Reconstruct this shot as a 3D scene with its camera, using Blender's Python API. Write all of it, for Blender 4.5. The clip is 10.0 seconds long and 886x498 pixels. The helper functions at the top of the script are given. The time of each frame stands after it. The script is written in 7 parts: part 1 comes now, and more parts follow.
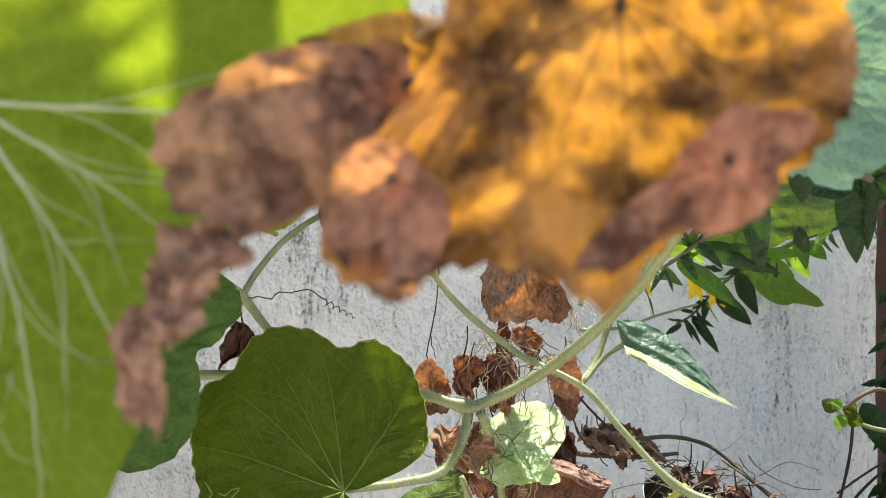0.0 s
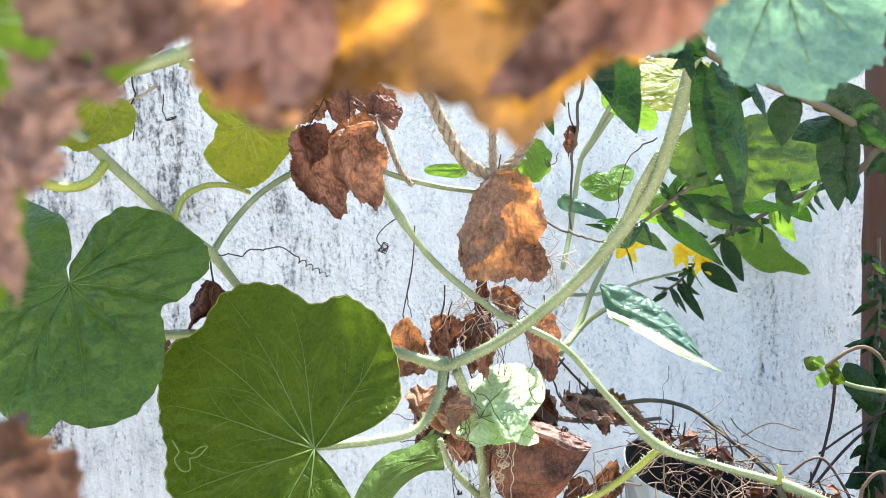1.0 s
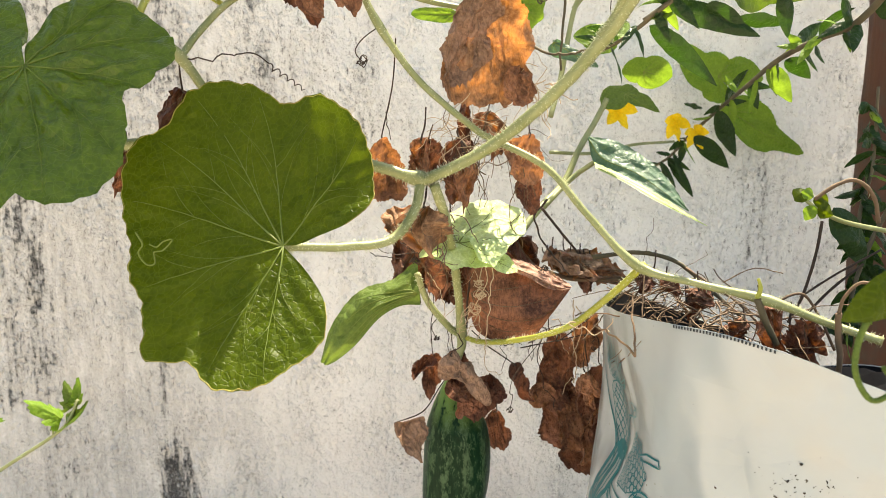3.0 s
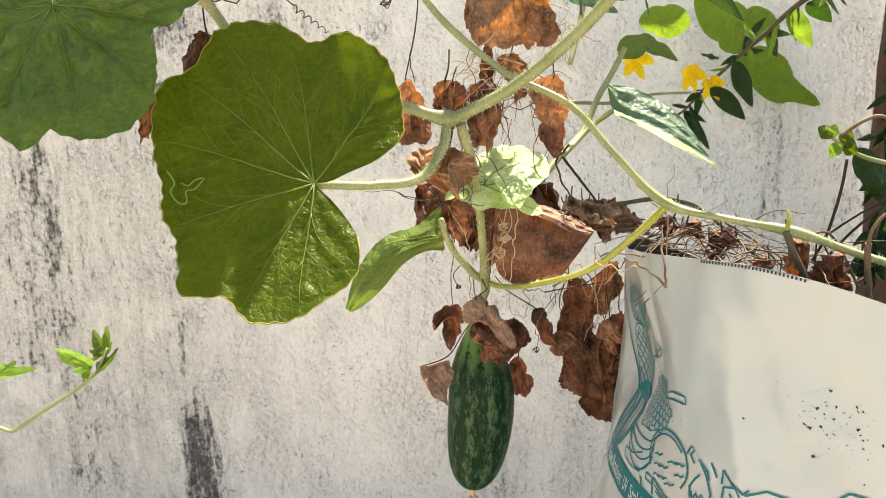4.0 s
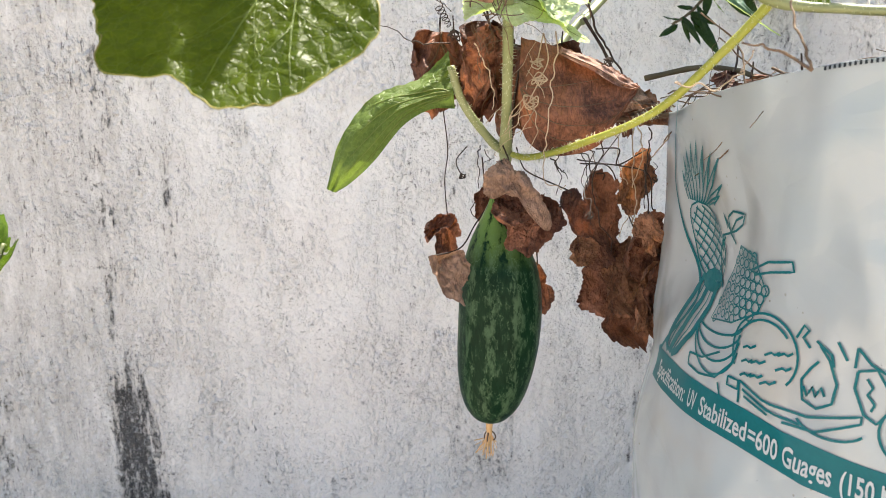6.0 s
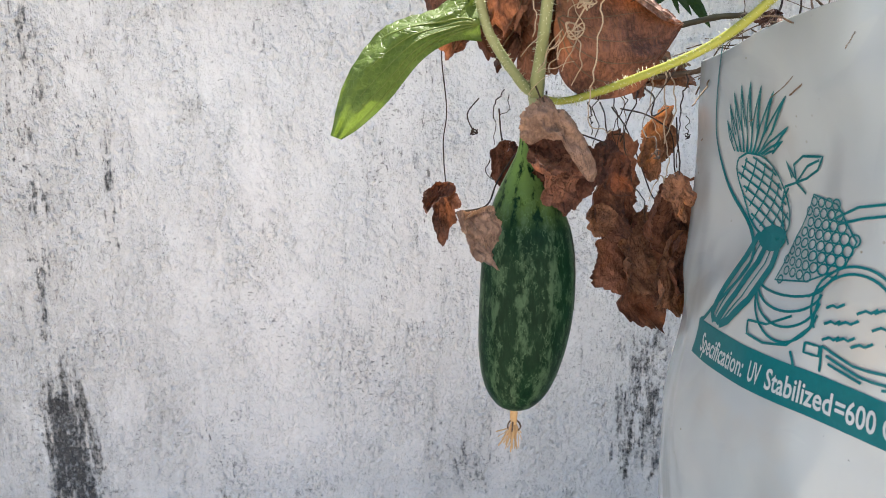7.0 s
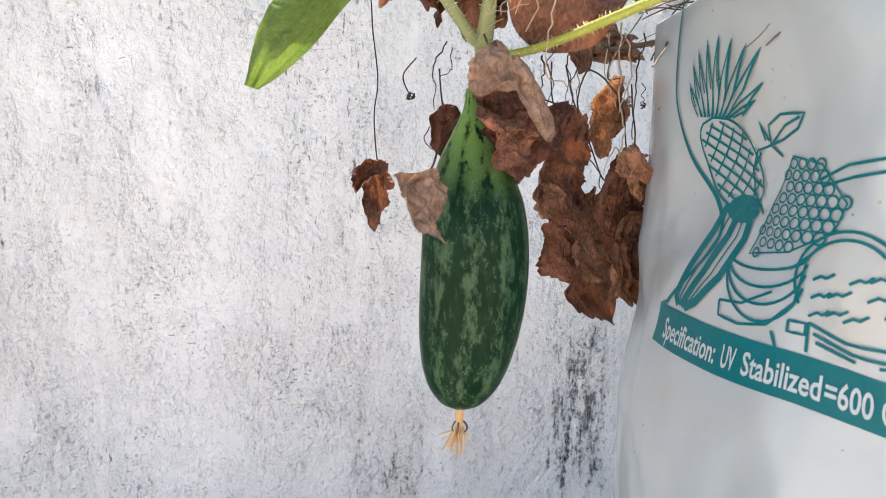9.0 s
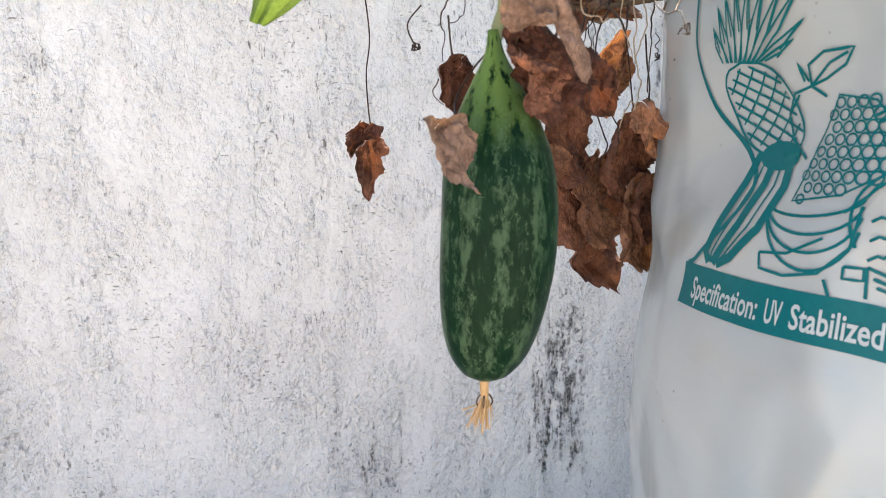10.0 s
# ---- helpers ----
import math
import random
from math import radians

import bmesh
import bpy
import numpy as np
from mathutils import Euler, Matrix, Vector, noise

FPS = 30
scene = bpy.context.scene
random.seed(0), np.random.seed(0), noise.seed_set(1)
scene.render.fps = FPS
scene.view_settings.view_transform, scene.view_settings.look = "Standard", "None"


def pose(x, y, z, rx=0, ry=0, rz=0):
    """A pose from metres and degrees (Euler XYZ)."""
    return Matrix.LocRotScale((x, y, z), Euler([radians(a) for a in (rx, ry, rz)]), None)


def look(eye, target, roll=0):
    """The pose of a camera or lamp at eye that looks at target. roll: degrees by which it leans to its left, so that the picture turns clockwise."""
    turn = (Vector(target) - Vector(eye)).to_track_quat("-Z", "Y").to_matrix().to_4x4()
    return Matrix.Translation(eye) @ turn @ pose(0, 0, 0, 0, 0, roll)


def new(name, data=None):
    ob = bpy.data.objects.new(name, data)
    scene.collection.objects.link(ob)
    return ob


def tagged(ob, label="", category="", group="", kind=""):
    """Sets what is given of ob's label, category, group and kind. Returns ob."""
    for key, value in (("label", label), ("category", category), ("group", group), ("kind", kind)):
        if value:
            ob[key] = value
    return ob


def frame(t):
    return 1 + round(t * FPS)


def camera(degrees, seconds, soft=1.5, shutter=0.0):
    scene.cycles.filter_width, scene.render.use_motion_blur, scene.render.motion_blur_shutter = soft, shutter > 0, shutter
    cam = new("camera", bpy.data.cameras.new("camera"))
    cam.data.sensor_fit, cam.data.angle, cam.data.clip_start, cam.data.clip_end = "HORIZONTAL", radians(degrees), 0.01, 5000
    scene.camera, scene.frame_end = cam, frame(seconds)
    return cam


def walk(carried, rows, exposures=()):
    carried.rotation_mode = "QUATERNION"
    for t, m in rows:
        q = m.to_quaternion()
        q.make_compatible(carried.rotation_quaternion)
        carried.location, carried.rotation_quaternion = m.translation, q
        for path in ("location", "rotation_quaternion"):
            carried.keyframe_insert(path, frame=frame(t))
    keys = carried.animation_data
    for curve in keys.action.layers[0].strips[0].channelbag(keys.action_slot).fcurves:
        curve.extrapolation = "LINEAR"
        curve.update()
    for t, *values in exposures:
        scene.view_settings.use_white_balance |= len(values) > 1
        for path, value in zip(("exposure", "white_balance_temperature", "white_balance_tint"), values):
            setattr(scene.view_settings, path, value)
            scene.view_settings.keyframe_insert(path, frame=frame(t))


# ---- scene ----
cam = camera(60.7, 10.0, soft=0.6)
cam.data.dof.use_dof = True
cam.data.dof.focus_distance = 0.72
cam.data.dof.aperture_fstop = 12.5
PATH = [
    (0, (0.064, 0.005, 0.993), (-0.022, 2.001, 0.885), -2.0),
    (0.5, (0.074, 0.02, 0.985), (0.016, 2.016, 0.873), -2.5),
    (1, (0.079, 0.022, 0.966), (0.011, 2.015, 0.81), -2.1),
    (1.5, (0.08, 0.034, 0.938), (0.026, 2.021, 0.72), -1.5),
    (2, (0.09, 0.044, 0.91), (0.04, 2.026, 0.646), -1.1),
    (2.5, (0.092, 0.047, 0.883), (0.054, 2.022, 0.572), -0.7),
    (3, (0.089, 0.036, 0.859), (0.038, 2.005, 0.511), -0.3),
    (3.2, (0.083, 0.031, 0.853), (0.023, 1.996, 0.485), -0.0),
    (4.3, (0.067, 0.026, 0.807), (0.003, 1.98, 0.385), -1.3),
    (4.5, (0.066, 0.034, 0.785), (-0.006, 1.991, 0.38), -0.9),
    (5, (0.034, 0.087, 0.739), (-0.026, 2.037, 0.301), -1.2),
    (5.5, (0.01, 0.144, 0.685), (0.017, 2.092, 0.229), -1.0),
    (5.7, (0.006, 0.161, 0.678), (0.058, 2.117, 0.265), -0.8),
    (6.8, (-0.059, 0.256, 0.62), (0.165, 2.204, 0.228), -2.0),
    (7, (-0.071, 0.278, 0.608), (0.213, 2.222, 0.233), -0.8),
    (7.5, (-0.072, 0.334, 0.578), (0.264, 2.274, 0.224), 0.6),
    (8, (-0.07, 0.353, 0.584), (0.381, 2.281, 0.304), -0.1),
    (8.5, (-0.07, 0.354, 0.564), (0.401, 2.271, 0.244), 0.1),
    (9, (-0.07, 0.352, 0.565), (0.418, 2.262, 0.229), -0.1),
    (9.5, (-0.082, 0.387, 0.54), (0.43, 2.282, 0.157), -0.5),
    (10, (-0.111, 0.405, 0.533), (0.525, 2.27, 0.189), -1.0),
]
EXPOSURES = [(0, 1.45, 6700, 3), (0.6, 1.66, 5750, -1), (1.0, 2.10, 5800, 2), (1.4, 1.76, 7000, 5), (2.0, 1.79, 7600, 5), (3.0, 1.87, 8100, 4), (4.5, 1.87, 7900, 5), (5.5, 1.86, 7300, 8), (7, 1.82, 6600, 8), (8, 2.02, 6600, 9), (10, 2.10, 6700, 9)]
walk(cam, [(t, look(eye, target, roll)) for t, eye, target, roll in PATH], EXPOSURES)

# ---- world and sun ----
SUN_DIR = Vector((0.22, 0.36, 0.91)).normalized()
world = bpy.data.worlds.new("sky")
scene.world = world
world.use_nodes = True
sky = world.node_tree.nodes.new("ShaderNodeTexSky")
sky.sky_type, sky.sun_disc = "NISHITA", False
sky.sun_elevation = math.asin(SUN_DIR.z)
sky.sun_rotation = math.atan2(SUN_DIR.x, SUN_DIR.y)
backg = world.node_tree.nodes["Background"]
backg.inputs["Strength"].default_value = 0.10
world.node_tree.links.new(sky.outputs["Color"], backg.inputs["Color"])
sun = new("sun", bpy.data.lights.new("sun", "SUN"))
sun.data.energy, sun.data.angle, sun.data.color = 5.0, radians(0.5), (1.0, 0.95, 0.87)
sun.matrix_world = look(SUN_DIR * 5, (0, 0, 0))

GROUND = -0.25


# ---- material helpers ----
def material(name):
    m = bpy.data.materials.new(name)
    m.use_nodes = True
    tree = m.node_tree
    return m, tree, tree.nodes["Principled BSDF"]


def node(tree, kind, values=(), feature="", interpolation_type=""):
    n = tree.nodes.new(kind)
    if feature:
        n.feature = feature
    if interpolation_type:
        n.interpolation_type = interpolation_type
    for k, v in dict(values).items():
        n.inputs[k].default_value = v
    return n


def coords(tree, scale=(1, 1, 1), source="Object"):
    tc = tree.nodes.new("ShaderNodeTexCoord")
    mp = node(tree, "ShaderNodeMapping", {"Scale": scale})
    tree.links.new(tc.outputs[source], mp.inputs["Vector"])
    return mp.outputs["Vector"]


def noise_tex(tree, vec, scale, detail=4.0, rough=0.55):
    n = node(tree, "ShaderNodeTexNoise", {"Scale": scale, "Detail": detail, "Roughness": rough})
    tree.links.new(vec, n.inputs["Vector"])
    return n.outputs["Fac"]


def ramp(tree, fac, stops):
    r = tree.nodes.new("ShaderNodeValToRGB")
    while len(r.color_ramp.elements) < len(stops):
        r.color_ramp.elements.new(0.5)
    for e, (p, c) in zip(r.color_ramp.elements, stops):
        e.position = p
        e.color = (*c, 1) if len(c) == 3 else c
    tree.links.new(fac, r.inputs["Fac"])
    return r.outputs["Color"]


def mixc(tree, fac, a, b, mode="MIX"):
    m = tree.nodes.new("ShaderNodeMix")
    m.data_type, m.blend_type = "RGBA", mode
    for sock, v in ((m.inputs["Factor"], fac), (m.inputs["A"], a), (m.inputs["B"], b)):
        if hasattr(v, "is_output"):
            tree.links.new(v, sock)
        elif isinstance(v, (int, float)):
            sock.default_value = v
        else:
            sock.default_value = (*v, 1)
    return m.outputs["Result"]


def math_node(tree, op, a, b=0.0, c=0.0, clamp=False):
    m = tree.nodes.new("ShaderNodeMath")
    m.operation, m.use_clamp = op, clamp
    for sock, v in zip(m.inputs, (a, b, c)):
        if hasattr(v, "is_output"):
            tree.links.new(v, sock)
        else:
            sock.default_value = v
    return m.outputs["Value"]


def bump(tree, bsdf, height, strength=0.3, distance=0.001):
    b = node(tree, "ShaderNodeBump", {"Strength": strength, "Distance": distance})
    tree.links.new(height, b.inputs["Height"])
    tree.links.new(b.outputs["Normal"], bsdf.inputs["Normal"])
    return b


def thin(tree, bsdf, color, share):
    """Let light through a thin sheet: part of it goes on as diffuse light of that colour."""
    tr = tree.nodes.new("ShaderNodeBsdfTranslucent")
    if hasattr(color, "is_output"):
        tree.links.new(color, tr.inputs["Color"])
    else:
        tr.inputs["Color"].default_value = (*color, 1)
    mx = node(tree, "ShaderNodeMixShader", {"Fac": share})
    tree.links.new(bsdf.outputs[0], mx.inputs[1])
    tree.links.new(tr.outputs[0], mx.inputs[2])
    tree.links.new(mx.outputs[0], tree.nodes["Material Output"].inputs["Surface"])


def leaf_material(name, dark, light, through_a, through_b, share=0.45, rough=0.42, gloss=0.16, patch=None):
    """Living leaf: fine net of veins, blotches at two scales, light that shines through."""
    m, t, b = material(name)
    vec = coords(t)
    big = noise_tex(t, vec, 28, 3)
    fine = noise_tex(t, vec, 260, 5)
    vor = node(t, "ShaderNodeTexVoronoi", {"Scale": 190.0}, feature="DISTANCE_TO_EDGE")
    t.links.new(vec, vor.inputs["Vector"])
    net = ramp(t, vor.outputs["Distance"], [(0.0, (1, 1, 1)), (0.09, (0, 0, 0))])
    col = mixc(t, ramp(t, big, [(0.35, (0, 0, 0)), (0.68, (1, 1, 1))]), dark, light)
    col = mixc(t, ramp(t, fine, [(0.42, (0, 0, 0)), (0.70, (0.5, 0.5, 0.5))]), col, tuple(c * 1.6 for c in light))
    col = mixc(t, math_node(t, "MULTIPLY", net, 0.16), col, tuple(min(1, c * 2.0 + 0.02) for c in light))
    thr = mixc(t, big, through_a, through_b)
    thr = mixc(t, math_node(t, "MULTIPLY", net, 0.35), thr, tuple(min(1, c * 1.35) for c in through_b))
    if patch:
        spot = ramp(t, noise_tex(t, vec, 42, 6, 0.7), [(0.60, (0, 0, 0)), (0.70, (1, 1, 1))])
        col = mixc(t, spot, col, patch)
        thr = mixc(t, spot, thr, tuple(min(1, c * 2.2) for c in patch))
    t.links.new(col, b.inputs["Base Color"])
    b.inputs["Roughness"].default_value = rough
    b.inputs["Specular IOR Level"].default_value = gloss
    h = math_node(t, "ADD", math_node(t, "MULTIPLY", net, -0.5), math_node(t, "MULTIPLY", fine, 0.8))
    cell = node(t, "ShaderNodeTexVoronoi", {"Scale": 75.0}, feature="DISTANCE_TO_EDGE")
    t.links.new(vec, cell.inputs["Vector"])
    h = math_node(t, "ADD", h, math_node(t, "MULTIPLY", ramp(t, cell.outputs["Distance"], [(0.0, (0, 0, 0)), (0.30, (1, 1, 1))]), 1.6))
    bump(t, b, h, 0.65, 0.0011)
    thin(t, b, thr, share)
    return m


def dry_material(name, dark, light, glow, share=0.35, scale=36, relief=0.9):
    """Withered leaf: papery brown with blotches, dark veins and amber light through it."""
    m, t, b = material(name)
    vec = coords(t)
    big = noise_tex(t, vec, scale, 4, 0.6)
    fine = noise_tex(t, vec, 240, 6, 0.65)
    vor = node(t, "ShaderNodeTexVoronoi", {"Scale": 95.0}, feature="DISTANCE_TO_EDGE")
    t.links.new(vec, vor.inputs["Vector"])
    net = ramp(t, vor.outputs["Distance"], [(0.0, (1, 1, 1)), (0.06, (0, 0, 0))])
    fold = noise_tex(t, coords(t, (1, 1, 0.45)), 120, 3, 0.55)
    crevice = math_node(t, "ABSOLUTE", math_node(t, "SUBTRACT", fold, 0.5))
    col = mixc(t, ramp(t, big, [(0.36, (0, 0, 0)), (0.62, (1, 1, 1))]), dark, light)
    col = mixc(t, ramp(t, fine, [(0.45, (0, 0, 0)), (0.75, (0.6, 0.6, 0.6))]), col, tuple(min(1, c * 1.5) for c in light))
    col = mixc(t, ramp(t, fine, [(0.28, (0.6, 0.6, 0.6)), (0.42, (0, 0, 0))]), col, tuple(c * 0.5 for c in dark))
    # wrinkle grooves darkened in the colour to paint in their shade
    col = mixc(t, ramp(t, crevice, [(0.0, (0.55, 0.55, 0.55)), (0.035, (0, 0, 0))]), col, tuple(c * 0.6 for c in dark))
    col = mixc(t, math_node(t, "MULTIPLY", net, 0.05), col, tuple(c * 0.5 for c in dark))
    thr = mixc(t, ramp(t, big, [(0.40, (0, 0, 0)), (0.62, (1, 1, 1))]), tuple(c * 0.12 for c in glow), glow)
    t.links.new(col, b.inputs["Base Color"])
    b.inputs["Roughness"].default_value = 0.58
    b.inputs["Specular IOR Level"].default_value = 0.25
    h = math_node(t, "ADD", math_node(t, "MULTIPLY", big, 1.2), math_node(t, "ADD", math_node(t, "MULTIPLY", fine, 0.8), math_node(t, "MULTIPLY", crevice, 4.0)))
    bump(t, b, h, relief, 0.0022)
    thin(t, b, thr, share)
    return m


def stem_material(name, dark, light, rough=0.5, sss=0.0, scale=90):
    m, t, b = material(name)
    vec = coords(t, (1, 1, 1))
    big = noise_tex(t, vec, scale * 0.4, 3)
    fine = noise_tex(t, vec, scale * 6, 5, 0.6)
    col = mixc(t, ramp(t, big, [(0.3, (0, 0, 0)), (0.7, (1, 1, 1))]), dark, light)
    col = mixc(t, math_node(t, "MULTIPLY", fine, 0.4), col, tuple(min(1, c * 1.35) for c in light))
    t.links.new(col, b.inputs["Base Color"])
    b.inputs["Roughness"].default_value = rough
    bump(t, b, fine, 0.4, 0.0008)
    if sss:
        thin(t, b, light, sss)
    return m


# ---- materials ----
LEAF = leaf_material("leaf_green", (0.030, 0.052, 0.002), (0.054, 0.078, 0.004), (0.095, 0.150, 0.002), (0.165, 0.215, 0.004), 0.40)
LEAF_TOP = leaf_material("leaf_upper_side", (0.036, 0.067, 0.003), (0.066, 0.106, 0.006), (0.08, 0.16, 0.003), (0.14, 0.23, 0.005), 0.27, 0.30, 0.40)
LEAF_COOL = leaf_material("leaf_bluish", (0.055, 0.105, 0.075), (0.085, 0.145, 0.10), (0.08, 0.20, 0.07), (0.14, 0.28, 0.09), 0.28, 0.42, 0.35)
LEAF_YELLOW = leaf_material("leaf_yellowing", (0.13, 0.16, 0.012), (0.22, 0.21, 0.015), (0.36, 0.38, 0.015), (0.52, 0.46, 0.02), 0.45, patch=(0.30, 0.19, 0.03))
LEAF_PALE = leaf_material("leaf_young", (0.085, 0.165, 0.020), (0.135, 0.22, 0.035), (0.18, 0.32, 0.02), (0.27, 0.40, 0.035), 0.38)
LEAF_DARK = leaf_material("leaf_lance", (0.006, 0.018, 0.005), (0.013, 0.034, 0.008), (0.03, 0.09, 0.004), (0.06, 0.14, 0.008), 0.22, 0.30, 0.22)
VEIN = stem_material("vein_pale", (0.105, 0.15, 0.02), (0.17, 0.215, 0.04), 0.5, 0.3)
# leaf green whitened so that direct sun is painted into its colour
LEAF_PAINTED_SUN = leaf_material("leaf_painted_sun", (0.34, 0.45, 0.15), (0.58, 0.66, 0.38), (0.35, 0.50, 0.06), (0.45, 0.60, 0.10), 0.35)
# green leaf copy, its pass-through colour raised to paint in strong backlight
LEAF_BACKLIGHT_TINT = leaf_material("leaf_backlight_tint", (0.028, 0.052, 0.003), (0.052, 0.080, 0.006), (0.26, 0.38, 0.008), (0.46, 0.55, 0.03), 0.50)
LEAF_MATT = leaf_material("leaf_matt", (0.075, 0.120, 0.022), (0.115, 0.165, 0.040), (0.12, 0.19, 0.015), (0.17, 0.24, 0.03), 0.28)
LEAF_HAZY = leaf_material("leaf_pale_bluish", (0.11, 0.20, 0.14), (0.17, 0.27, 0.20), (0.20, 0.36, 0.16), (0.30, 0.46, 0.22), 0.35, 0.4, 0.35)
STEM = stem_material("stem_green", (0.150, 0.175, 0.062), (0.285, 0.300, 0.145), 0.42, 0.15)
STEM_YELLOW = stem_material("stem_yellow", (0.26, 0.28, 0.03), (0.38, 0.38, 0.07), 0.45, 0.2)
RIM = stem_material("scorched_leaf_edge", (0.13, 0.075, 0.02), (0.30, 0.27, 0.05), 0.6)
HAIR = stem_material("plant_hair", (0.45, 0.48, 0.30), (0.65, 0.66, 0.50), 0.5, 0.4)
DRY = dry_material("dried_leaf_brown", (0.078, 0.029, 0.018), (0.235, 0.100, 0.060), (0.50, 0.15, 0.04), 0.10)
DRY_AMBER = dry_material("dried_leaf_amber", (0.218, 0.115, 0.067), (0.414, 0.247, 0.155), (0.95, 0.32, 0.05), 0.26)
DRY_TAN = dry_material("dried_leaf_tan", (0.136, 0.059, 0.033), (0.354, 0.171, 0.101), (0.8, 0.28, 0.06), 0.15)
DRY_NEAR = dry_material("dried_leaf_near", (0.055, 0.020, 0.010), (0.40, 0.22, 0.14), (1.0, 0.42, 0.020), 0.60, 52)
DRY_PINK = dry_material("dried_leaf_pinkish", (0.20, 0.10, 0.075), (0.46, 0.29, 0.235), (0.95, 0.45, 0.14), 0.34, 60)
DRY_MAUVE = dry_material("dried_leaf_mauve", (0.11, 0.052, 0.036), (0.37, 0.215, 0.165), (1.0, 0.42, 0.10), 0.40, 60)
DRY_GREY = dry_material("dried_leaf_greyish", (0.15, 0.088, 0.062), (0.30, 0.185, 0.135), (0.6, 0.28, 0.10), 0.12)
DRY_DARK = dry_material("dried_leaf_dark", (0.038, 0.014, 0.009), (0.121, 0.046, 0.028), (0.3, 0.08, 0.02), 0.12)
TWIG = stem_material("dry_tendril", (0.055, 0.030, 0.016), (0.15, 0.09, 0.05), 0.75)
TWIG_DARK = stem_material("dark_tendril", (0.014, 0.008, 0.006), (0.045, 0.024, 0.015), 0.75)
FIBRE = stem_material("pale_fibre", (0.27, 0.185, 0.115), (0.50, 0.39, 0.28), 0.7, 0.2)
STRAW = stem_material("straw_petal", (0.50, 0.27, 0.10), (0.80, 0.55, 0.30), 0.6, 0.3)
JUTE = stem_material("jute_rope", (0.11, 0.068, 0.036), (0.36, 0.265, 0.165), 0.8, 0.0, 420)
BARK = stem_material("woody_branch", (0.035, 0.027, 0.014), (0.10, 0.078, 0.04), 0.7)
PETAL = leaf_material("yellow_petal", (0.80, 0.50, 0.02), (0.90, 0.62, 0.03), (0.95, 0.62, 0.02), (1.0, 0.75, 0.05), 0.45)


def wall_material():
    """Old whitewash: pitted, rain-streaked, with black mildew where water ran down."""
    m, t, b = material("whitewashed_wall")
    vec = coords(t)
    tall = coords(t, (1.0, 1.0, 0.16))
    sep = t.nodes.new("ShaderNodeSeparateXYZ")
    t.links.new(vec, sep.inputs[0])
    X, Z = sep.outputs["X"], sep.outputs["Z"]
    n1 = noise_tex(t, vec, 5, 4, 0.6)
    n2 = noise_tex(t, vec, 55, 7, 0.72)
    n3 = noise_tex(t, vec, 190, 7, 0.72)
    streak = noise_tex(t, tall, 62, 8, 0.76)
    broad = noise_tex(t, tall, 7, 3, 0.5)
    def band(v, centre, half, soft):
        d = math_node(t, "ABSOLUTE", math_node(t, "SUBTRACT", v, centre))
        r = node(t, "ShaderNodeMapRange", {"From Min": half, "From Max": half + soft, "To Min": 1.0, "To Max": 0.0}, interpolation_type="SMOOTHSTEP")
        t.links.new(d, r.inputs["Value"])
        return r.outputs["Result"]

    def spots(source, low, high):
        r = node(t, "ShaderNodeMapRange", {"From Min": low, "From Max": high})
        t.links.new(source, r.inputs["Value"])
        return r.outputs["Result"]

    base = mixc(t, ramp(t, n1, [(0.35, (0, 0, 0)), (0.65, (1, 1, 1))]), (0.70, 0.685, 0.675), (0.76, 0.75, 0.745))
    base = mixc(t, ramp(t, n2, [(0.40, (0, 0, 0)), (0.62, (0.55, 0.55, 0.55))]), base, (0.78, 0.772, 0.768))
    # warm tint growing downwards, painting in light bounced off the ground
    bounce_tint = math_node(t, "MULTIPLY", spots(math_node(t, "ADD", Z, math_node(t, "MULTIPLY", n1, 0.5)), 1.0, 0.15), 0.95)
    base = mixc(t, bounce_tint, base, (0.82, 0.75, 0.71))
    # base paled towards +x, standing in for the brighter light on that end
    base = mixc(t, math_node(t, "MULTIPLY", spots(X, 0.15, 0.55), 0.8), base, (0.83, 0.825, 0.82))
    mott = noise_tex(t, coords(t, (1, 1, 0.7)), 130, 6, 0.68)
    base = mixc(t, math_node(t, "MULTIPLY", spots(mott, 0.45, 0.36), 0.12), base, (0.45, 0.43, 0.415))

    wob = math_node(t, "MULTIPLY", math_node(t, "SUBTRACT", n1, 0.5), 0.06)
    xw = math_node(t, "ADD", X, wob)
    # where mildew gathers: centre x, half width, softness, centre z, half height, softness, strength
    total = None
    for cx, hw, sx, cz, hh, sz, amount in STAINS:
        k = math_node(t, "MULTIPLY", band(xw, cx, hw, sx), band(Z, cz, hh, sz))
        k = math_node(t, "MULTIPLY", k, amount)
        total = k if total is None else math_node(t, "MAXIMUM", total, k)
    total = math_node(t, "MULTIPLY", total, math_node(t, "MULTIPLY_ADD", broad, 1.5, 0.25))
    total = math_node(t, "ADD", total, math_node(t, "MULTIPLY", spots(broad, 0.42, 0.75), 0.30))
    rag = noise_tex(t, coords(t, (1, 1, 0.75)), 120, 9, 0.78)
    field = math_node(t, "ADD", math_node(t, "MULTIPLY", streak, 0.5), math_node(t, "MULTIPLY", rag, 0.5))
    limit = math_node(t, "MULTIPLY_ADD", total, -0.115, 0.66)
    dirt = math_node(t, "DIVIDE", math_node(t, "SUBTRACT", field, limit), 0.075, clamp=True)
    wash = math_node(t, "MULTIPLY", math_node(t, "MINIMUM", total, 1.6), math_node(t, "MULTIPLY_ADD", streak, 0.62, -0.16))
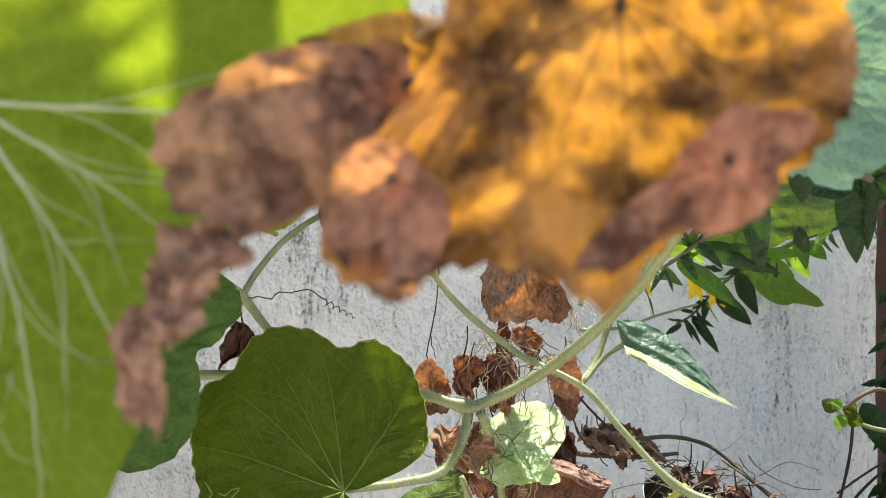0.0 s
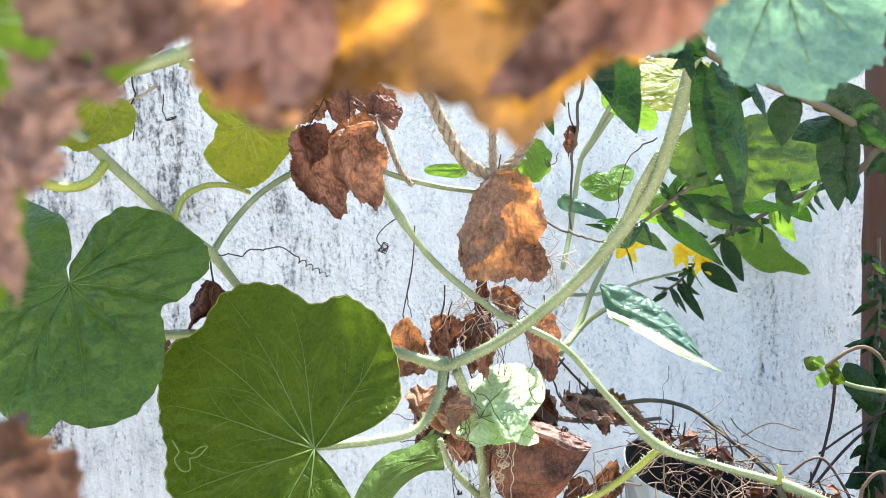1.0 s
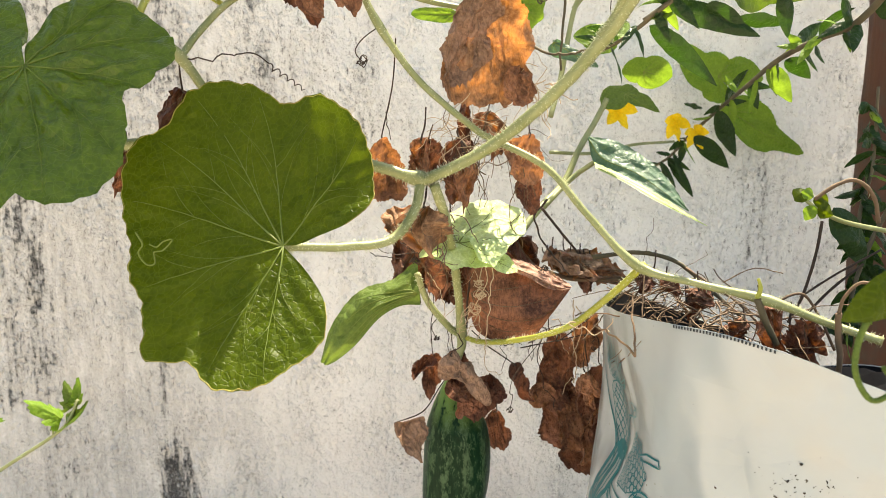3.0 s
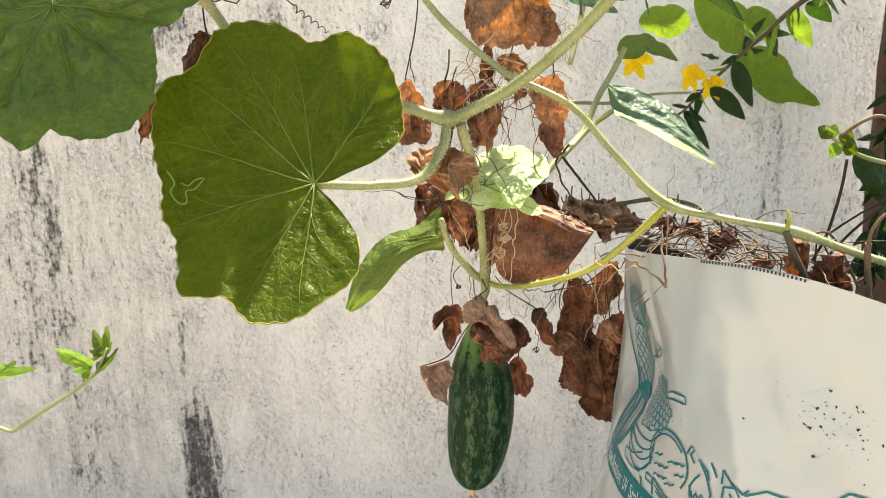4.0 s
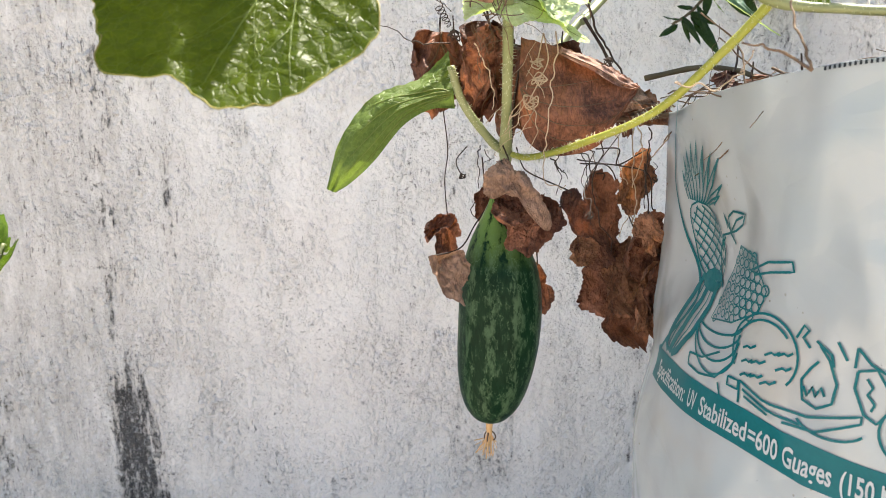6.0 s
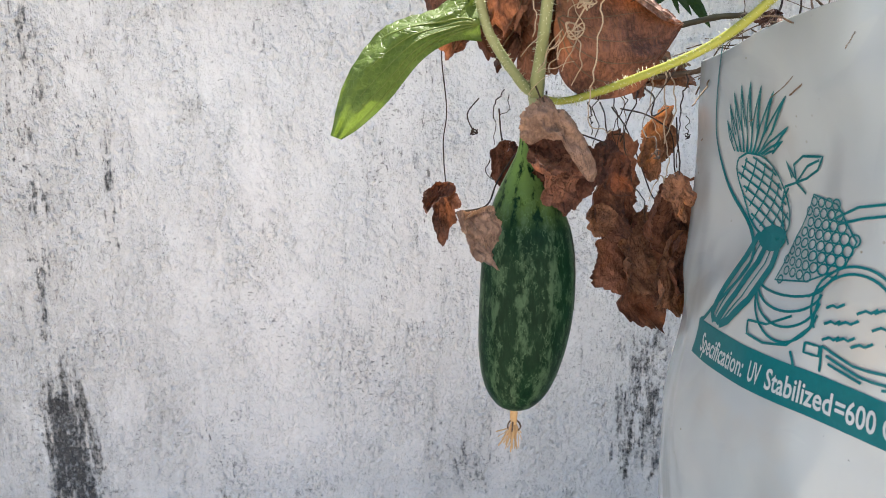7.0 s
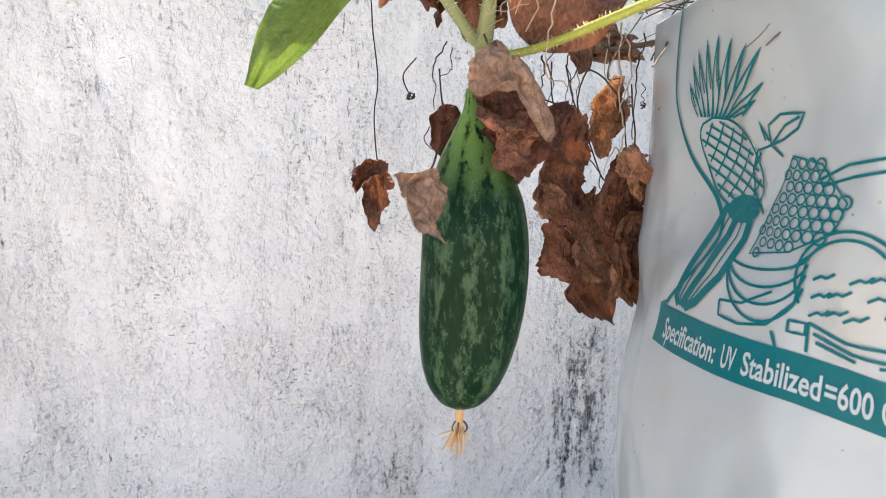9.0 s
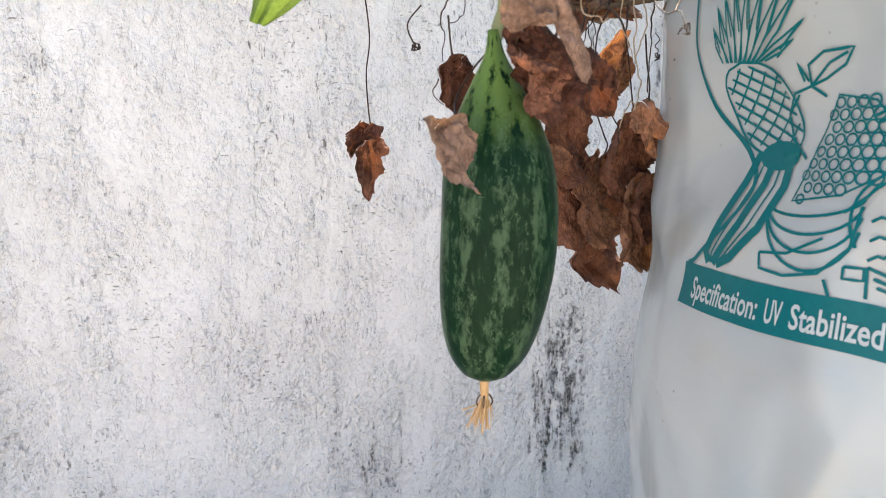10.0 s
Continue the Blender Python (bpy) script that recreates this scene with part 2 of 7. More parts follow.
    # a grey streaky film, stronger towards the -x side
    film = math_node(t, "MULTIPLY", spots(math_node(t, "ADD", xw, math_node(t, "MULTIPLY", broad, 0.25)), -0.05, -0.50), math_node(t, "MULTIPLY_ADD", streak, 0.9, -0.12))
    base = mixc(t, math_node(t, "MULTIPLY", film, 1.7), base, (0.40, 0.385, 0.365))
    # wash thinned towards +x to brighten that end as well
    wash = math_node(t, "MULTIPLY", wash, math_node(t, "MULTIPLY_ADD", spots(X, 0.22, 0.50), -0.75, 1.0))
    col = mixc(t, wash, base, (0.33, 0.295, 0.265))
    col = mixc(t, math_node(t, "MULTIPLY", dirt, 0.9), col, (0.026, 0.025, 0.027))
    # plaster hollows darkened and grains brightened to paint relief shading, and small drips
    grit = noise_tex(t, coords(t, (1, 1, 0.7)), 135, 7, 0.70)
    mask = spots(noise_tex(t, coords(t, (1, 1, 0.55)), 19, 6, 0.70), 0.44, 0.64)
    hollow = math_node(t, "DIVIDE", math_node(t, "SUBTRACT", math_node(t, "MULTIPLY_ADD", mask, 0.105, 0.335), grit), 0.035, clamp=True)
    col = mixc(t, math_node(t, "MULTIPLY", hollow, 0.14), col, (0.16, 0.135, 0.12))
    # broken crescent lines that paint relief shading into the wall colour
    relief_line = math_node(t, "ABSOLUTE", math_node(t, "SUBTRACT", noise_tex(t, coords(t, (1, 1, 0.9)), 110, 3, 0.6), 0.5))
    rim = math_node(t, "MULTIPLY", spots(relief_line, 0.022, 0.006), spots(noise_tex(t, vec, 75, 3, 0.6), 0.50, 0.60))
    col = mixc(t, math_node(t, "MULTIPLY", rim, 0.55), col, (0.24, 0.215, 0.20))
    runs = spots(noise_tex(t, coords(t, (1.0, 1.0, 0.30)), 150, 6, 0.68), 0.60, 0.65)
    runs = math_node(t, "MULTIPLY", runs, spots(noise_tex(t, tall, 11, 4, 0.6), 0.42, 0.62))
    col = mixc(t, math_node(t, "MULTIPLY", runs, 0.8), col, (0.085, 0.075, 0.072))
    patchy = spots(noise_tex(t, coords(t, (1, 1, 0.6)), 13, 5, 0.68), 0.46, 0.64)
    chip = math_node(t, "SUBTRACT", noise_tex(t, coords(t, (1, 1, 1.9)), 125, 4, 0.60), math_node(t, "MULTIPLY_ADD", patchy, -0.10, 0.705))
    chip = math_node(t, "DIVIDE", chip, 0.03, clamp=True)
    col = mixc(t, math_node(t, "MULTIPLY", chip, 0.62), col, (0.17, 0.145, 0.13))
    peak = spots(noise_tex(t, vec, 150, 6, 0.7), 0.52, 0.66)
    col = mixc(t, math_node(t, "MULTIPLY", peak, 0.35), col, (0.80, 0.795, 0.79))
    t.links.new(col, b.inputs["Base Color"])
    b.inputs["Roughness"].default_value = 0.9
    b.inputs["Specular IOR Level"].default_value = 0.15
    # lumpy coat, and short lips where paint has lifted, gathered in patches
    lump = noise_tex(t, vec, 95, 2.5, 0.5)
    h = math_node(t, "ADD", math_node(t, "MULTIPLY", math_node(t, "MULTIPLY", lump, 2.2), math_node(t, "MULTIPLY_ADD", mask, 0.6, 0.35)), math_node(t, "MULTIPLY", n3, 0.10))
    h = math_node(t, "ADD", h, math_node(t, "MULTIPLY", chip, -0.7))
    h = math_node(t, "ADD", h, math_node(t, "MULTIPLY", hollow, -0.5))
    h = math_node(t, "ADD", h, math_node(t, "MULTIPLY", dirt, -0.4))
    bump(t, b, h, 1.0, 0.0068)
    return m


STAINS = [
    (-0.515, 0.010, 0.040, 0.48, 0.22, 0.16, 1.0),
    (-0.500, 0.012, 0.060, -0.06, 0.10, 0.34, 2.0),
    (-0.405, 0.003, 0.018, 0.38, 0.16, 0.12, 0.9),
    (-0.36, 0.010, 0.030, 0.30, 0.20, 0.15, 0.5),
    (-0.82, 0.040, 0.080, 0.60, 0.30, 0.20, 1.0),
    (-0.68, 0.080, 0.140, 0.36, 0.35, 0.25, 0.75),
    (-0.58, 0.28, 0.18, 1.08, 0.15, 0.20, 1.05),
    (-0.22, 0.12, 0.14, 0.90, 0.08, 0.14, 0.95),
    (-0.27, 0.012, 0.022, 0.605, 0.012, 0.025, 1.0),
    (-0.18, 0.010, 0.022, 0.630, 0.010, 0.025, 0.9),
    (0.67, 0.020, 0.050, 0.58, 0.18, 0.14, 1.0),
    (0.80, 0.020, 0.050, 0.70, 0.16, 0.14, 0.75),
    (0.52, 0.030, 0.060, 0.64, 0.08, 0.12, 0.75),
    (0.46, 0.030, 0.075, 0.08, 0.08, 0.20, 1.25),
    (0.37, 0.010, 0.025, 0.20, 0.04, 0.05, 1.0),
    (0.09, 0.006, 0.022, 0.05, 0.08, 0.10, 0.95),
    (0.15, 0.025, 0.045, 0.01, 0.05, 0.07, 1.1),
    (0.30, 0.020, 0.050, 0.03, 0.06, 0.08, 0.6),
]
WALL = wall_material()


def soil_material():
    m, t, b = material("garden_soil")
    vec = coords(t)
    n = noise_tex(t, vec, 9, 6, 0.7)
    f = noise_tex(t, vec, 120, 6, 0.7)
    col = mixc(t, n, (0.54, 0.46, 0.385), (0.64, 0.56, 0.48))
    col = mixc(t, math_node(t, "MULTIPLY", f, 0.5), col, (0.48, 0.40, 0.33))
    t.links.new(col, b.inputs["Base Color"])
    b.inputs["Roughness"].default_value = 0.95
    bump(t, b, math_node(t, "ADD", n, f), 0.8, 0.01)
    return m


SOIL = soil_material()
POTTING = stem_material("potting_soil", (0.02, 0.014, 0.01), (0.05, 0.035, 0.025), 0.95)


def bag_material():
    """Milky plastic sheet with faint creases, warm water marks and specks of dried soil."""
    m, t, b = material("milky_plastic")
    vec = coords(t)
    n1 = noise_tex(t, vec, 9, 3, 0.5)
    n2 = noise_tex(t, vec, 60, 5, 0.6)
    n3 = noise_tex(t, vec, 330, 5, 0.6)
    col = mixc(t, ramp(t, n1, [(0.36, (0, 0, 0)), (0.68, (1, 1, 1))]), (0.335, 0.375, 0.392), (0.378, 0.394, 0.396))
    mark = ramp(t, noise_tex(t, vec, 6.5, 4, 0.6), [(0.54, (0, 0, 0)), (0.68, (1, 1, 1))])
    col = mixc(t, math_node(t, "MULTIPLY", mark, 0.45), col, (0.40, 0.355, 0.29))
    vor = node(t, "ShaderNodeTexVoronoi", {"Scale": 120.0, "Randomness": 1.0})
    t.links.new(vec, vor.inputs["Vector"])
    speck = ramp(t, vor.outputs["Distance"], [(0.10, (1, 1, 1)), (0.16, (0, 0, 0))])
    where = ramp(t, noise_tex(t, vec, 17, 4, 0.6), [(0.60, (0, 0, 0)), (0.68, (1, 1, 1))])
    k = math_node(t, "MULTIPLY", math_node(t, "MULTIPLY", speck, where), 0.8)
    col = mixc(t, k, col, (0.16, 0.12, 0.07))
    t.links.new(col, b.inputs["Base Color"])
    b.inputs["Roughness"].default_value = 0.25
    b.inputs["Specular IOR Level"].default_value = 0.75
    h = noise_tex(t, coords(t, (1, 1, 0.8)), 13, 1.5, 0.4)
    crumple = node(t, "ShaderNodeTexVoronoi", {"Scale": 17.0}, feature="DISTANCE_TO_EDGE")
    t.links.new(coords(t, (1, 1, 1.4)), crumple.inputs["Vector"])
    h = math_node(t, "ADD", h, math_node(t, "MULTIPLY", crumple.outputs["Distance"], 0.07))
    bump(t, b, h, 0.7, 0.030)
    return m


BAG = bag_material()


def print_material(name, color):
    m, t, b = material(name)
    n = noise_tex(t, coords(t), 260, 5, 0.6)
    col = mixc(t, n, tuple(c * 0.85 for c in color), tuple(min(1, c * 1.2) for c in color))
    t.links.new(col, b.inputs["Base Color"])
    b.inputs["Roughness"].default_value = 0.4
    b.inputs["Specular IOR Level"].default_value = 0.2
    return m


LINER = print_material("black_plastic", (0.012, 0.012, 0.013))
TEAL = print_material("teal_ink", (0.001, 0.110, 0.125))
WHITE_INK = print_material("pale_ink", (0.42, 0.46, 0.47))
BLACK_INK = print_material("black_ink", (0.02, 0.025, 0.03))


def wood_material():
    m, t, b = material("brown_post_wood")
    vec = coords(t, (1, 1, 0.12))
    n = noise_tex(t, vec, 60, 6, 0.65)
    f = noise_tex(t, coords(t), 25, 5, 0.6)
    col = mixc(t, n, (0.050, 0.016, 0.008), (0.13, 0.046, 0.020))
    col = mixc(t, ramp(t, f, [(0.45, (0, 0, 0)), (0.7, (1, 1, 1))]), col, (0.07, 0.042, 0.028))
    t.links.new(col, b.inputs["Base Color"])
    b.inputs["Roughness"].default_value = 0.75
    bump(t, b, n, 0.6, 0.004)
    return m


WOOD = wood_material()


def cucumber_material():
    """Dark green rind with paler broken stripes and mottling along its length."""
    m, t, b = material("cucumber_rind")
    uv = t.nodes.new("ShaderNodeTexCoord")
    sep = t.nodes.new("ShaderNodeSeparateXYZ")
    t.links.new(uv.outputs["UV"], sep.inputs[0])
    vec = coords(t)
    wob = noise_tex(t, vec, 30, 3, 0.55)
    fine = noise_tex(t, vec, 420, 5, 0.65)
    blot = noise_tex(t, coords(t, (1, 1, 0.42)), 190, 5, 0.62)
    web = noise_tex(t, coords(t, (1, 1, 0.5)), 150, 3, 0.6)
    around, along = sep.outputs["X"], sep.outputs["Y"]
    ang = math_node(t, "ADD", math_node(t, "MULTIPLY", around, 62.83), math_node(t, "MULTIPLY", wob, 3.0))
    band = math_node(t, "MULTIPLY_ADD", math_node(t, "SINE", ang), 0.5, 0.5)
    # pale mottling gathers in ten bands along the fruit
    field = math_node(t, "ADD", math_node(t, "MULTIPLY", band, 0.17), blot)
    cloud = ramp(t, field, [(0.58, (0, 0, 0)), (0.78, (1, 1, 1))])
    mesh_line = math_node(t, "MULTIPLY", ramp(t, math_node(t, "ABSOLUTE", math_node(t, "SUBTRACT", web, 0.5)), [(0.004, (1, 1, 1)), (0.022, (0, 0, 0))]), ramp(t, field, [(0.50, (0, 0, 0)), (0.62, (1, 1, 1))]))
    pale = math_node(t, "MAXIMUM", math_node(t, "MULTIPLY", cloud, 0.75), math_node(t, "MULTIPLY", mesh_line, 0.85))
    col = mixc(t, wob, (0.0022, 0.0120, 0.0050), (0.0050, 0.022, 0.0085))
    col = mixc(t, math_node(t, "MULTIPLY", ramp(t, blot, [(0.40, (0, 0, 0)), (0.62, (1, 1, 1))]), 0.5), col, (0.011, 0.036, 0.016))
    col = mixc(t, math_node(t, "MULTIPLY", pale, 0.88), col, (0.074, 0.122, 0.064))
    # thin yellowish lines that run out to the blossom end
    crest = ramp(t, math_node(t, "MULTIPLY_ADD", fine, 0.12, band), [(1.02, (0, 0, 0)), (1.06, (1, 1, 1))])
    ends = ramp(t, along, [(0.0, (0.6, 0.6, 0.6)), (0.25, (0.05, 0.05, 0.05)), (0.66, (0.1, 0.1, 0.1)), (0.86, (1, 1, 1))])
    col = mixc(t, math_node(t, "MULTIPLY", math_node(t, "MULTIPLY", crest, ends), 0.85), col, (0.15, 0.20, 0.065))
    # light green neck broken by dark streaks
    neck = ramp(t, math_node(t, "MULTIPLY_ADD", blot, 0.16, along), [(0.20, (1, 1, 1)), (0.40, (0, 0, 0))])
    k = math_node(t, "MULTIPLY", neck, ramp(t, field, [(0.42, (0, 0, 0)), (0.55, (1, 1, 1))]))
    col = mixc(t, k, col, (0.125, 0.205, 0.055))
    t.links.new(col, b.inputs["Base Color"])
    b.inputs["Roughness"].default_value = 0.30
    b.inputs["Specular IOR Level"].default_value = 0.07
    bump(t, b, math_node(t, "ADD", fine, math_node(t, "MULTIPLY", wob, 2.0)), 0.18, 0.001)
    return m


RIND = cucumber_material()


# ---- mesh helpers ----
def finish(name, bm, mat, smooth=True):
    me = bpy.data.meshes.new(name)
    bmesh.ops.recalc_face_normals(bm, faces=bm.faces)
    bm.to_mesh(me)
    bm.free()
    me.materials.append(mat)
    if smooth:
        for p in me.polygons:
            p.use_smooth = True
    return new(name, me)


def thing(name, at, label, category, group="", kind=""):
    ob = new(name)
    ob.location = at
    ob.empty_display_size = 0.01
    return tagged(ob, label, category, group, kind)


def part(name, bm, mat, parent, label="", smooth=True):
    ob = finish(name, bm, mat, smooth)
    ob.parent = parent
    ob.matrix_parent_inverse = parent.matrix_basis.inverted() if parent.data is None else Matrix()
    return tagged(ob, label)


def curve_points(pts, per=6):
    """Smooth points through the given ones (Catmull-Rom)."""
    p = [Vector(q) for q in pts]
    if len(p) == 2:
        return [p[0].lerp(p[1], i / per) for i in range(per + 1)]
    p = [p[0] * 2 - p[1], *p, p[-1] * 2 - p[-2]]
    out = []
    for i in range(1, len(p) - 2):
        for k in range(per):
            s = k / per
            a, b, c, d = p[i - 1:i + 3]
            out.append(0.5 * (2 * b + (c - a) * s + (2 * a - 5 * b + 4 * c - d) * s * s + (3 * b - a - 3 * c + d) * s ** 3))
    out.append(p[-2])
    return out


def tube(bm, path, r0, r1=None, seg=8, rough=0.0, seed=0.0):
    """A closed round sweep along path; the radius goes from r0 to r1, or by a function of 0..1."""
    rad = r0 if callable(r0) else (lambda s: r0 + ((r0 if r1 is None else r1) - r0) * s)
    n = len(path)
    side = None
    rings = []
    for i, p in enumerate(path):
        d = (path[min(i + 1, n - 1)] - path[max(i - 1, 0)])
        d = d.normalized() if d.length > 1e-9 else Vector((0, 0, 1))
        if side is None:
            side = d.orthogonal().normalized()
        side = side - d * side.dot(d)
        side = side.normalized() if side.length > 1e-6 else d.orthogonal().normalized()
        up = d.cross(side)
        r = rad(i / (n - 1))
        ring = []
        for k in range(seg):
            a = 2 * math.pi * k / seg
            q = r * (1 + rough * noise.noise(Vector((p.x * 160 + seed, p.z * 160, k * 1.7))))
            ring.append(bm.verts.new(p + side * (q * math.cos(a)) + up * (q * math.sin(a))))
        rings.append(ring)
    for a, b in zip(rings, rings[1:]):
        for k in range(seg):
            bm.faces.new((a[k], a[(k + 1) % seg], b[(k + 1) % seg], b[k]))
    bm.faces.new(rings[0][::-1])
    bm.faces.new(rings[-1])
    return rings


def hairs_on(path, radius, count, length, seed):
    """Short stiff hairs standing off a stem."""
    rnd = random.Random(seed)
    bm = bmesh.new()
    for _ in range(count):
        i = rnd.randrange(len(path) - 1)
        p = path[i].lerp(path[i + 1], rnd.random())
        d = (path[i + 1] - path[i]).normalized()
        side = d.orthogonal().normalized()
        side.rotate(Matrix.Rotation(rnd.uniform(0, 6.283), 3, d))
        r = radius(i / len(path)) if callable(radius) else radius
        foot = p + side * r * 0.9
        tip = p + side * (r + length * rnd.uniform(0.5, 1.1)) + d * length * rnd.uniform(-0.3, 0.3)
        w = d * 0.00028
        v = d.cross(side) * 0.00028
        a, b, c, e = (bm.verts.new(q) for q in (foot + w, foot - w * 0.5 + v, foot - w * 0.5 - v, tip))
        for f in ((a, b, e), (b, c, e), (c, a, e)):
            bm.faces.new(f)
    return bm


def stem(parent, pts, r0, r1, mat=None, name="stem", hairs=0, hair_len=0.0034, seed=1, label="", joints=(), seg=10, per=8):
    """One stem of a plant, a little knobbly, thicker at its joints, with hairs."""
    path = curve_points(pts, per)

    def rad(s):
        r = r0 + (r1 - r0) * s
        for at, grow in joints:
            r *= 1 + grow * math.exp(-((s - at) * len(pts) / 0.35) ** 2)
        return r
    bm = bmesh.new()
    tube(bm, path, rad, seg=seg, rough=0.10, seed=seed)
    ob = part(name, bm, mat or STEM, parent, label)
    if hairs:
        tagged(part("hairs", hairs_on(path, rad, int(hairs * 1.5), hair_len, seed), HAIR, ob), kind="stuff")
    return ob


GOURD = ((-158, 0.34), (-140, 0.70), (-118, 0.90), (-95, 0.86), (-78, 0.97), (-58, 0.88), (-36, 1.02), (-18, 0.92), (0, 1.06),
         (18, 0.92), (36, 1.02), (58, 0.88), (78, 0.97), (95, 0.86), (118, 0.90), (140, 0.70), (158, 0.34))


def paper_folds(q, seed, along=1.0):
    """Sharp creases with flat faces between them, as dry leaves crumple: -1 to 1."""
    total = 0.0
    warp = 0.9 * noise.noise(q * 0.7 + Vector((seed, 3, 1)))
    for k, (turn, freq, amp) in enumerate(((0.15, 0.75, 0.45), (-0.45, 1.25, 0.27), (0.9, 1.0, 0.24), (1.35, 2.1, 0.12), (-0.2, 3.3, 0.06))):
        turn += 0.5 * math.sin(seed * 1.7 + k * 2.1)
        x = (q.x * math.cos(turn) + q.y * math.sin(turn) * along) * freq + warp + seed * (k + 1.3)
        total += amp * (abs(x % 2.0 - 1.0) * 2 - 1)
    return total


class Sheet:
    """The surface of a lobed leaf: base is where its stalk meets it, tip the end of its midrib, side a point on one flank."""

    def __init__(self, base, tip, side, radii=GOURD, cup=0.12, fold=0.0, droop=0.0, wave=0.03, rough=0.03, teeth=0.025, seed=0.0, quilt=0.016, lines=(-112, -74, -37, 0, 37, 74, 112), crease=0.0, roll=0.0, drape=0.0):
        self.quilt, self.lines, self.crease, self.roll, self.drape = quilt, lines, crease, roll, drape
        self.base = Vector(base)
        ax = Vector(tip) - self.base
        self.size = ax.length
        self.e1 = ax.normalized()
        sd = Vector(side) - self.base
        self.e2 = (sd - self.e1 * sd.dot(self.e1)).normalized()
        self.n = self.e1.cross(self.e2)
        self.deg = [a for a, _ in radii]
        self.rad = [r for _, r in radii]
        self.cup, self.fold, self.droop, self.wave, self.rough, self.teeth, self.seed = cup, fold, droop, wave, rough, teeth, seed

    def edge(self, deg):
        k = 3.0
        r = sum(float(np.interp(deg + o, self.deg, self.rad)) * w for o, w in ((-k, 0.25), (0, 0.5), (k, 0.25)))
        t = abs(((deg * 0.155 + self.seed) % 1.0) - 0.35) * 1.6
        jag = noise.noise(Vector((deg * 0.11, self.seed * 3.1, 0.5)))
        if self.drape:
            jag += 1.6 * noise.noise(Vector((deg * 0.42, self.seed, 2.5))) + 0.9 * noise.noise(Vector((deg * 1.1, self.seed, 4.5)))
        return r * (1 + self.teeth * (0.8 - t) + self.teeth * 1.2 * jag)

    def at(self, deg, s, lift=0.0):
        a = radians(deg)
        r = self.edge(deg) * s
        x, y = r * math.cos(a), r * math.sin(a)
        h = self.cup * r * r + self.fold * abs(y)
        h += self.wave * math.sin(a * 5.0 + self.seed * 2.0) * s ** 3
        v = Vector((x * 3.1 + self.seed, y * 3.1, self.seed * 1.7))
        h += self.rough * (noise.noise(v) + 0.45 * noise.noise(v * 3.3))
        if self.roll:
            h += self.roll * max(0.0, s - 0.62) ** 2 * 7 * (0.35 + noise.noise(Vector((math.cos(a) * 1.3, math.sin(a) * 1.3, self.seed * 2.3))))
        if self.crease:
            k = 1 - 0.55 * self.drape
            h += self.crease * paper_folds(Vector((y * 3.2, x * 3 * k, 0)), self.seed) * min(1, s * 2)
            h += self.drape * self.crease * 0.28 * paper_folds(Vector((y * 11 + 0.8 * noise.noise(v * 2), x * 7, 0)), self.seed + 5)
        near = min(abs(deg - q) for q in self.lines)
        d = r * math.sin(radians(min(near, 60)))
        h += self.quilt * (1.2 * (1 - math.exp(-(d / 0.035) ** 2)) + 0.55 * math.cos(r * 34 - d * 52) * min(1, d / 0.05)) * min(1, s * 3) * (1 - 0.5 * s)
        p = self.base + (self.e1 * x + self.e2 * y + self.n * (h + lift / self.size)) * self.size
        p.z -= self.droop * self.size * r * r
        return p

    def blade(self, na=110, ns=26):
        bm = bmesh.new()
        lo, hi = self.deg[0], self.deg[-1]
        centre = bm.verts.new(self.at(0, 0.0))
        rows = []
        for i in range(na + 1):
            d = lo + (hi - lo) * i / na
            rows.append([bm.verts.new(self.at(d, (j / ns))) for j in range(1, ns + 1)])
        for a, b in zip(rows, rows[1:]):
            bm.faces.new((centre, a[0], b[0]))
            for j in range(ns - 1):
                bm.faces.new((a[j], a[j + 1], b[j + 1], b[j]))
        return bm

    def veins(self, angles, thick, lift, branches=2):
        for d in angles:
            bm = bmesh.new()
            path = [self.at(d + 3 * math.sin(s * 3), s * 0.93, lift) for s in np.linspace(0.0, 1, 13)]
            tube(bm, path, thick, thick * 0.18, 5)
            for b in range(branches):
                s0 = 0.30 + 0.5 * b / branches
                for sgn in (-1, 1):
                    s0 = 0.26 + 0.5 * b / branches + 0.07 * math.sin(d * 1.3 + b * 2 + sgn)
                    bend = sgn * (17 + 5 * b + 4 * math.sin(d + b)) * (1.1 - s0)
                    pts = [self.at(d + 3 * math.sin(s0 * 3) + bend * k * 1.3, s0 + (0.93 - s0) * 0.8 * k, lift) for k in np.linspace(0, 1, 7)]
                    tube(bm, pts, thick * 0.32, thick * 0.08, 4)
            yield bm


def gourd_leaf(parent, base, tip, side, mat=None, label="", vein=0.0009, angles=(-112, -74, -37, 0, 37, 74, 112), face=1, vein_mat=None, na=110, **shape):
    sh = Sheet(base, tip, side, lines=angles, **shape)
    ob = part("leaf", sh.blade(na), mat or LEAF, parent, label)
    angles = [a for a in angles if sh.deg[0] + 12 < a < sh.deg[-1] - 12]
    for bm in sh.veins(angles, vein, face * 0.0002):
        part("vein", bm, vein_mat or VEIN, ob)
    return ob


def worn_rim(leaf, sh, mat, label):
    """The dried edge of a leaf, thicker where it is scorched."""
    bm = bmesh.new()
    degs = np.linspace(sh.deg[0] + 6, sh.deg[-1] - 6, 150)
    tube(bm, [sh.at(d, 0.995) for d in degs], lambda q: 0.00035 + 0.0005 * max(0.0, noise.noise(Vector((q * 14, 3.0, 1.0)))), seg=5)
    part("rim", bm, mat, leaf, label)


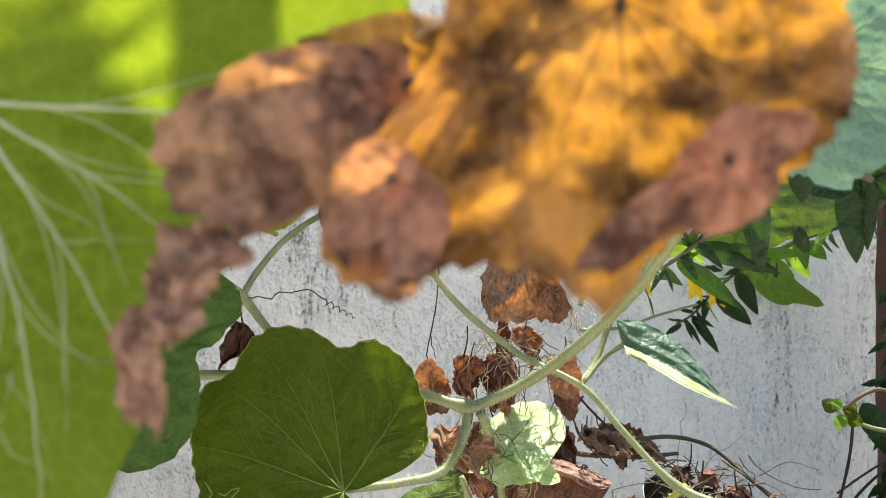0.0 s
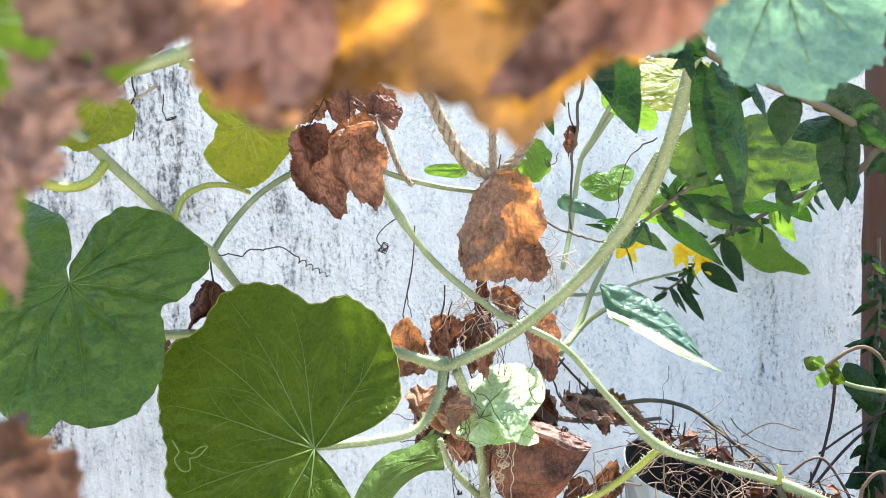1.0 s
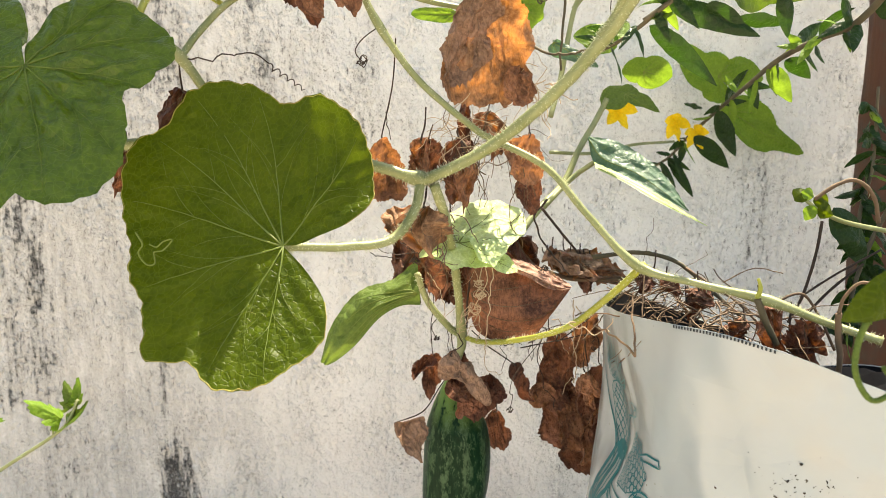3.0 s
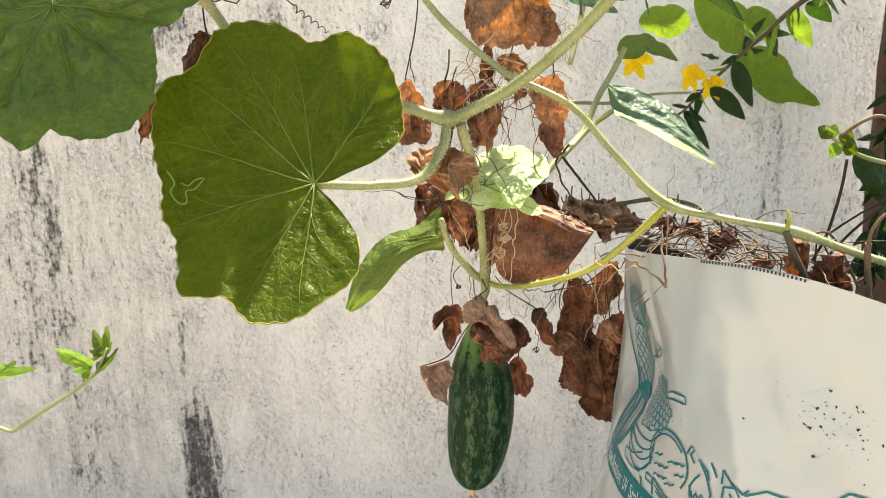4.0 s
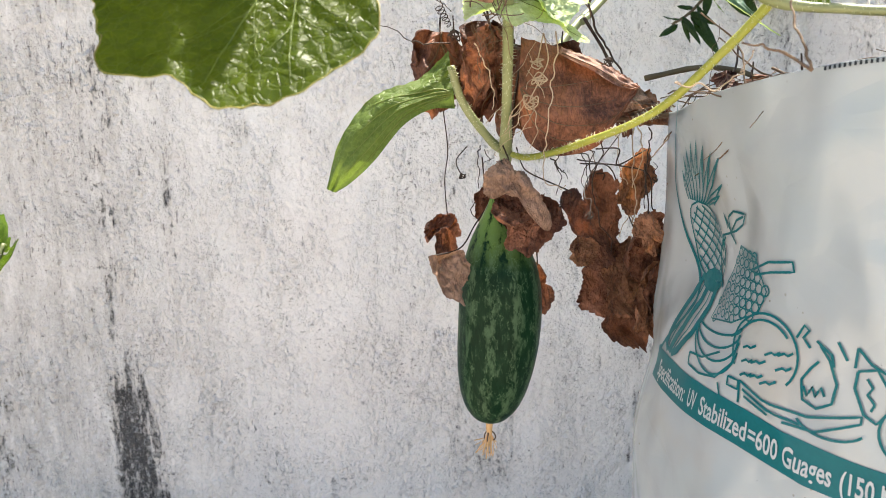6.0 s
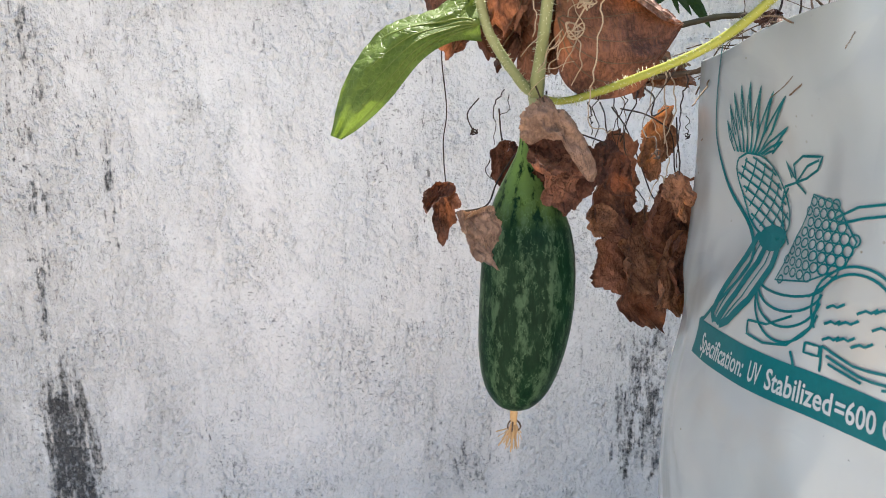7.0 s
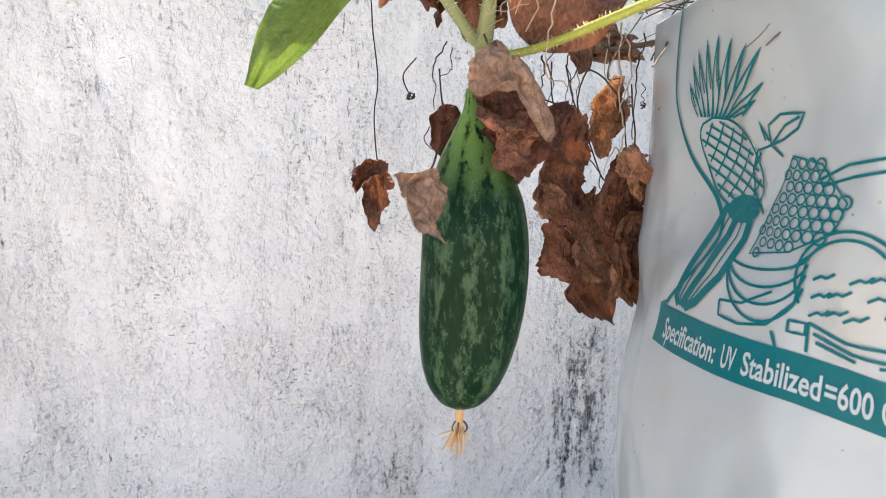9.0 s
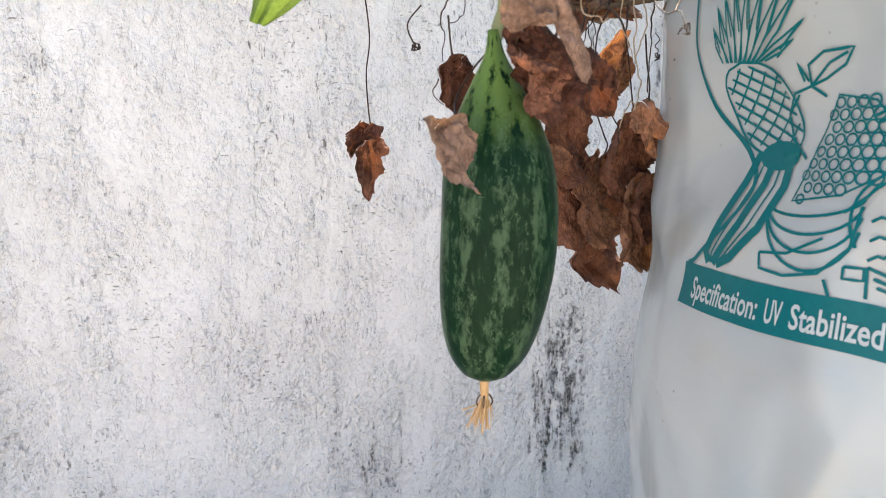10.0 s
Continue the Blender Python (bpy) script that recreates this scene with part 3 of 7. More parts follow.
def lance_leaf(parent, base, tip, width, seed=0, mat=None, turn=0.0, fold=0.25, droop=0.12, name="leaf"):
    """A narrow leathery leaf with a crease along its middle."""
    base, tip = Vector(base), Vector(tip)
    ax = tip - base
    size = ax.length
    e1 = ax.normalized()
    e2 = e1.cross(Vector((0.15, -1, 0.2))).normalized()
    e2.rotate(Matrix.Rotation(turn, 3, e1))
    n = e1.cross(e2)
    bm = bmesh.new()
    nu, nv = 6, 16
    rows = []
    for j in range(nv + 1):
        v = j / nv
        w = width * (math.sin(math.pi * min(1, v ** 0.8)) ** 0.8 + 0.03) * 0.5
        w *= 1 + 0.10 * noise.noise(Vector((v * 7, seed, 1)))
        row = []
        for i in range(nu + 1):
            u = i / nu * 2 - 1
            h = fold * abs(u) * w + 0.10 * w * math.sin(v * 13 + seed + u * 2)
            p = base + e1 * (v * size) + e2 * (u * w) + n * h
            p += n * (size * 0.10 * math.sin(v * 2.6 + seed))
            p.z -= droop * size * v * v
            row.append(bm.verts.new(p))
        rows.append(row)
    for a, b in zip(rows, rows[1:]):
        for i in range(nu):
            bm.faces.new((a[i], a[i + 1], b[i + 1], b[i]))
    return part(name, bm, mat or LEAF_DARK, parent)


class DrySheet:
    """A withered, rolled and creased leaf that hangs from top to bottom."""

    def __init__(self, top, bottom, width, seed, curl=1.6, twist=0.5, turn=0.0, crumple=0.24, jag=0.17, full=0.55, pleat=0.14, belly=0.75, hook=0.0):
        self.top = Vector(top)
        ax = Vector(bottom) - self.top
        self.size, self.width, self.seed = ax.length, width, seed
        self.e1 = ax.normalized()
        self.e2 = self.e1.cross(Vector((0.1, -1, 0.1))).normalized()
        self.e2.rotate(Matrix.Rotation(turn, 3, self.e1))
        self.n = self.e1.cross(self.e2)
        self.curl, self.twist, self.crumple, self.jag, self.full, self.pleat, self.belly, self.hook = curl, twist, crumple, jag, full, pleat, belly, hook
        self.o = Vector((seed * 3.7, seed * 1.3, seed * 7.1))

    def at(self, u, v, lift=0.0):
        seed, jag, width = self.seed, self.jag, self.width
        flank = 9 if u > 0 else 0
        ragged = noise.noise(Vector((v * 3.6, seed + flank, 0.3))) + 0.9 * (abs(noise.noise(Vector((v * 9, seed + flank, 4)))) * 2 - 0.6) + 0.3 * noise.noise(Vector((v * 26, seed + flank, 7)))
        w = width * 0.5 * (math.sin(math.pi * (0.04 + 0.88 * v ** self.belly)) ** self.full) * (1 + jag * ragged)
        end = 1 + jag * (0.9 * noise.noise(Vector((u * 2.0, seed, 8))) + 0.35 * (abs(noise.noise(Vector((u * 4, seed, 2)))) * 2 - 0.5)) - 0.24 * abs(u) ** 1.5
        th = u * self.curl + self.twist * math.sin(v * 3.0 + seed)
        rho = w / max(0.2, self.curl)
        lat = rho * (math.sin(th) + 0.35 * (th - math.sin(th)) / max(1, self.curl))
        dep = rho * (1 - math.cos(th))
        q = Vector((u * 1.7, v * self.size / max(width, 0.01) * 1.7, 0.0)) + self.o

        k = self.crumple * width
        c = k * (0.45 * noise.noise(q * 0.8) + 1.15 * paper_folds(q * 1.25, seed))
        c2 = k * (0.50 * noise.noise(q * 1.2 + Vector((31, 7, 3))) + 0.50 * paper_folds(q * 1.1 + Vector((5, 0, 9)), seed + 4.4))
        c += self.pleat * width * 0.5 * math.sin(u * 6.5 + 4.4 * noise.noise(q * 0.8) + seed)
        edge = max(0.0, abs(u) - 0.72) / 0.28
        c += 0.13 * width * edge * edge * (math.sin(v * 17 + seed * 3 + u * 2) + 0.6 * math.sin(v * 41 + seed))
        p = self.top + self.e1 * (v * end * self.size) + self.e2 * (lat + c2) + self.n * (dep - rho * 0.4 + c + lift)
        if self.hook:
            p += self.n * (self.hook * self.size * max(0, v - 0.6) ** 2 * 4)
        return p

    def blade(self, nu=44, nv=60):
        bm = bmesh.new()
        rows = [[bm.verts.new(self.at(i / nu * 2 - 1, j / nv)) for i in range(nu + 1)] for j in range(nv + 1)]
        for a, b in zip(rows, rows[1:]):
            for i in range(nu):
                bm.faces.new((a[i], a[i + 1], b[i + 1], b[i]))
        return bm

    def rib(self, u0, u1, v0, v1, r):
        bm = bmesh.new()
        tube(bm, [self.at(u0 + (u1 - u0) * s, v0 + (v1 - v0) * s) for s in np.linspace(0, 1, 22)], r, r * 0.3, 5)
        return bm


def dried_leaf(top, bottom, width, seed, mat=None, label="", stalk=None, group="dried leaves of the vine", fine=1.0, **shape):
    ob = thing("dried_leaf", top, label or "withered brown leaf hanging crumpled from the vine", "dried leaf", group)
    sh = DrySheet(top, bottom, width, seed, **shape)
    blade = part("blade", sh.blade(int(44 * fine), int(60 * fine)), mat or DRY, ob)
    r = width * 0.012
    part("midrib", sh.rib(0.02, 0.0, 0.0, 0.92, r * 1.5), TWIG, blade)
    part("side_rib", sh.rib(0.02, 0.62, 0.10, 0.66, r), TWIG, blade)
    part("side_rib", sh.rib(0.02, -0.62, 0.10, 0.70, r), TWIG, blade)
    bm = bmesh.new()
    up = Vector((0.003 * math.sin(seed), 0.004, 0.02 + 0.01 * math.sin(seed * 2)))
    pts = [Vector(p) for p in stalk] if stalk else [Vector(top) + up, Vector(top) + up * 0.4]
    pts.append(sh.at(0.02, 0.06))
    tube(bm, curve_points(pts, 8), 0.0008, 0.0011, 6, 0.3, seed)
    part("stalk", bm, TWIG_DARK, ob)
    return ob


def withered_leaf(base, tip, side, radii, mat, label, stalk, seed, crease=0.10, **shape):
    """A withered leaf that keeps its lobed outline, creased like paper."""
    ob = thing("dried_leaf", base, label, "dried leaf", "dried leaves of the vine")
    sh = Sheet(base, tip, side, radii=radii, crease=crease, seed=seed, quilt=0.0, teeth=0.05, **shape)
    blade = part("blade", sh.blade(130, 34), mat, ob)
    for bm in sh.veins([a for a in (-60, -28, 0, 28, 60) if sh.deg[0] + 10 < a < sh.deg[-1] - 10], sh.size * 0.0035, 0.0001, 2):
        part("rib", bm, TWIG_DARK, blade)
    bm = bmesh.new()
    tube(bm, curve_points([*stalk, sh.at(0, 0.03)], 8), 0.0010, 0.0011, 6, 0.3, seed)
    part("stalk", bm, TWIG_DARK, ob)
    return ob


def crumpled_leaf(label, stalk, *sheets):
    """A withered leaf folded into several layers; each is base, tip, flank, outline, material, seed and depth of creases."""
    ob = thing("dried_leaf", sheets[0][0], label, "dried leaf", "dried leaves of the vine")
    for base, tip, side, radii, mat, seed, crease in sheets:
        sh = Sheet(base, tip, side, radii=radii, crease=crease * 1.7, seed=seed, quilt=0.0, teeth=0.03, rough=0.06, wave=0.03, roll=0.25, drape=0.8)
        blade = part("blade", sh.blade(150, 40), mat, ob)
        for bm in sh.veins((-64, -26, 4, 34, 78), 0.00045, 0.0, 1):
            part("rib", bm, mat, blade)
    top = Sheet(*sheets[0][:3], radii=sheets[0][3])
    foot = max((top.at(d, 0.97) for d in range(-170, 171, 20)), key=lambda p: p.z)
    bm = bmesh.new()
    tube(bm, curve_points([*stalk, foot, foot.lerp(top.base, 0.15)], 8), 0.0007, 0.0007, 6, 0.3, len(label))
    part("stalk", bm, TWIG_DARK, ob)
    return ob


def curl_ball(at, size, seed, r=0.0005, mat=None, lead=()):
    """A tendril wound into a loose little ball."""
    rnd = random.Random(seed)
    at = Vector(at)
    pts = [Vector(p) for p in lead] + [at]
    for k in range(16):
        w = k * rnd.uniform(1.2, 1.9)
        pts.append(at + Vector((math.cos(w), 0.6 * math.sin(w * 0.7 + seed), math.sin(w))) * size * rnd.uniform(0.45, 1.0))
    ob = thing("tendril", pts[0], "dry tendril wound into a small ball", "tendril", "tendrils of the vine")
    bm = bmesh.new()
    tube(bm, curve_points(pts, 6), r, r * 0.8, 5, 0.2, seed)
    part("strand", bm, mat or TWIG_DARK, ob)


def wire(bm, pts, r, seed=0, wiggle=0.0, per=7, seg=5):
    path = curve_points(pts, per)
    if wiggle:
        path = [p + wiggle * noise.noise_vector(p * 90 + Vector((seed, seed * 2, 0))) for p in path]
    tube(bm, path, r, r * 0.7, seg, 0.25, seed)


def coil(start, heading, turns, radius, pitch, flat=0.6):
    """Points of a tendril's curl."""
    h = Vector(heading).normalized()
    a = h.orthogonal().normalized()
    b = h.cross(a)
    out = []
    n = int(turns * 12)
    for i in range(n + 1):
        s = i / n
        w = 2 * math.pi * turns * s
        r = radius * (1 - 0.45 * s)
        out.append(Vector(start) + h * (pitch * turns * s) + a * (r * (math.cos(w) - 1)) + b * (r * math.sin(w)))
    return out


def tendril(pts, r=0.0007, mat=None, label="thin dry tendril hanging from the vine", wiggle=0.0015, seed=0, curl=None):
    ob = thing("tendril", pts[0], label, "tendril", "tendrils of the vine")
    bm = bmesh.new()
    path = curve_points(pts, 8)
    path = [p + wiggle * (1.5 * noise.noise_vector(p * 120 + Vector((seed, seed * 2, 0))) + 2.4 * noise.noise_vector(p * 40 + Vector((0, seed, 5)))) * min(1, i / 3) for i, p in enumerate(path)]
    if curl:
        path += coil(path[-1], path[-1] - path[-3], *curl)[1:]
    tube(bm, path, r, r * 0.6, 6, 0.2, seed)
    part("strand", bm, mat or TWIG_DARK, ob)
    return ob


# ---- ground, wall, post ----
def build_ground():
    bm = bmesh.new()
    n = 60
    grid = []
    for i in range(n + 1):
        row = []
        for j in range(n + 1):
            sx, sy = i / n * 2 - 1, j / n * 2 - 1
            x, y = 60 * sx * abs(sx) ** 2, 60 * sy * abs(sy) ** 2
            near = math.exp(-(x * x + y * y) / 30)
            row.append(bm.verts.new((x, y, GROUND + 0.03 * near * noise.noise(Vector((x * 3, y * 3, 0))))))
        grid.append(row)
    for i in range(n):
        for j in range(n):
            bm.faces.new((grid[i][j], grid[i + 1][j], grid[i + 1][j + 1], grid[i][j + 1]))
    tagged(finish("ground", bm, SOIL), "pale dry beaten earth at the foot of the wall", "ground", kind="structure")


def build_wall():
    bm = bmesh.new()
    nx, nz = 150, 70
    x0, x1, z0, z1 = -4.0, 4.0, GROUND - 0.1, 1.50
    back = 1.72
    front = []
    for i in range(nx + 1):
        sx = i / nx * 2 - 1
        x = 4.0 * (0.35 * sx + 0.65 * sx ** 3)
        row = []
        for j in range(nz + 1):
            z = z0 + (z1 - z0) * j / nz
            q = Vector((x * 6, 3.0, z * 6))
            row.append(bm.verts.new((x, 1.503 + 0.0035 * noise.noise(q) + 0.0016 * noise.noise(q * 4.1), z)))
        front.append(row)
    for i in range(nx):
        for j in range(nz):
            bm.faces.new((front[i][j], front[i + 1][j], front[i + 1][j + 1], front[i][j + 1]))
    rear = [(bm.verts.new((r[0].co.x, back, z0)), bm.verts.new((r[0].co.x, back, z1))) for r in front]
    for i in range(nx):
        bm.faces.new((front[i][nz], front[i + 1][nz], rear[i + 1][1], rear[i][1]))
        bm.faces.new((rear[i][1], rear[i + 1][1], rear[i + 1][0], rear[i][0]))
    for i in (0, nx):
        bm.faces.new([*front[i], rear[i][1], rear[i][0]])
    tagged(finish("wall_back", bm, WALL), "old whitewashed garden wall streaked with black mildew", "wall", kind="structure")


def build_post():
    at = Vector((0.802, 1.26, GROUND))
    ob = thing("wooden_post", at, "weathered reddish-brown wooden post beside the wall", "post")
    bm = bmesh.new()
    path = [at + Vector((0.008 * noise.noise(Vector((0, 0, k * 0.3))), 0, k * 0.05)) for k in range(42)]
    tube(bm, path, lambda s: 0.082 - 0.006 * s, seg=18, rough=0.05)
    part("shaft", bm, WOOD, ob)


build_ground()
build_wall()
build_post()

# ---- grow bag ----
BAG_X, BAG_Y, BAG_R = 0.555, 0.82, 0.32


def pinch(a):
    """How far the bag's far side is pressed in, 0 to 1."""
    k = min(1, max(0, (-0.35 - a) / 1.2)) * min(1, max(0, (a + 3.0) / 0.9))
    return k * k * (3 - 2 * k)


def rim_height(a):
    return 0.655 + 0.030 * math.exp(-((a - 0.62) / 0.40) ** 2) - 0.012 * min(1, max(0, -a / 0.35)) - 0.108 * pinch(a) + 0.002 * math.sin(a * 9)


def bag_point(a, z, lift=0.0):
    """A point of the bag's skin: a = 0 faces along the wall, growing towards the path."""
    dent = 0.032 * math.exp(-((z - 0.535) / 0.070) ** 2) * math.exp(-((a - 0.05) / 0.28) ** 2)
    taper = 0.010 * min(1, max(0, (z - 0.45) / 0.20)) * math.exp(-(a / 0.45) ** 2)
    low = min(1, max(0, (0.425 - z) / 0.10))
    r = BAG_R - 0.14 * pinch(a) - dent - taper + 0.020 * low * low * (3 - 2 * low) * math.exp(-((a + 0.1) / 0.5) ** 2)
    r += 0.0030 * noise.noise(Vector((a * 3.0, z * 7, 4))) + 0.0010 * noise.noise(Vector((a * 9 + z * 9, z * 14, 9)))
    fold = 1 - abs(noise.noise(Vector((a * 2.3 + z * 5.0, z * 3.2 - a * 0.8, 2.5)))) * 3.2
    r += 0.0030 * max(0.0, fold) ** 2 * min(1, max(0, (0.62 - z) / 0.06))
    r += lift
    return Vector((BAG_X - r * math.cos(a), BAG_Y - r * math.sin(a), z))


def skin(u, z, lift=0.0012):
    """Where a printed point (along, up) lies on the bag, the print being stretched a little by the bulge."""
    w = min(u, 0.25)
    return bag_point((0.0133 + 1.007 * u + 1.25 * w * w - 4.69 * w ** 3) / BAG_R, z - 0.005 + 0.25 * w * w + 0.45 * w ** 3, lift)


def ribbon(bm, pts, width, closed=False):
    """A printed line: a thin strip on the bag's skin through points (u, z)."""
    p = [Vector(q) for q in pts]
    dense = []
    m = len(p)
    for i in range(m if closed else m - 1):
        a, b = p[i], p[(i + 1) % m]
        k = max(1, int((b - a).length / 0.004))
        dense += [a.lerp(b, s / k) for s in range(k)]
    if not closed:
        dense.append(p[-1])
    n = len(dense)
    rows = []
    for i, q in enumerate(dense):
        d = dense[(i + 1) % n] - dense[i - 1] if closed else dense[min(i + 1, n - 1)] - dense[max(i - 1, 0)]
        w = Vector((-d.y, d.x)).normalized() * width * 0.5 if d.length > 1e-9 else Vector((0, width * 0.5))
        rows.append((bm.verts.new(skin(*(q + w))), bm.verts.new(skin(*(q - w)))))
    for i in range(n if closed else n - 1):
        a, b = rows[i], rows[(i + 1) % n]
        bm.faces.new((a[0], a[1], b[1], b[0]))


def arc(cu, cz, ru, rz, d0, d1, n=16, tilt=0.0):
    out = []
    for i in range(n + 1):
        a = radians(d0 + (d1 - d0) * i / n)
        x, y = ru * math.cos(a), rz * math.sin(a)
        out.append((cu + x * math.cos(tilt) - y * math.sin(tilt), cz + x * math.sin(tilt) + y * math.cos(tilt)))
    return out


def band_top(u):
    k = min(1, max(0, (u - 0.06) / 0.15))
    return 0.4285 - 0.018 * k * k * (3 - 2 * k)


def build_bag():
    ob = thing("grow_bag", (BAG_X, BAG_Y, GROUND), "milky white plastic grow bag with teal fruit print, full of soil", "grow bag")
    bm = bmesh.new()
    na, nz = 200, 110
    outer, inner = [], []
    for i in range(na):
        a = -math.pi + 2 * math.pi * i / na
        top = rim_height(a)
        outer.append([bm.verts.new(bag_point(a, GROUND + (top - GROUND) * (1 - (1 - j / nz) ** 1.5))) for j in range(nz + 1)])
        inner.append([bm.verts.new(bag_point(a, z, -0.0012)) for z in [top - 0.001 - (top - 0.50) * q / 14 for q in range(15)]])
    for i in range(na):
        k = (i + 1) % na
        for j in range(nz):
            bm.faces.new((outer[i][j], outer[k][j], outer[k][j + 1], outer[i][j + 1]))
        bm.faces.new((outer[i][nz], outer[k][nz], inner[k][0], inner[i][0]))
        bm.faces.new((inner[i][0], inner[k][0], inner[k][1], inner[i][1]))
    bm.faces.new([o[0] for o in outer][::-1])
    part("shell", bm, BAG, ob)
    bm = bmesh.new()
    rows = []
    for i in range(na):
        a = -math.pi + 2 * math.pi * i / na
        top = rim_height(a)
        rows.append([bm.verts.new(bag_point(a, top - 0.0008 - (top - 0.50) * q / 10, -0.0016)) for q in range(11)])
    for i in range(na):
        k = (i + 1) % na
        for j in range(10):
            bm.faces.new((rows[i][j], rows[k][j], rows[k][j + 1], rows[i][j + 1]))
    part("liner", bm, LINER, ob, "black plastic inner side")
    bm = bmesh.new()
    rings = []
    for r in range(13):
        rings.append([])
        for w in np.linspace(-math.pi, math.pi, 60, endpoint=False):
            edge = bag_point(w, 0.55, -0.004)
            p = Vector((BAG_X, BAG_Y, 0)).lerp(edge, r / 12)
            rings[-1].append(bm.verts.new((p.x, p.y, 0.53 + 0.02 * noise.noise(p * 30))))
    for zz in (0.50, 0.40, 0.1, GROUND + 0.005):
        rings.append([bm.verts.new(bag_point(w, zz, -0.004)) for w in np.linspace(-math.pi, math.pi, 60, endpoint=False)])
    for a, b in zip(rings, rings[1:]):
        for k in range(60):
            bm.faces.new((a[k], a[(k + 1) % 60], b[(k + 1) % 60], b[k]))
    part("soil", bm, POTTING, ob, "dark crumbly potting soil")

    # the printed band
    bm = bmesh.new()
    us = np.linspace(-0.072, 0.36, 130)
    rows = []
    for u in us:
        z1 = band_top(u)
        rows.append([bm.verts.new(skin(u, z1 - 0.0305 * k / 4, 0.0007)) for k in range(5)])
    for a, b in zip(rows, rows[1:]):
        for k in range(4):
            bm.faces.new((a[k], a[k + 1], b[k + 1], b[k]))
    part("printed_band", bm, TEAL, ob, "teal printed band with white lettering")

    # lettering on the band
    def words(text, u0, u1):
        cu = bpy.data.curves.new("lettering", "FONT")
        cu.body = text
        cu.size = 0.0200
        cu.offset = 0.00035
        cu.resolution_u = 3
        tmp = bpy.data.objects.new("lettering", cu)
        scene.collection.objects.link(tmp)
        bpy.context.view_layer.update()
        me = bpy.data.meshes.new_from_object(tmp.evaluated_get(bpy.context.evaluated_depsgraph_get()))
        bpy.data.objects.remove(tmp)
        bpy.data.curves.remove(cu)
        b2 = bmesh.new()
        b2.from_mesh(me)
        bpy.data.meshes.remove(me)
        bmesh.ops.subdivide_edges(b2, edges=[e for e in b2.edges if e.calc_length() > 0.008], cuts=2)
        lo, hi = min(v.co.x for v in b2.verts), max(v.co.x for v in b2.verts)
        for v in b2.verts:
            u = u0 + (v.co.x - lo) / (hi - lo) * (u1 - u0)
            v.co = skin(u, band_top(u) - 0.0235 + v.co.y * 1.08, 0.0014)
        bmesh.ops.triangulate(b2, faces=b2.faces)
        part("lettering", b2, WHITE_INK, ob, "white printed lettering", smooth=False)

    for text, u0, u1 in (("Specification:", -0.053, 0.0165), ("UV", 0.0225, 0.0340), ("Stabilized", 0.0396, 0.0905), ("=600", 0.0925, 0.1175), ("Guages", 0.1215, 0.1545), ("(150 Mi", 0.160, 0.197)):
        words(text, u0, u1)

    T = 0.0019

    def picture(name, lines, label, width=T, closed=()):
        b2 = bmesh.new()
        for i, ln in enumerate(lines):
            ribbon(b2, ln, width, i in closed)
        part(name, b2, TEAL, ob, label)

    # pineapple: crown of spikes and a body crossed by a lattice
    def fruit(f, g):
        return (-0.047 + 0.050 * f + 0.029 * g, 0.571 - 0.062 * f + 0.004 * g)

    def girth(f):
        return max(0.0, 1 - abs(2 * f - 1) ** 3.2) ** 0.5

    lines = [[fruit(f, girth(f)) for f in np.linspace(0, 1, 22)], [fruit(f, -girth(f)) for f in np.linspace(0, 1, 22)]]
    for k in range(-5, 11):
        for sg in (1, -1):
            pts = [fruit(f, g) for f, g in ((k / 6 + 0.34 * (1 + sg * q), q) for q in np.linspace(-1, 1, 15)) if 0.02 < f < 0.98 and abs(g) <= girth(f)]
            if len(pts) > 1:
                lines.append(pts)
    picture("pineapple_print", lines, "teal line drawing of a pineapple", 0.0017)
    lines = []
    tips = ((-0.0740, 0.5960), (-0.0650, 0.6100), (-0.0530, 0.6190), (-0.0380, 0.6255), (-0.0230, 0.6275), (-0.0080, 0.6240), (0.0080, 0.6195), (0.0218, 0.6157), (0.0191, 0.5937), (0.0080, 0.5830))
    for i, tip in enumerate(tips):
        fu = -0.064 + 0.0042 * i
        mid = ((fu + tip[0]) / 2, 0.571 + (tip[1] - 0.571) * 0.45)
        lines.append([(fu - 0.002, 0.571), (mid[0] - 0.0040, mid[1]), tip, (mid[0] + 0.0040, mid[1] - 0.001), (fu + 0.004, 0.571)])
        lines.append([(mid[0] + 0.0005, mid[1] - 0.004), (tip[0] * 0.75 + mid[0] * 0.25, tip[1] * 0.75 + mid[1] * 0.25)])
    picture("pineapple_crown_print", lines, "teal line drawing of spiky leaves", 0.0015)
    # long striped fruit below it
    bm = bmesh.new()
    for i in range(5):
        w = (i - 2) * 0.0056
        ribbon(bm, [(-0.002 + w * 1.3, 0.510), (-0.004 + w * 1.6, 0.490), (-0.016 + w * 1.7, 0.462), (-0.030 + w * 1.2, 0.440), (-0.034 + w * 0.4, 0.433)], 0.0066 if i % 2 == 0 else 0.0016)
    for k in range(4):
        ribbon(bm, arc(0.002, 0.509, 0.016 - 0.004 * k, 0.0075 - 0.0018 * k, 0, 360, 18), 0.0042, True)
    part("marrow_print", bm, TEAL, ob, "teal line drawing of a striped fruit")
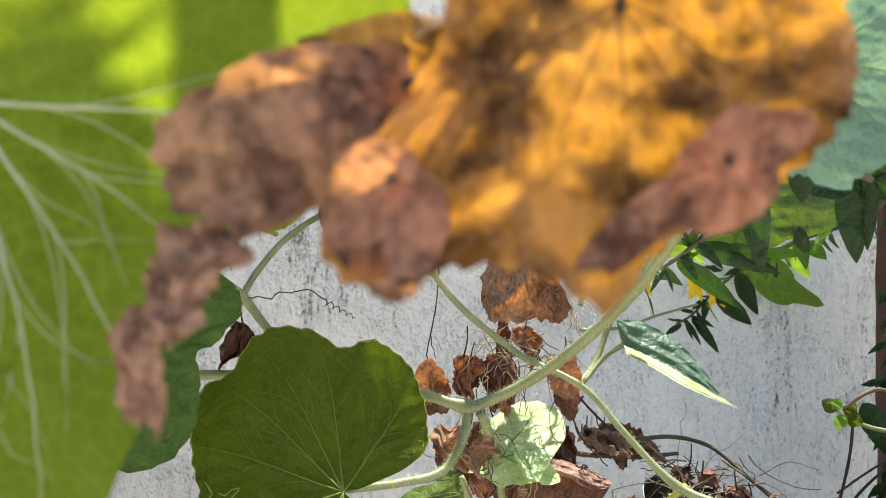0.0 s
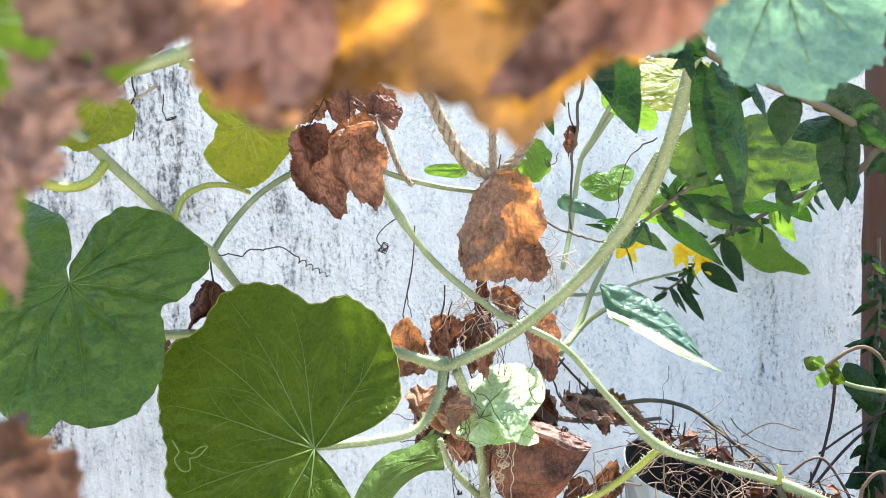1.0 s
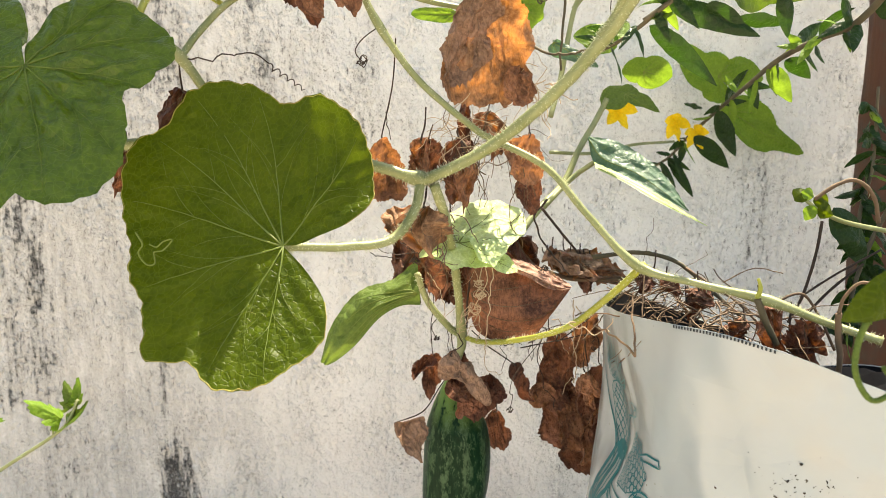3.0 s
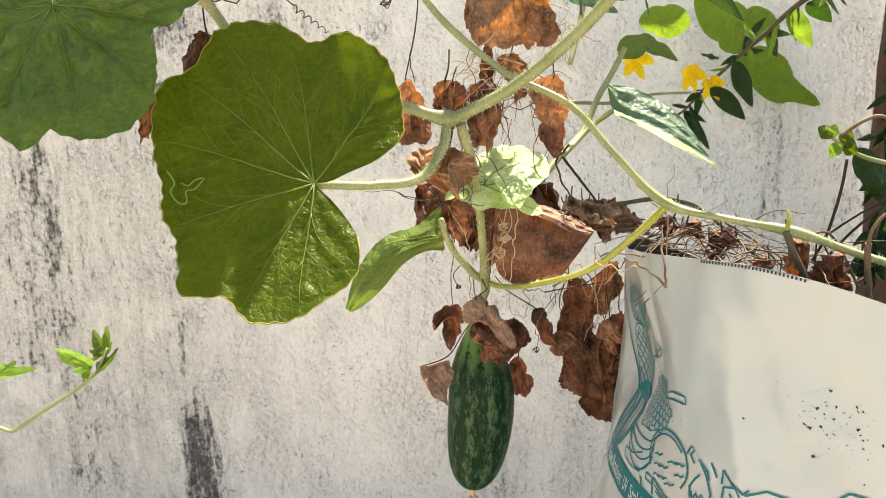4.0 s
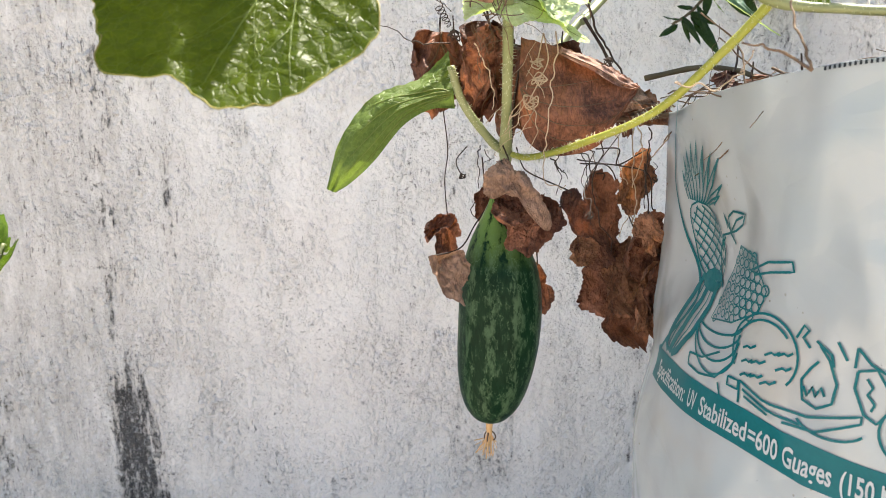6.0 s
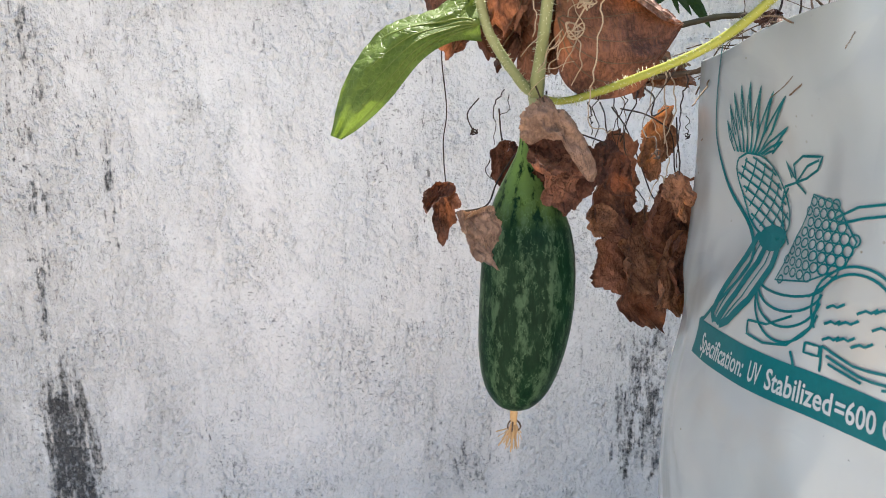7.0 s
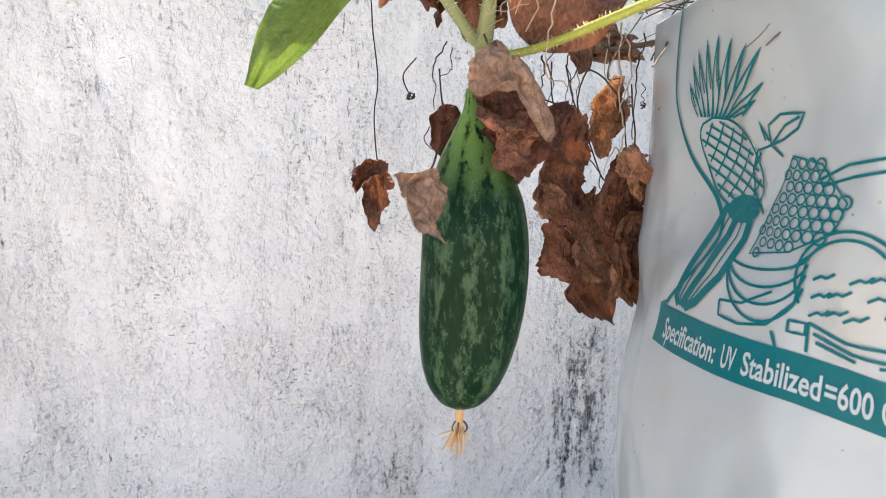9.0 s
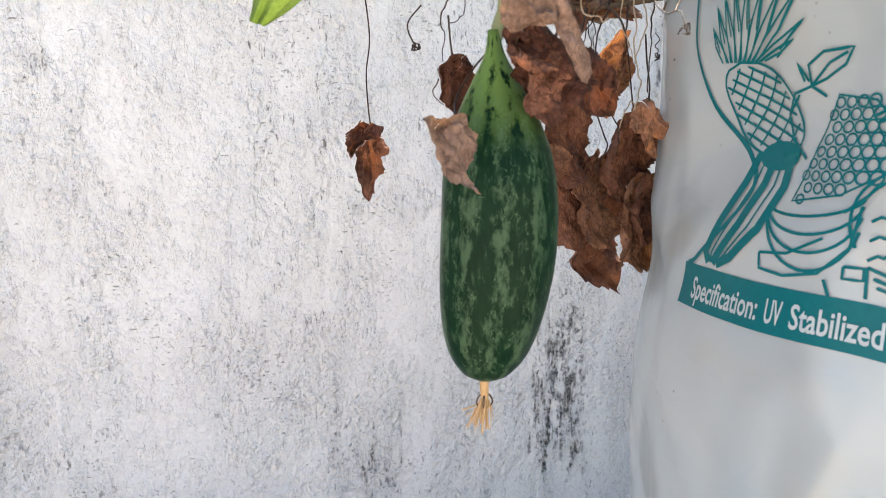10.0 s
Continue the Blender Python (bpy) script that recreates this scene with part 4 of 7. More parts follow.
    # pear with leaf
    picture("leaf_print", [[(0.020, 0.553), (0.018, 0.566), (0.032, 0.573), (0.054, 0.5735), (0.048, 0.564), (0.034, 0.557), (0.020, 0.553)], [(0.020, 0.553), (0.036, 0.566), (0.050, 0.571)],
                           [(0.020, 0.553), (0.006, 0.549), (0.002, 0.536), (0.010, 0.520), (0.026, 0.508)], [(0.020, 0.553), (0.034, 0.546)], [(0.014, 0.556), (0.008, 0.568), (0.018, 0.556)], [(0.006, 0.540), (0.010, 0.548)]],
            "teal line drawing of a leaf and pear")
    # bunch of berries
    lines, closed = [], []
    hull = [Vector(p) for p in ((0.0439, 0.5467), (0.0698, 0.5421), (0.0899, 0.5197), (0.0845, 0.5021), (0.0579, 0.4878), (0.0239, 0.4818), (0.0321, 0.5075))]
    for row in range(9):
        for k in range(12):
            c = Vector((0.022 + k * 0.0078 + (row % 2) * 0.0039, 0.4835 + row * 0.0073))
            inside = all((hull[(i + 1) % 7] - hull[i]).cross(c - hull[i]) < 0 for i in range(7))
            if inside:
                size = 0.0026 + 0.022 * max(0, c.x - 0.02)
                closed.append(len(lines))
                lines.append(arc(c.x, c.y, min(0.0041, size), min(0.0043, size), 0, 360, 12)[:-1])
    closed.append(len(lines))
    lines.append([tuple(p) for p in hull])
    picture("berries_print", lines, "teal line drawing of a bunch of berries", 0.00125, closed)
    # bananas
    picture("bananas_print", [arc(0.040, 0.484, 0.034, 0.010 + 0.011 * k, 186, 350 - 6 * k, 16, 0.12) for k in range(4)]
            + [[(0.010, 0.448), (0.012, 0.438), (0.030, 0.436), (0.052, 0.441), (0.068, 0.458), (0.072, 0.482)], [(0.010, 0.448), (0.030, 0.450), (0.052, 0.462)], [(0.062, 0.478), (0.074, 0.488), (0.080, 0.496)]],
            "teal line drawing of bananas")
    # round melon with hatching, stalk and small sign
    lines = [arc(0.095, 0.475, 0.029, 0.029, -40, 215, 26), arc(0.095, 0.475, 0.025, 0.024, 40, 150, 12)]
    for k in range(9):
        u, z = 0.078 + (k % 4) * 0.010, 0.452 + (k // 3) * 0.011 + 0.002 * (k % 2)
        lines.append([(u, z), (u + 0.005, z + 0.003), (u + 0.008, z + 0.002), (u + 0.012, z + 0.005)])
    lines += [[(0.070, 0.533), (0.088, 0.542), (0.112, 0.546), (0.114, 0.539), (0.092, 0.535), (0.072, 0.529)], [(0.066, 0.447), (0.077, 0.447), (0.077, 0.440), (0.066, 0.440), (0.066, 0.447)],
              [(0.0785, 0.448), (0.079, 0.430)], [(0.0785, 0.448), (0.100, 0.440), (0.134, 0.438), (0.169, 0.447), (0.169, 0.442), (0.140, 0.4285), (0.118, 0.429)],
              [(0.082, 0.442), (0.104, 0.434), (0.130, 0.431)], [(0.084, 0.437), (0.106, 0.430)], [(0.056, 0.438), (0.060, 0.4285)]]
    picture("melon_print", lines, "teal line drawing of a melon and a slice")
    # peppers, gourds and rings farther round
    lines = [[(0.121, 0.493), (0.126, 0.503), (0.130, 0.500), (0.126, 0.494), (0.132, 0.488)], [(0.136, 0.494), (0.147, 0.486), (0.149, 0.478)], [(0.150, 0.496), (0.157, 0.484)],
             [(0.139, 0.491), (0.146, 0.482), (0.152, 0.466), (0.150, 0.452), (0.140, 0.446), (0.130, 0.450), (0.128, 0.464), (0.134, 0.474), (0.139, 0.480)],
             [(0.130, 0.460), (0.133, 0.453), (0.136, 0.461), (0.139, 0.454), (0.142, 0.462), (0.145, 0.456)],
             [(0.163, 0.494), (0.172, 0.484), (0.184, 0.478), (0.190, 0.484)], [(0.163, 0.494), (0.162, 0.480)], [(0.164, 0.478), (0.163, 0.466), (0.170, 0.449), (0.178, 0.444), (0.184, 0.452), (0.184, 0.468), (0.176, 0.481), (0.164, 0.478)],
             [(0.170, 0.474), (0.174, 0.468), (0.171, 0.463), (0.176, 0.457), (0.174, 0.452)],
             arc(0.207, 0.440, 0.027, 0.024, 0, 360, 30), arc(0.207, 0.440, 0.020, 0.017, 20, 330, 22),
             [(0.186, 0.478), (0.205, 0.486), (0.235, 0.482), (0.262, 0.466), (0.275, 0.446)], [(0.190, 0.472), (0.220, 0.474), (0.250, 0.462), (0.264, 0.448)],
             [(0.206, 0.466), (0.218, 0.464)], [(0.228, 0.448), (0.232, 0.462), (0.236, 0.446), (0.228, 0.448)], [(0.244, 0.456), (0.252, 0.444)],
             [(0.262, 0.468), (0.264, 0.490), (0.274, 0.500), (0.288, 0.500), (0.300, 0.488)], arc(0.300, 0.450, 0.022, 0.030, 60, 200, 14),
             arc(0.150, 0.440, 0.024, 0.014, 200, 330, 12)]
    picture("vegetables_print", lines, "teal line drawing of mixed vegetables")
    # long drawn line that runs down from the rim
    picture("border_line", [[tuple(p[:2]) for p in curve_points([(u, z, 0) for u, z in ((-0.078, 0.662), (-0.084, 0.645), (-0.099, 0.604), (-0.100, 0.576), (-0.074, 0.541), (-0.030, 0.512), (-0.013, 0.490), (-0.025, 0.465), (-0.055, 0.434), (-0.066, 0.4285))], 5)]], "teal drawn border line", 0.0034)
    # crumbs of dried soil stuck to the skin
    rnd = random.Random(31)
    bm = bmesh.new()
    for k in range(150):
        if k < 95:
            a, z = rnd.gauss(0.86, 0.055), rnd.gauss(0.570, 0.014)
        else:
            a, z = rnd.uniform(0.3, 1.25), rnd.uniform(0.2, 0.62)
        size = 0.0004 + 0.0018 * rnd.random() ** 3 if k < 95 else 0.0006 * rnd.uniform(0.5, 1.3)
        c = bag_point(a, z, 0.0004)
        v = [bm.verts.new(c + Vector((rnd.uniform(-1, 1), rnd.uniform(-1, 1), rnd.uniform(-1, 1))) * size) for _ in range(5)]
        for f in ((0, 1, 2), (0, 2, 3), (0, 3, 4), (1, 2, 4), (2, 3, 4), (0, 1, 4)):
            bm.faces.new([v[n] for n in f])
    tagged(part("soil_crumbs", bm, POTTING, ob, "specks of dried soil"), kind="stuff")
    # dashes along the hem
    bm = bmesh.new()
    for k in range(30):
        a = 0.47 + k * 0.0105
        z = rim_height(a) - 0.0018
        q = [bm.verts.new(bag_point(w, h, 0.001)) for w, h in ((a, z - 0.0013), (a + 0.0052, z - 0.0013), (a + 0.0052, z + 0.0013), (a, z + 0.0013))]
        bm.faces.new(q)
    tagged(part("hem_dashes", bm, BLACK_INK, ob, "row of black printed dashes"), kind="stuff")


build_bag()

# ---- cucumber ----
def build_cucumber():
    top, bottom = Vector((0.0790, 0.8570, 0.5860)), Vector((0.0720, 0.8590, 0.3570))
    ob = thing("cucumber", top, "ripe dark green cucumber with pale mottled stripes hanging from the vine", "cucumber")
    prof = ((0, 0.0034), (0.061, 0.0058), (0.105, 0.0112), (0.149, 0.0168), (0.193, 0.0222), (0.237, 0.0269), (0.289, 0.0309), (0.325, 0.0341), (0.412, 0.0372), (0.5, 0.0382), (0.588, 0.0384), (0.675, 0.0376), (0.763, 0.0354), (0.851, 0.0315), (0.904, 0.0273), (0.939, 0.0230), (0.974, 0.0162), (0.992, 0.0085), (1.0, 0.002))
    ax = (bottom - top)
    e1 = ax.normalized()
    e2 = e1.cross(Vector((0, 1, 0))).normalized()
    e3 = e1.cross(e2)
    bm = bmesh.new()
    uvl = bm.loops.layers.uv.new("uv")
    na, ns = 64, 60
    rows = []
    for j in range(ns + 1):
        s = j / ns
        s = 1 - (1 - s) ** 1.25
        r = sum(float(np.interp(s + o, [p for p, _ in prof], [q for _, q in prof])) * w for o, w in ((-0.02, 0.25), (0, 0.5), (0.02, 0.25))) if s < 0.9 else float(np.interp(s, [p for p, _ in prof], [q for _, q in prof]))
        mid = top + ax * s + e2 * (0.0068 * math.sin(math.pi * s))
        row = []
        for i in range(na):
            w = 2 * math.pi * i / na
            q = r * (1 + 0.010 * math.cos(10 * w) * math.sin(math.pi * s) + 0.03 * noise.noise(Vector((math.cos(w), math.sin(w), s * 3))))
            row.append((bm.verts.new(mid + e2 * (q * math.cos(w)) + e3 * (q * math.sin(w))), s))
        rows.append(row)
    for a, b in zip(rows, rows[1:]):
        for i in range(na):
            k = (i + 1) % na
            f = bm.faces.new((a[i][0], a[k][0], b[k][0], b[i][0]))
            for loop, (u, v) in zip(f.loops, ((i, a[i][1]), (i + 1, a[i][1]), (i + 1, b[i][1]), (i, b[i][1]))):
                loop[uvl].uv = (u / na, v)
    bm.faces.new([v for v, _ in rows[-1]][::-1])
    bm.faces.new([v for v, _ in rows[0]])
    part("rind", bm, RIND, ob)
    bm = bmesh.new()
    crown = Vector((0.0885, 0.861, 0.614))
    wire(bm, [crown, crown.lerp(top, 0.5) + Vector((0.004, 0, 0)), top + e1 * 0.01], 0.0058, 1, 0, 6, 10)
    part("stalk", bm, STEM, ob, "pale green ribbed fruit stalk")
    bm = bmesh.new()
    rnd = random.Random(4)
    wire(bm, [bottom - e1 * 0.003, bottom + e1 * 0.008, bottom + e1 * 0.013], 0.0036, 2, 0, 4, 8)
    for k in range(34):
        w = rnd.uniform(0, 6.283)
        d = Vector((math.cos(w), math.sin(w), 0)) * rnd.uniform(0.0005, 0.0042)
        end = bottom + e1 * rnd.uniform(0.020, 0.036) + d * 1.4 + Vector((rnd.uniform(-0.013, 0.003), 0, 0))
        wire(bm, [bottom + e1 * 0.009, bottom + e1 * 0.017 + d, end], rnd.uniform(0.0003, 0.0010), k, 0.0008, 5, 4)
    blossom = part("withered_blossom", bm, STRAW, ob, "straw-coloured withered blossom")
    for k in range(3):
        side = Vector((math.cos(k * 2.1 + 0.2), math.sin(k * 2.1 + 0.2) * 0.6, 0))
        bm = bmesh.new()
        foot = bottom + e1 * 0.009
        wire(bm, [foot, foot + side * 0.004 + e1 * 0.002, foot + side * 0.0065 + e1 * 0.007, foot + side * 0.0045 + e1 * 0.010, foot + side * 0.0028 + e1 * 0.008], 0.0008, k, 0, 6, 5)
        part("sepal", bm, TWIG, blossom, "curled brown sepal")


build_cucumber()

# ---- the vine with the large leaf ----
vine = thing("gourd_vine", (0.0514, 0.72, 0.8017), "hairy pale green gourd vine with broad lobed leaves", "vine")
stem(vine, [(0.2474, 0.57, 1.0684), (0.2431, 0.6, 1.0287), (0.2372, 0.615, 0.9984), (0.2288, 0.64, 0.9621), (0.2062, 0.66, 0.9247), (0.1807, 0.675, 0.8918), (0.1486, 0.69, 0.8596), (0.1095, 0.705, 0.8291), (0.0683, 0.715, 0.8075), (0.0499, 0.72, 0.8027), (0.0161, 0.722, 0.8126), (-0.0266, 0.73, 0.8217), (-0.1194, 0.74, 0.8286), (-0.2188, 0.745, 0.8343), (-0.2774, 0.75, 0.8182)],
     0.0053, 0.0050, hairs=1700, seed=3, joints=((0.643, 0.45), (0.29, 0.2)))
stem(vine, [(0.2327, 0.63, 0.9895), (0.2199, 0.64, 0.9645), (0.2098, 0.655, 0.9361), (0.1997, 0.662, 0.9202)], 0.0032, 0.004, name="petiole", hairs=260, seed=5)
stem(vine, [(0.0514, 0.72, 0.7995), (0.0461, 0.705, 0.7751), (0.0264, 0.685, 0.7523), (-0.0102, 0.665, 0.7498), (-0.0411, 0.648, 0.7526), (-0.0593, 0.64, 0.7539)], 0.0046, 0.0034, name="petiole", hairs=420, seed=7)
stem(vine, [(0.0636, 0.72, 0.7974), (0.0742, 0.745, 0.7584), (0.0825, 0.8, 0.6969), (0.0885, 0.861, 0.614)], 0.0048, 0.0042, name="side_stem", hairs=320, seed=9, joints=((1.0, 0.5),))
stem(vine, [(0.0885, 0.861, 0.614), (0.074, 0.855, 0.6256), (0.0502, 0.848, 0.6578), (0.0397, 0.845, 0.6892)], 0.0042, 0.0034, name="petiole", hairs=120, seed=10)
BIG = ((-137, 0.1), (-134, 0.37), (-131, 0.48), (-120, 0.68), (-115, 0.71), (-100, 0.77), (-95, 0.82), (-81, 0.9), (-75, 0.9), (-67, 0.87), (-61, 0.82), (-46, 0.99), (-41, 0.91), (-31, 0.86), (-2, 0.92), (10, 1), (17, 1.06), (24, 1.12), (30, 1.16), (35, 1.16), (42, 1.08), (51, 1.17), (62, 1.2), (69, 1.12), (74, 1.06), (84, 0.92), (88, 0.91), (95, 0.96), (102, 0.96), (108, 0.92), (115, 0.88), (142, 0.66), (150, 0.62), (158, 0.53), (164, 0.27), (167, 0.1))
big = gourd_leaf(vine, (-0.054, 0.628, 0.757), (-0.188, 0.648, 0.753), (-0.111, 0.72, 0.889), LEAF, "broad lobed green leaf with pale veins", radii=BIG, cup=-0.14, wave=0.012, rough=0.02, teeth=0.02, seed=1.0, na=170,
           angles=(-93, -70, -21, 14, 37, 55, 75, 121), vein=0.00085, face=-1)
worn_rim(big, Sheet((-0.054, 0.628, 0.757), (-0.188, 0.648, 0.753), (-0.111, 0.72, 0.889), radii=BIG, cup=-0.14, wave=0.012, rough=0.02, teeth=0.02, seed=1.0, lines=(-93, -70, -21, 14, 37, 55, 75, 121)), RIM, "yellowish brown dried edge")
mine = thing("leaf_mine_trail", (-0.1717, 0.648, 0.7394), "pale winding trail of a leaf miner on the large leaf", "leaf mark")
bm = bmesh.new()
wire(bm, [(-0.1697, 0.622, 0.7689), (-0.165, 0.622, 0.7597), (-0.1687, 0.622, 0.7524), (-0.1634, 0.622, 0.7431), (-0.157, 0.624, 0.7433), (-0.1572, 0.624, 0.7526), (-0.1499, 0.624, 0.7543), (-0.1416, 0.624, 0.7625), (-0.1484, 0.624, 0.7617), (-0.1542, 0.624, 0.7572), (-0.1604, 0.624, 0.7591)], 0.0008, 3, 0.0008)
part("trail", bm, VEIN, mine)
SLIM = ((-100, 0.06), (-70, 0.10), (-45, 0.16), (-28, 0.26), (-16, 0.46), (-8, 0.80), (0, 1.0), (5, 0.95), (10, 0.80), (17, 0.58), (28, 0.40), (46, 0.26), (75, 0.16), (100, 0.1))


def bent_leaf(parent, upper, lower, mat, label, bulge=0.010, ribs=5, vein_mat=None, name="leaf", crease=0.0):
    """A leaf that hangs half folded: a blade between its free edge and its folded edge."""
    ua, la = curve_points(upper, 10), curve_points(lower, 10)

    def pick(path, v):
        x = v * (len(path) - 1)
        i = min(int(x), len(path) - 2)
        return path[i].lerp(path[i + 1], x - i)

    def at(u, v):
        p = pick(la, v).lerp(pick(ua, v), u)
        p.y -= bulge * math.sin(math.pi * u) * math.sin(math.pi * (0.08 + 0.9 * v))
        p.y += 0.0016 * math.sin(v * 26 - u * 9) * u + 0.0012 * math.sin(u * 15)
        jag = 0.0011 * (abs((v * 24) % 2 - 1) - 0.5)
        p.z += jag * u ** 8
        if crease:
            p.y += crease * paper_folds(Vector((u * 3, v * 4, 0)), 3.3) * (0.2 + math.sin(math.pi * v))
        return p
    bm = bmesh.new()
    n, m = 22, 60
    rows = [[bm.verts.new(at(i / n, j / m)) for i in range(n + 1)] for j in range(m + 1)]
    for a, c in zip(rows, rows[1:]):
        for i in range(n):
            bm.faces.new((a[i], a[i + 1], c[i + 1], c[i]))
    ob = part(name, bm, mat, parent, label)
    off = Vector((0, -0.0004, 0))
    for k in range(ribs):
        u1 = (k + 0.35) / ribs
        bm = bmesh.new()
        tube(bm, [at(0.25 + (u1 - 0.25) * s ** 0.6, 0.02 + (0.97 - 0.5 * u1) * s) + off for s in np.linspace(0, 1, 16)], 0.0006, 0.0002, 5)
        part("vein", bm, vein_mat or VEIN, ob)
    return ob


bent_leaf(vine, [(0.0392, 0.862, 0.7025), (0.0131, 0.862, 0.6797), (-0.0158, 0.86, 0.6707), (-0.0361, 0.856, 0.6577), (-0.0587, 0.85, 0.6254), (-0.0705, 0.848, 0.5865)],
          [(0.043, 0.845, 0.6535), (0.0215, 0.842, 0.6531), (-0.0024, 0.838, 0.6399), (-0.0276, 0.838, 0.6111), (-0.0485, 0.84, 0.5925), (-0.0626, 0.844, 0.5837)], LEAF_MATT, "young green leaf hanging half folded")
YOUNG = ((-180, 0.29), (-90, 0.36), (-60, 0.42), (-27, 0.66), (-12, 0.86), (-1, 1.0), (6, 1.14), (20, 0.92), (48, 0.52), (78, 0.38), (130, 0.32), (180, 0.29))
# young leaf and its lobe carry the sunlight in their pale colour
gourd_leaf(vine, (0.0848, 0.775, 0.7341), (0.1297, 0.87, 0.7773), (0.1497, 0.77, 0.7312), LEAF_PAINTED_SUN, "small young leaf, full sun painted in its pale colour", radii=YOUNG, cup=0.12, fold=0.15, wave=0.03, rough=0.05, teeth=0.04, seed=3.0, angles=(-80, -40, 0, 40, 80), vein=0.0009)

gourd_leaf(vine, (0.107, 0.775, 0.729), (0.139, 0.79, 0.699), (0.12, 0.82, 0.733), LEAF_PAINTED_SUN, "drooping lobe of the young leaf, painted pale as sunlit", radii=((-180, 0.32), (-113, 0.5), (-71, 0.49), (-26, 0.66), (0, 1.02), (22, 0.97), (43, 0.66), (88, 0.27), (180, 0.32)), cup=0.1, wave=0.03, rough=0.05, teeth=0.04, seed=3.6, angles=(-40, 0, 40), vein=0.0007)

# ---- the vine that crosses behind and bears the fruit's side ----
vine2 = thing("gourd_vine", (0.1192, 0.758, 0.8358), "slender green gourd vine running down to the grow bag", "vine")
stem(vine2, [(-0.0358, 0.78, 1.0515), (-0.0149, 0.775, 1.0074), (-0.0073, 0.772, 0.98), (0.0109, 0.768, 0.9426), (0.0479, 0.765, 0.8917), (0.1015, 0.76, 0.8459), (0.1192, 0.758, 0.8358), (0.1672, 0.745, 0.8106), (0.2035, 0.725, 0.7687), (0.2459, 0.706, 0.7253), (0.2934, 0.68, 0.7143), (0.3393, 0.648, 0.7079), (0.3814, 0.63, 0.6935), (0.4154, 0.61, 0.6841)],
     0.0031, 0.0033, hairs=900, seed=13, joints=((0.23, 0.4), (0.69, 0.5), (0.846, 0.5)))
stem(vine2, [(0.2523, 0.705, 0.7266), (0.2259, 0.73, 0.6903), (0.1925, 0.77, 0.649), (0.1471, 0.81, 0.6241), (0.1112, 0.85, 0.6098), (0.0885, 0.861, 0.6128)], 0.0034, 0.0028, STEM_YELLOW, "petiole", hairs=420, seed=15)
stem(vine2, [(-0.0155, 0.775, 0.9912), (0.0161, 0.785, 0.979), (0.0542, 0.8, 0.9687), (0.0928, 0.81, 0.9623)], 0.003, 0.0026, name="side_stem", hairs=60, seed=17)
stem(vine2, [(0.3316, 0.648, 0.7092), (0.3385, 0.646, 0.6911), (0.3501, 0.648, 0.6699)], 0.0032, 0.0026, BARK, "stub", seed=18)
stem(vine2, [(0.3316, 0.648, 0.7092), (0.3336, 0.648, 0.7182), (0.3321, 0.65, 0.7257)], 0.0022, 0.0012, STEM_YELLOW, "bud_stalk", seed=19)

# ---- the vine on the far side with the leaf before the wall's stains ----
vine3 = thing("gourd_vine", (-0.1685, 0.743, 0.9117), "pale green gourd vine climbing beside the wall", "vine")
stem(vine3, [(-0.2957, 0.66, 1.0999), (-0.2733, 0.67, 1.0469), (-0.2477, 0.68, 1.0149), (-0.2134, 0.705, 0.9697), (-0.1879, 0.725, 0.9363), (-0.1685, 0.743, 0.9117), (-0.1522, 0.748, 0.8869), (-0.1229, 0.755, 0.8417)],
     0.0052, 0.0042, hairs=420, seed=23, joints=((0.71, 0.3),))
stem(vine3, [(-0.1691, 0.745, 0.9132), (-0.1576, 0.76, 0.9351), (-0.1343, 0.78, 0.9647), (-0.1016, 0.8, 0.9881), (-0.06, 0.81, 1.0034)], 0.0034, 0.0032, name="side_stem", hairs=100, seed=25)
stem(vine3, [(-0.1925, 0.715, 0.9483), (-0.1916, 0.74, 0.9677), (-0.1804, 0.77, 0.9787), (-0.1652, 0.8, 0.978), (-0.1529, 0.825, 0.9706)], 0.0034, 0.0026, STEM_YELLOW, "petiole", hairs=80, seed=27)
stem(vine3, [(-0.2884, 0.63, 1.025), (-0.2826, 0.632, 1.008), (-0.2751, 0.636, 0.9894), (-0.258, 0.645, 0.9796), (-0.2413, 0.66, 0.9838), (-0.2371, 0.68, 0.9996)], 0.0050, 0.0042, STEM_YELLOW, "petiole", hairs=120, seed=29)
stem(vine3, [(-0.3134, 0.6, 1.0389), (-0.2281, 0.592, 1.0516), (-0.1821, 0.588, 1.0609), (-0.1375, 0.585, 1.0706), (-0.1115, 0.585, 1.0798), (-0.0779, 0.59, 1.1031), (-0.0447, 0.6, 1.1372)], 0.0056, 0.0056, hairs=160, seed=31)
stem(vine3, [(-0.1347, 0.6, 1.0709), (-0.1038, 0.61, 1.0601), (-0.0735, 0.63, 1.0658), (-0.0396, 0.65, 1.0971)], 0.0045, 0.0035, name="side_stem", hairs=60, seed=33)
SIDE = ((-190, 0.12), (-184, 0.5), (-175, 0.6), (-167, 0.77), (-162, 0.92), (-141, 0.94), (-105, 0.84), (-69, 0.79), (-45, 0.8), (-32, 0.81), (-14, 1.01), (-10, 0.88), (4, 0.99), (14, 1.01), (24, 0.93), (37, 0.77), (54, 0.59), (64, 0.71), (81, 0.82), (93, 0.83), (111, 0.76), (129, 0.71), (144, 0.62), (154, 0.45), (159, 0.26), (161, 0.1))
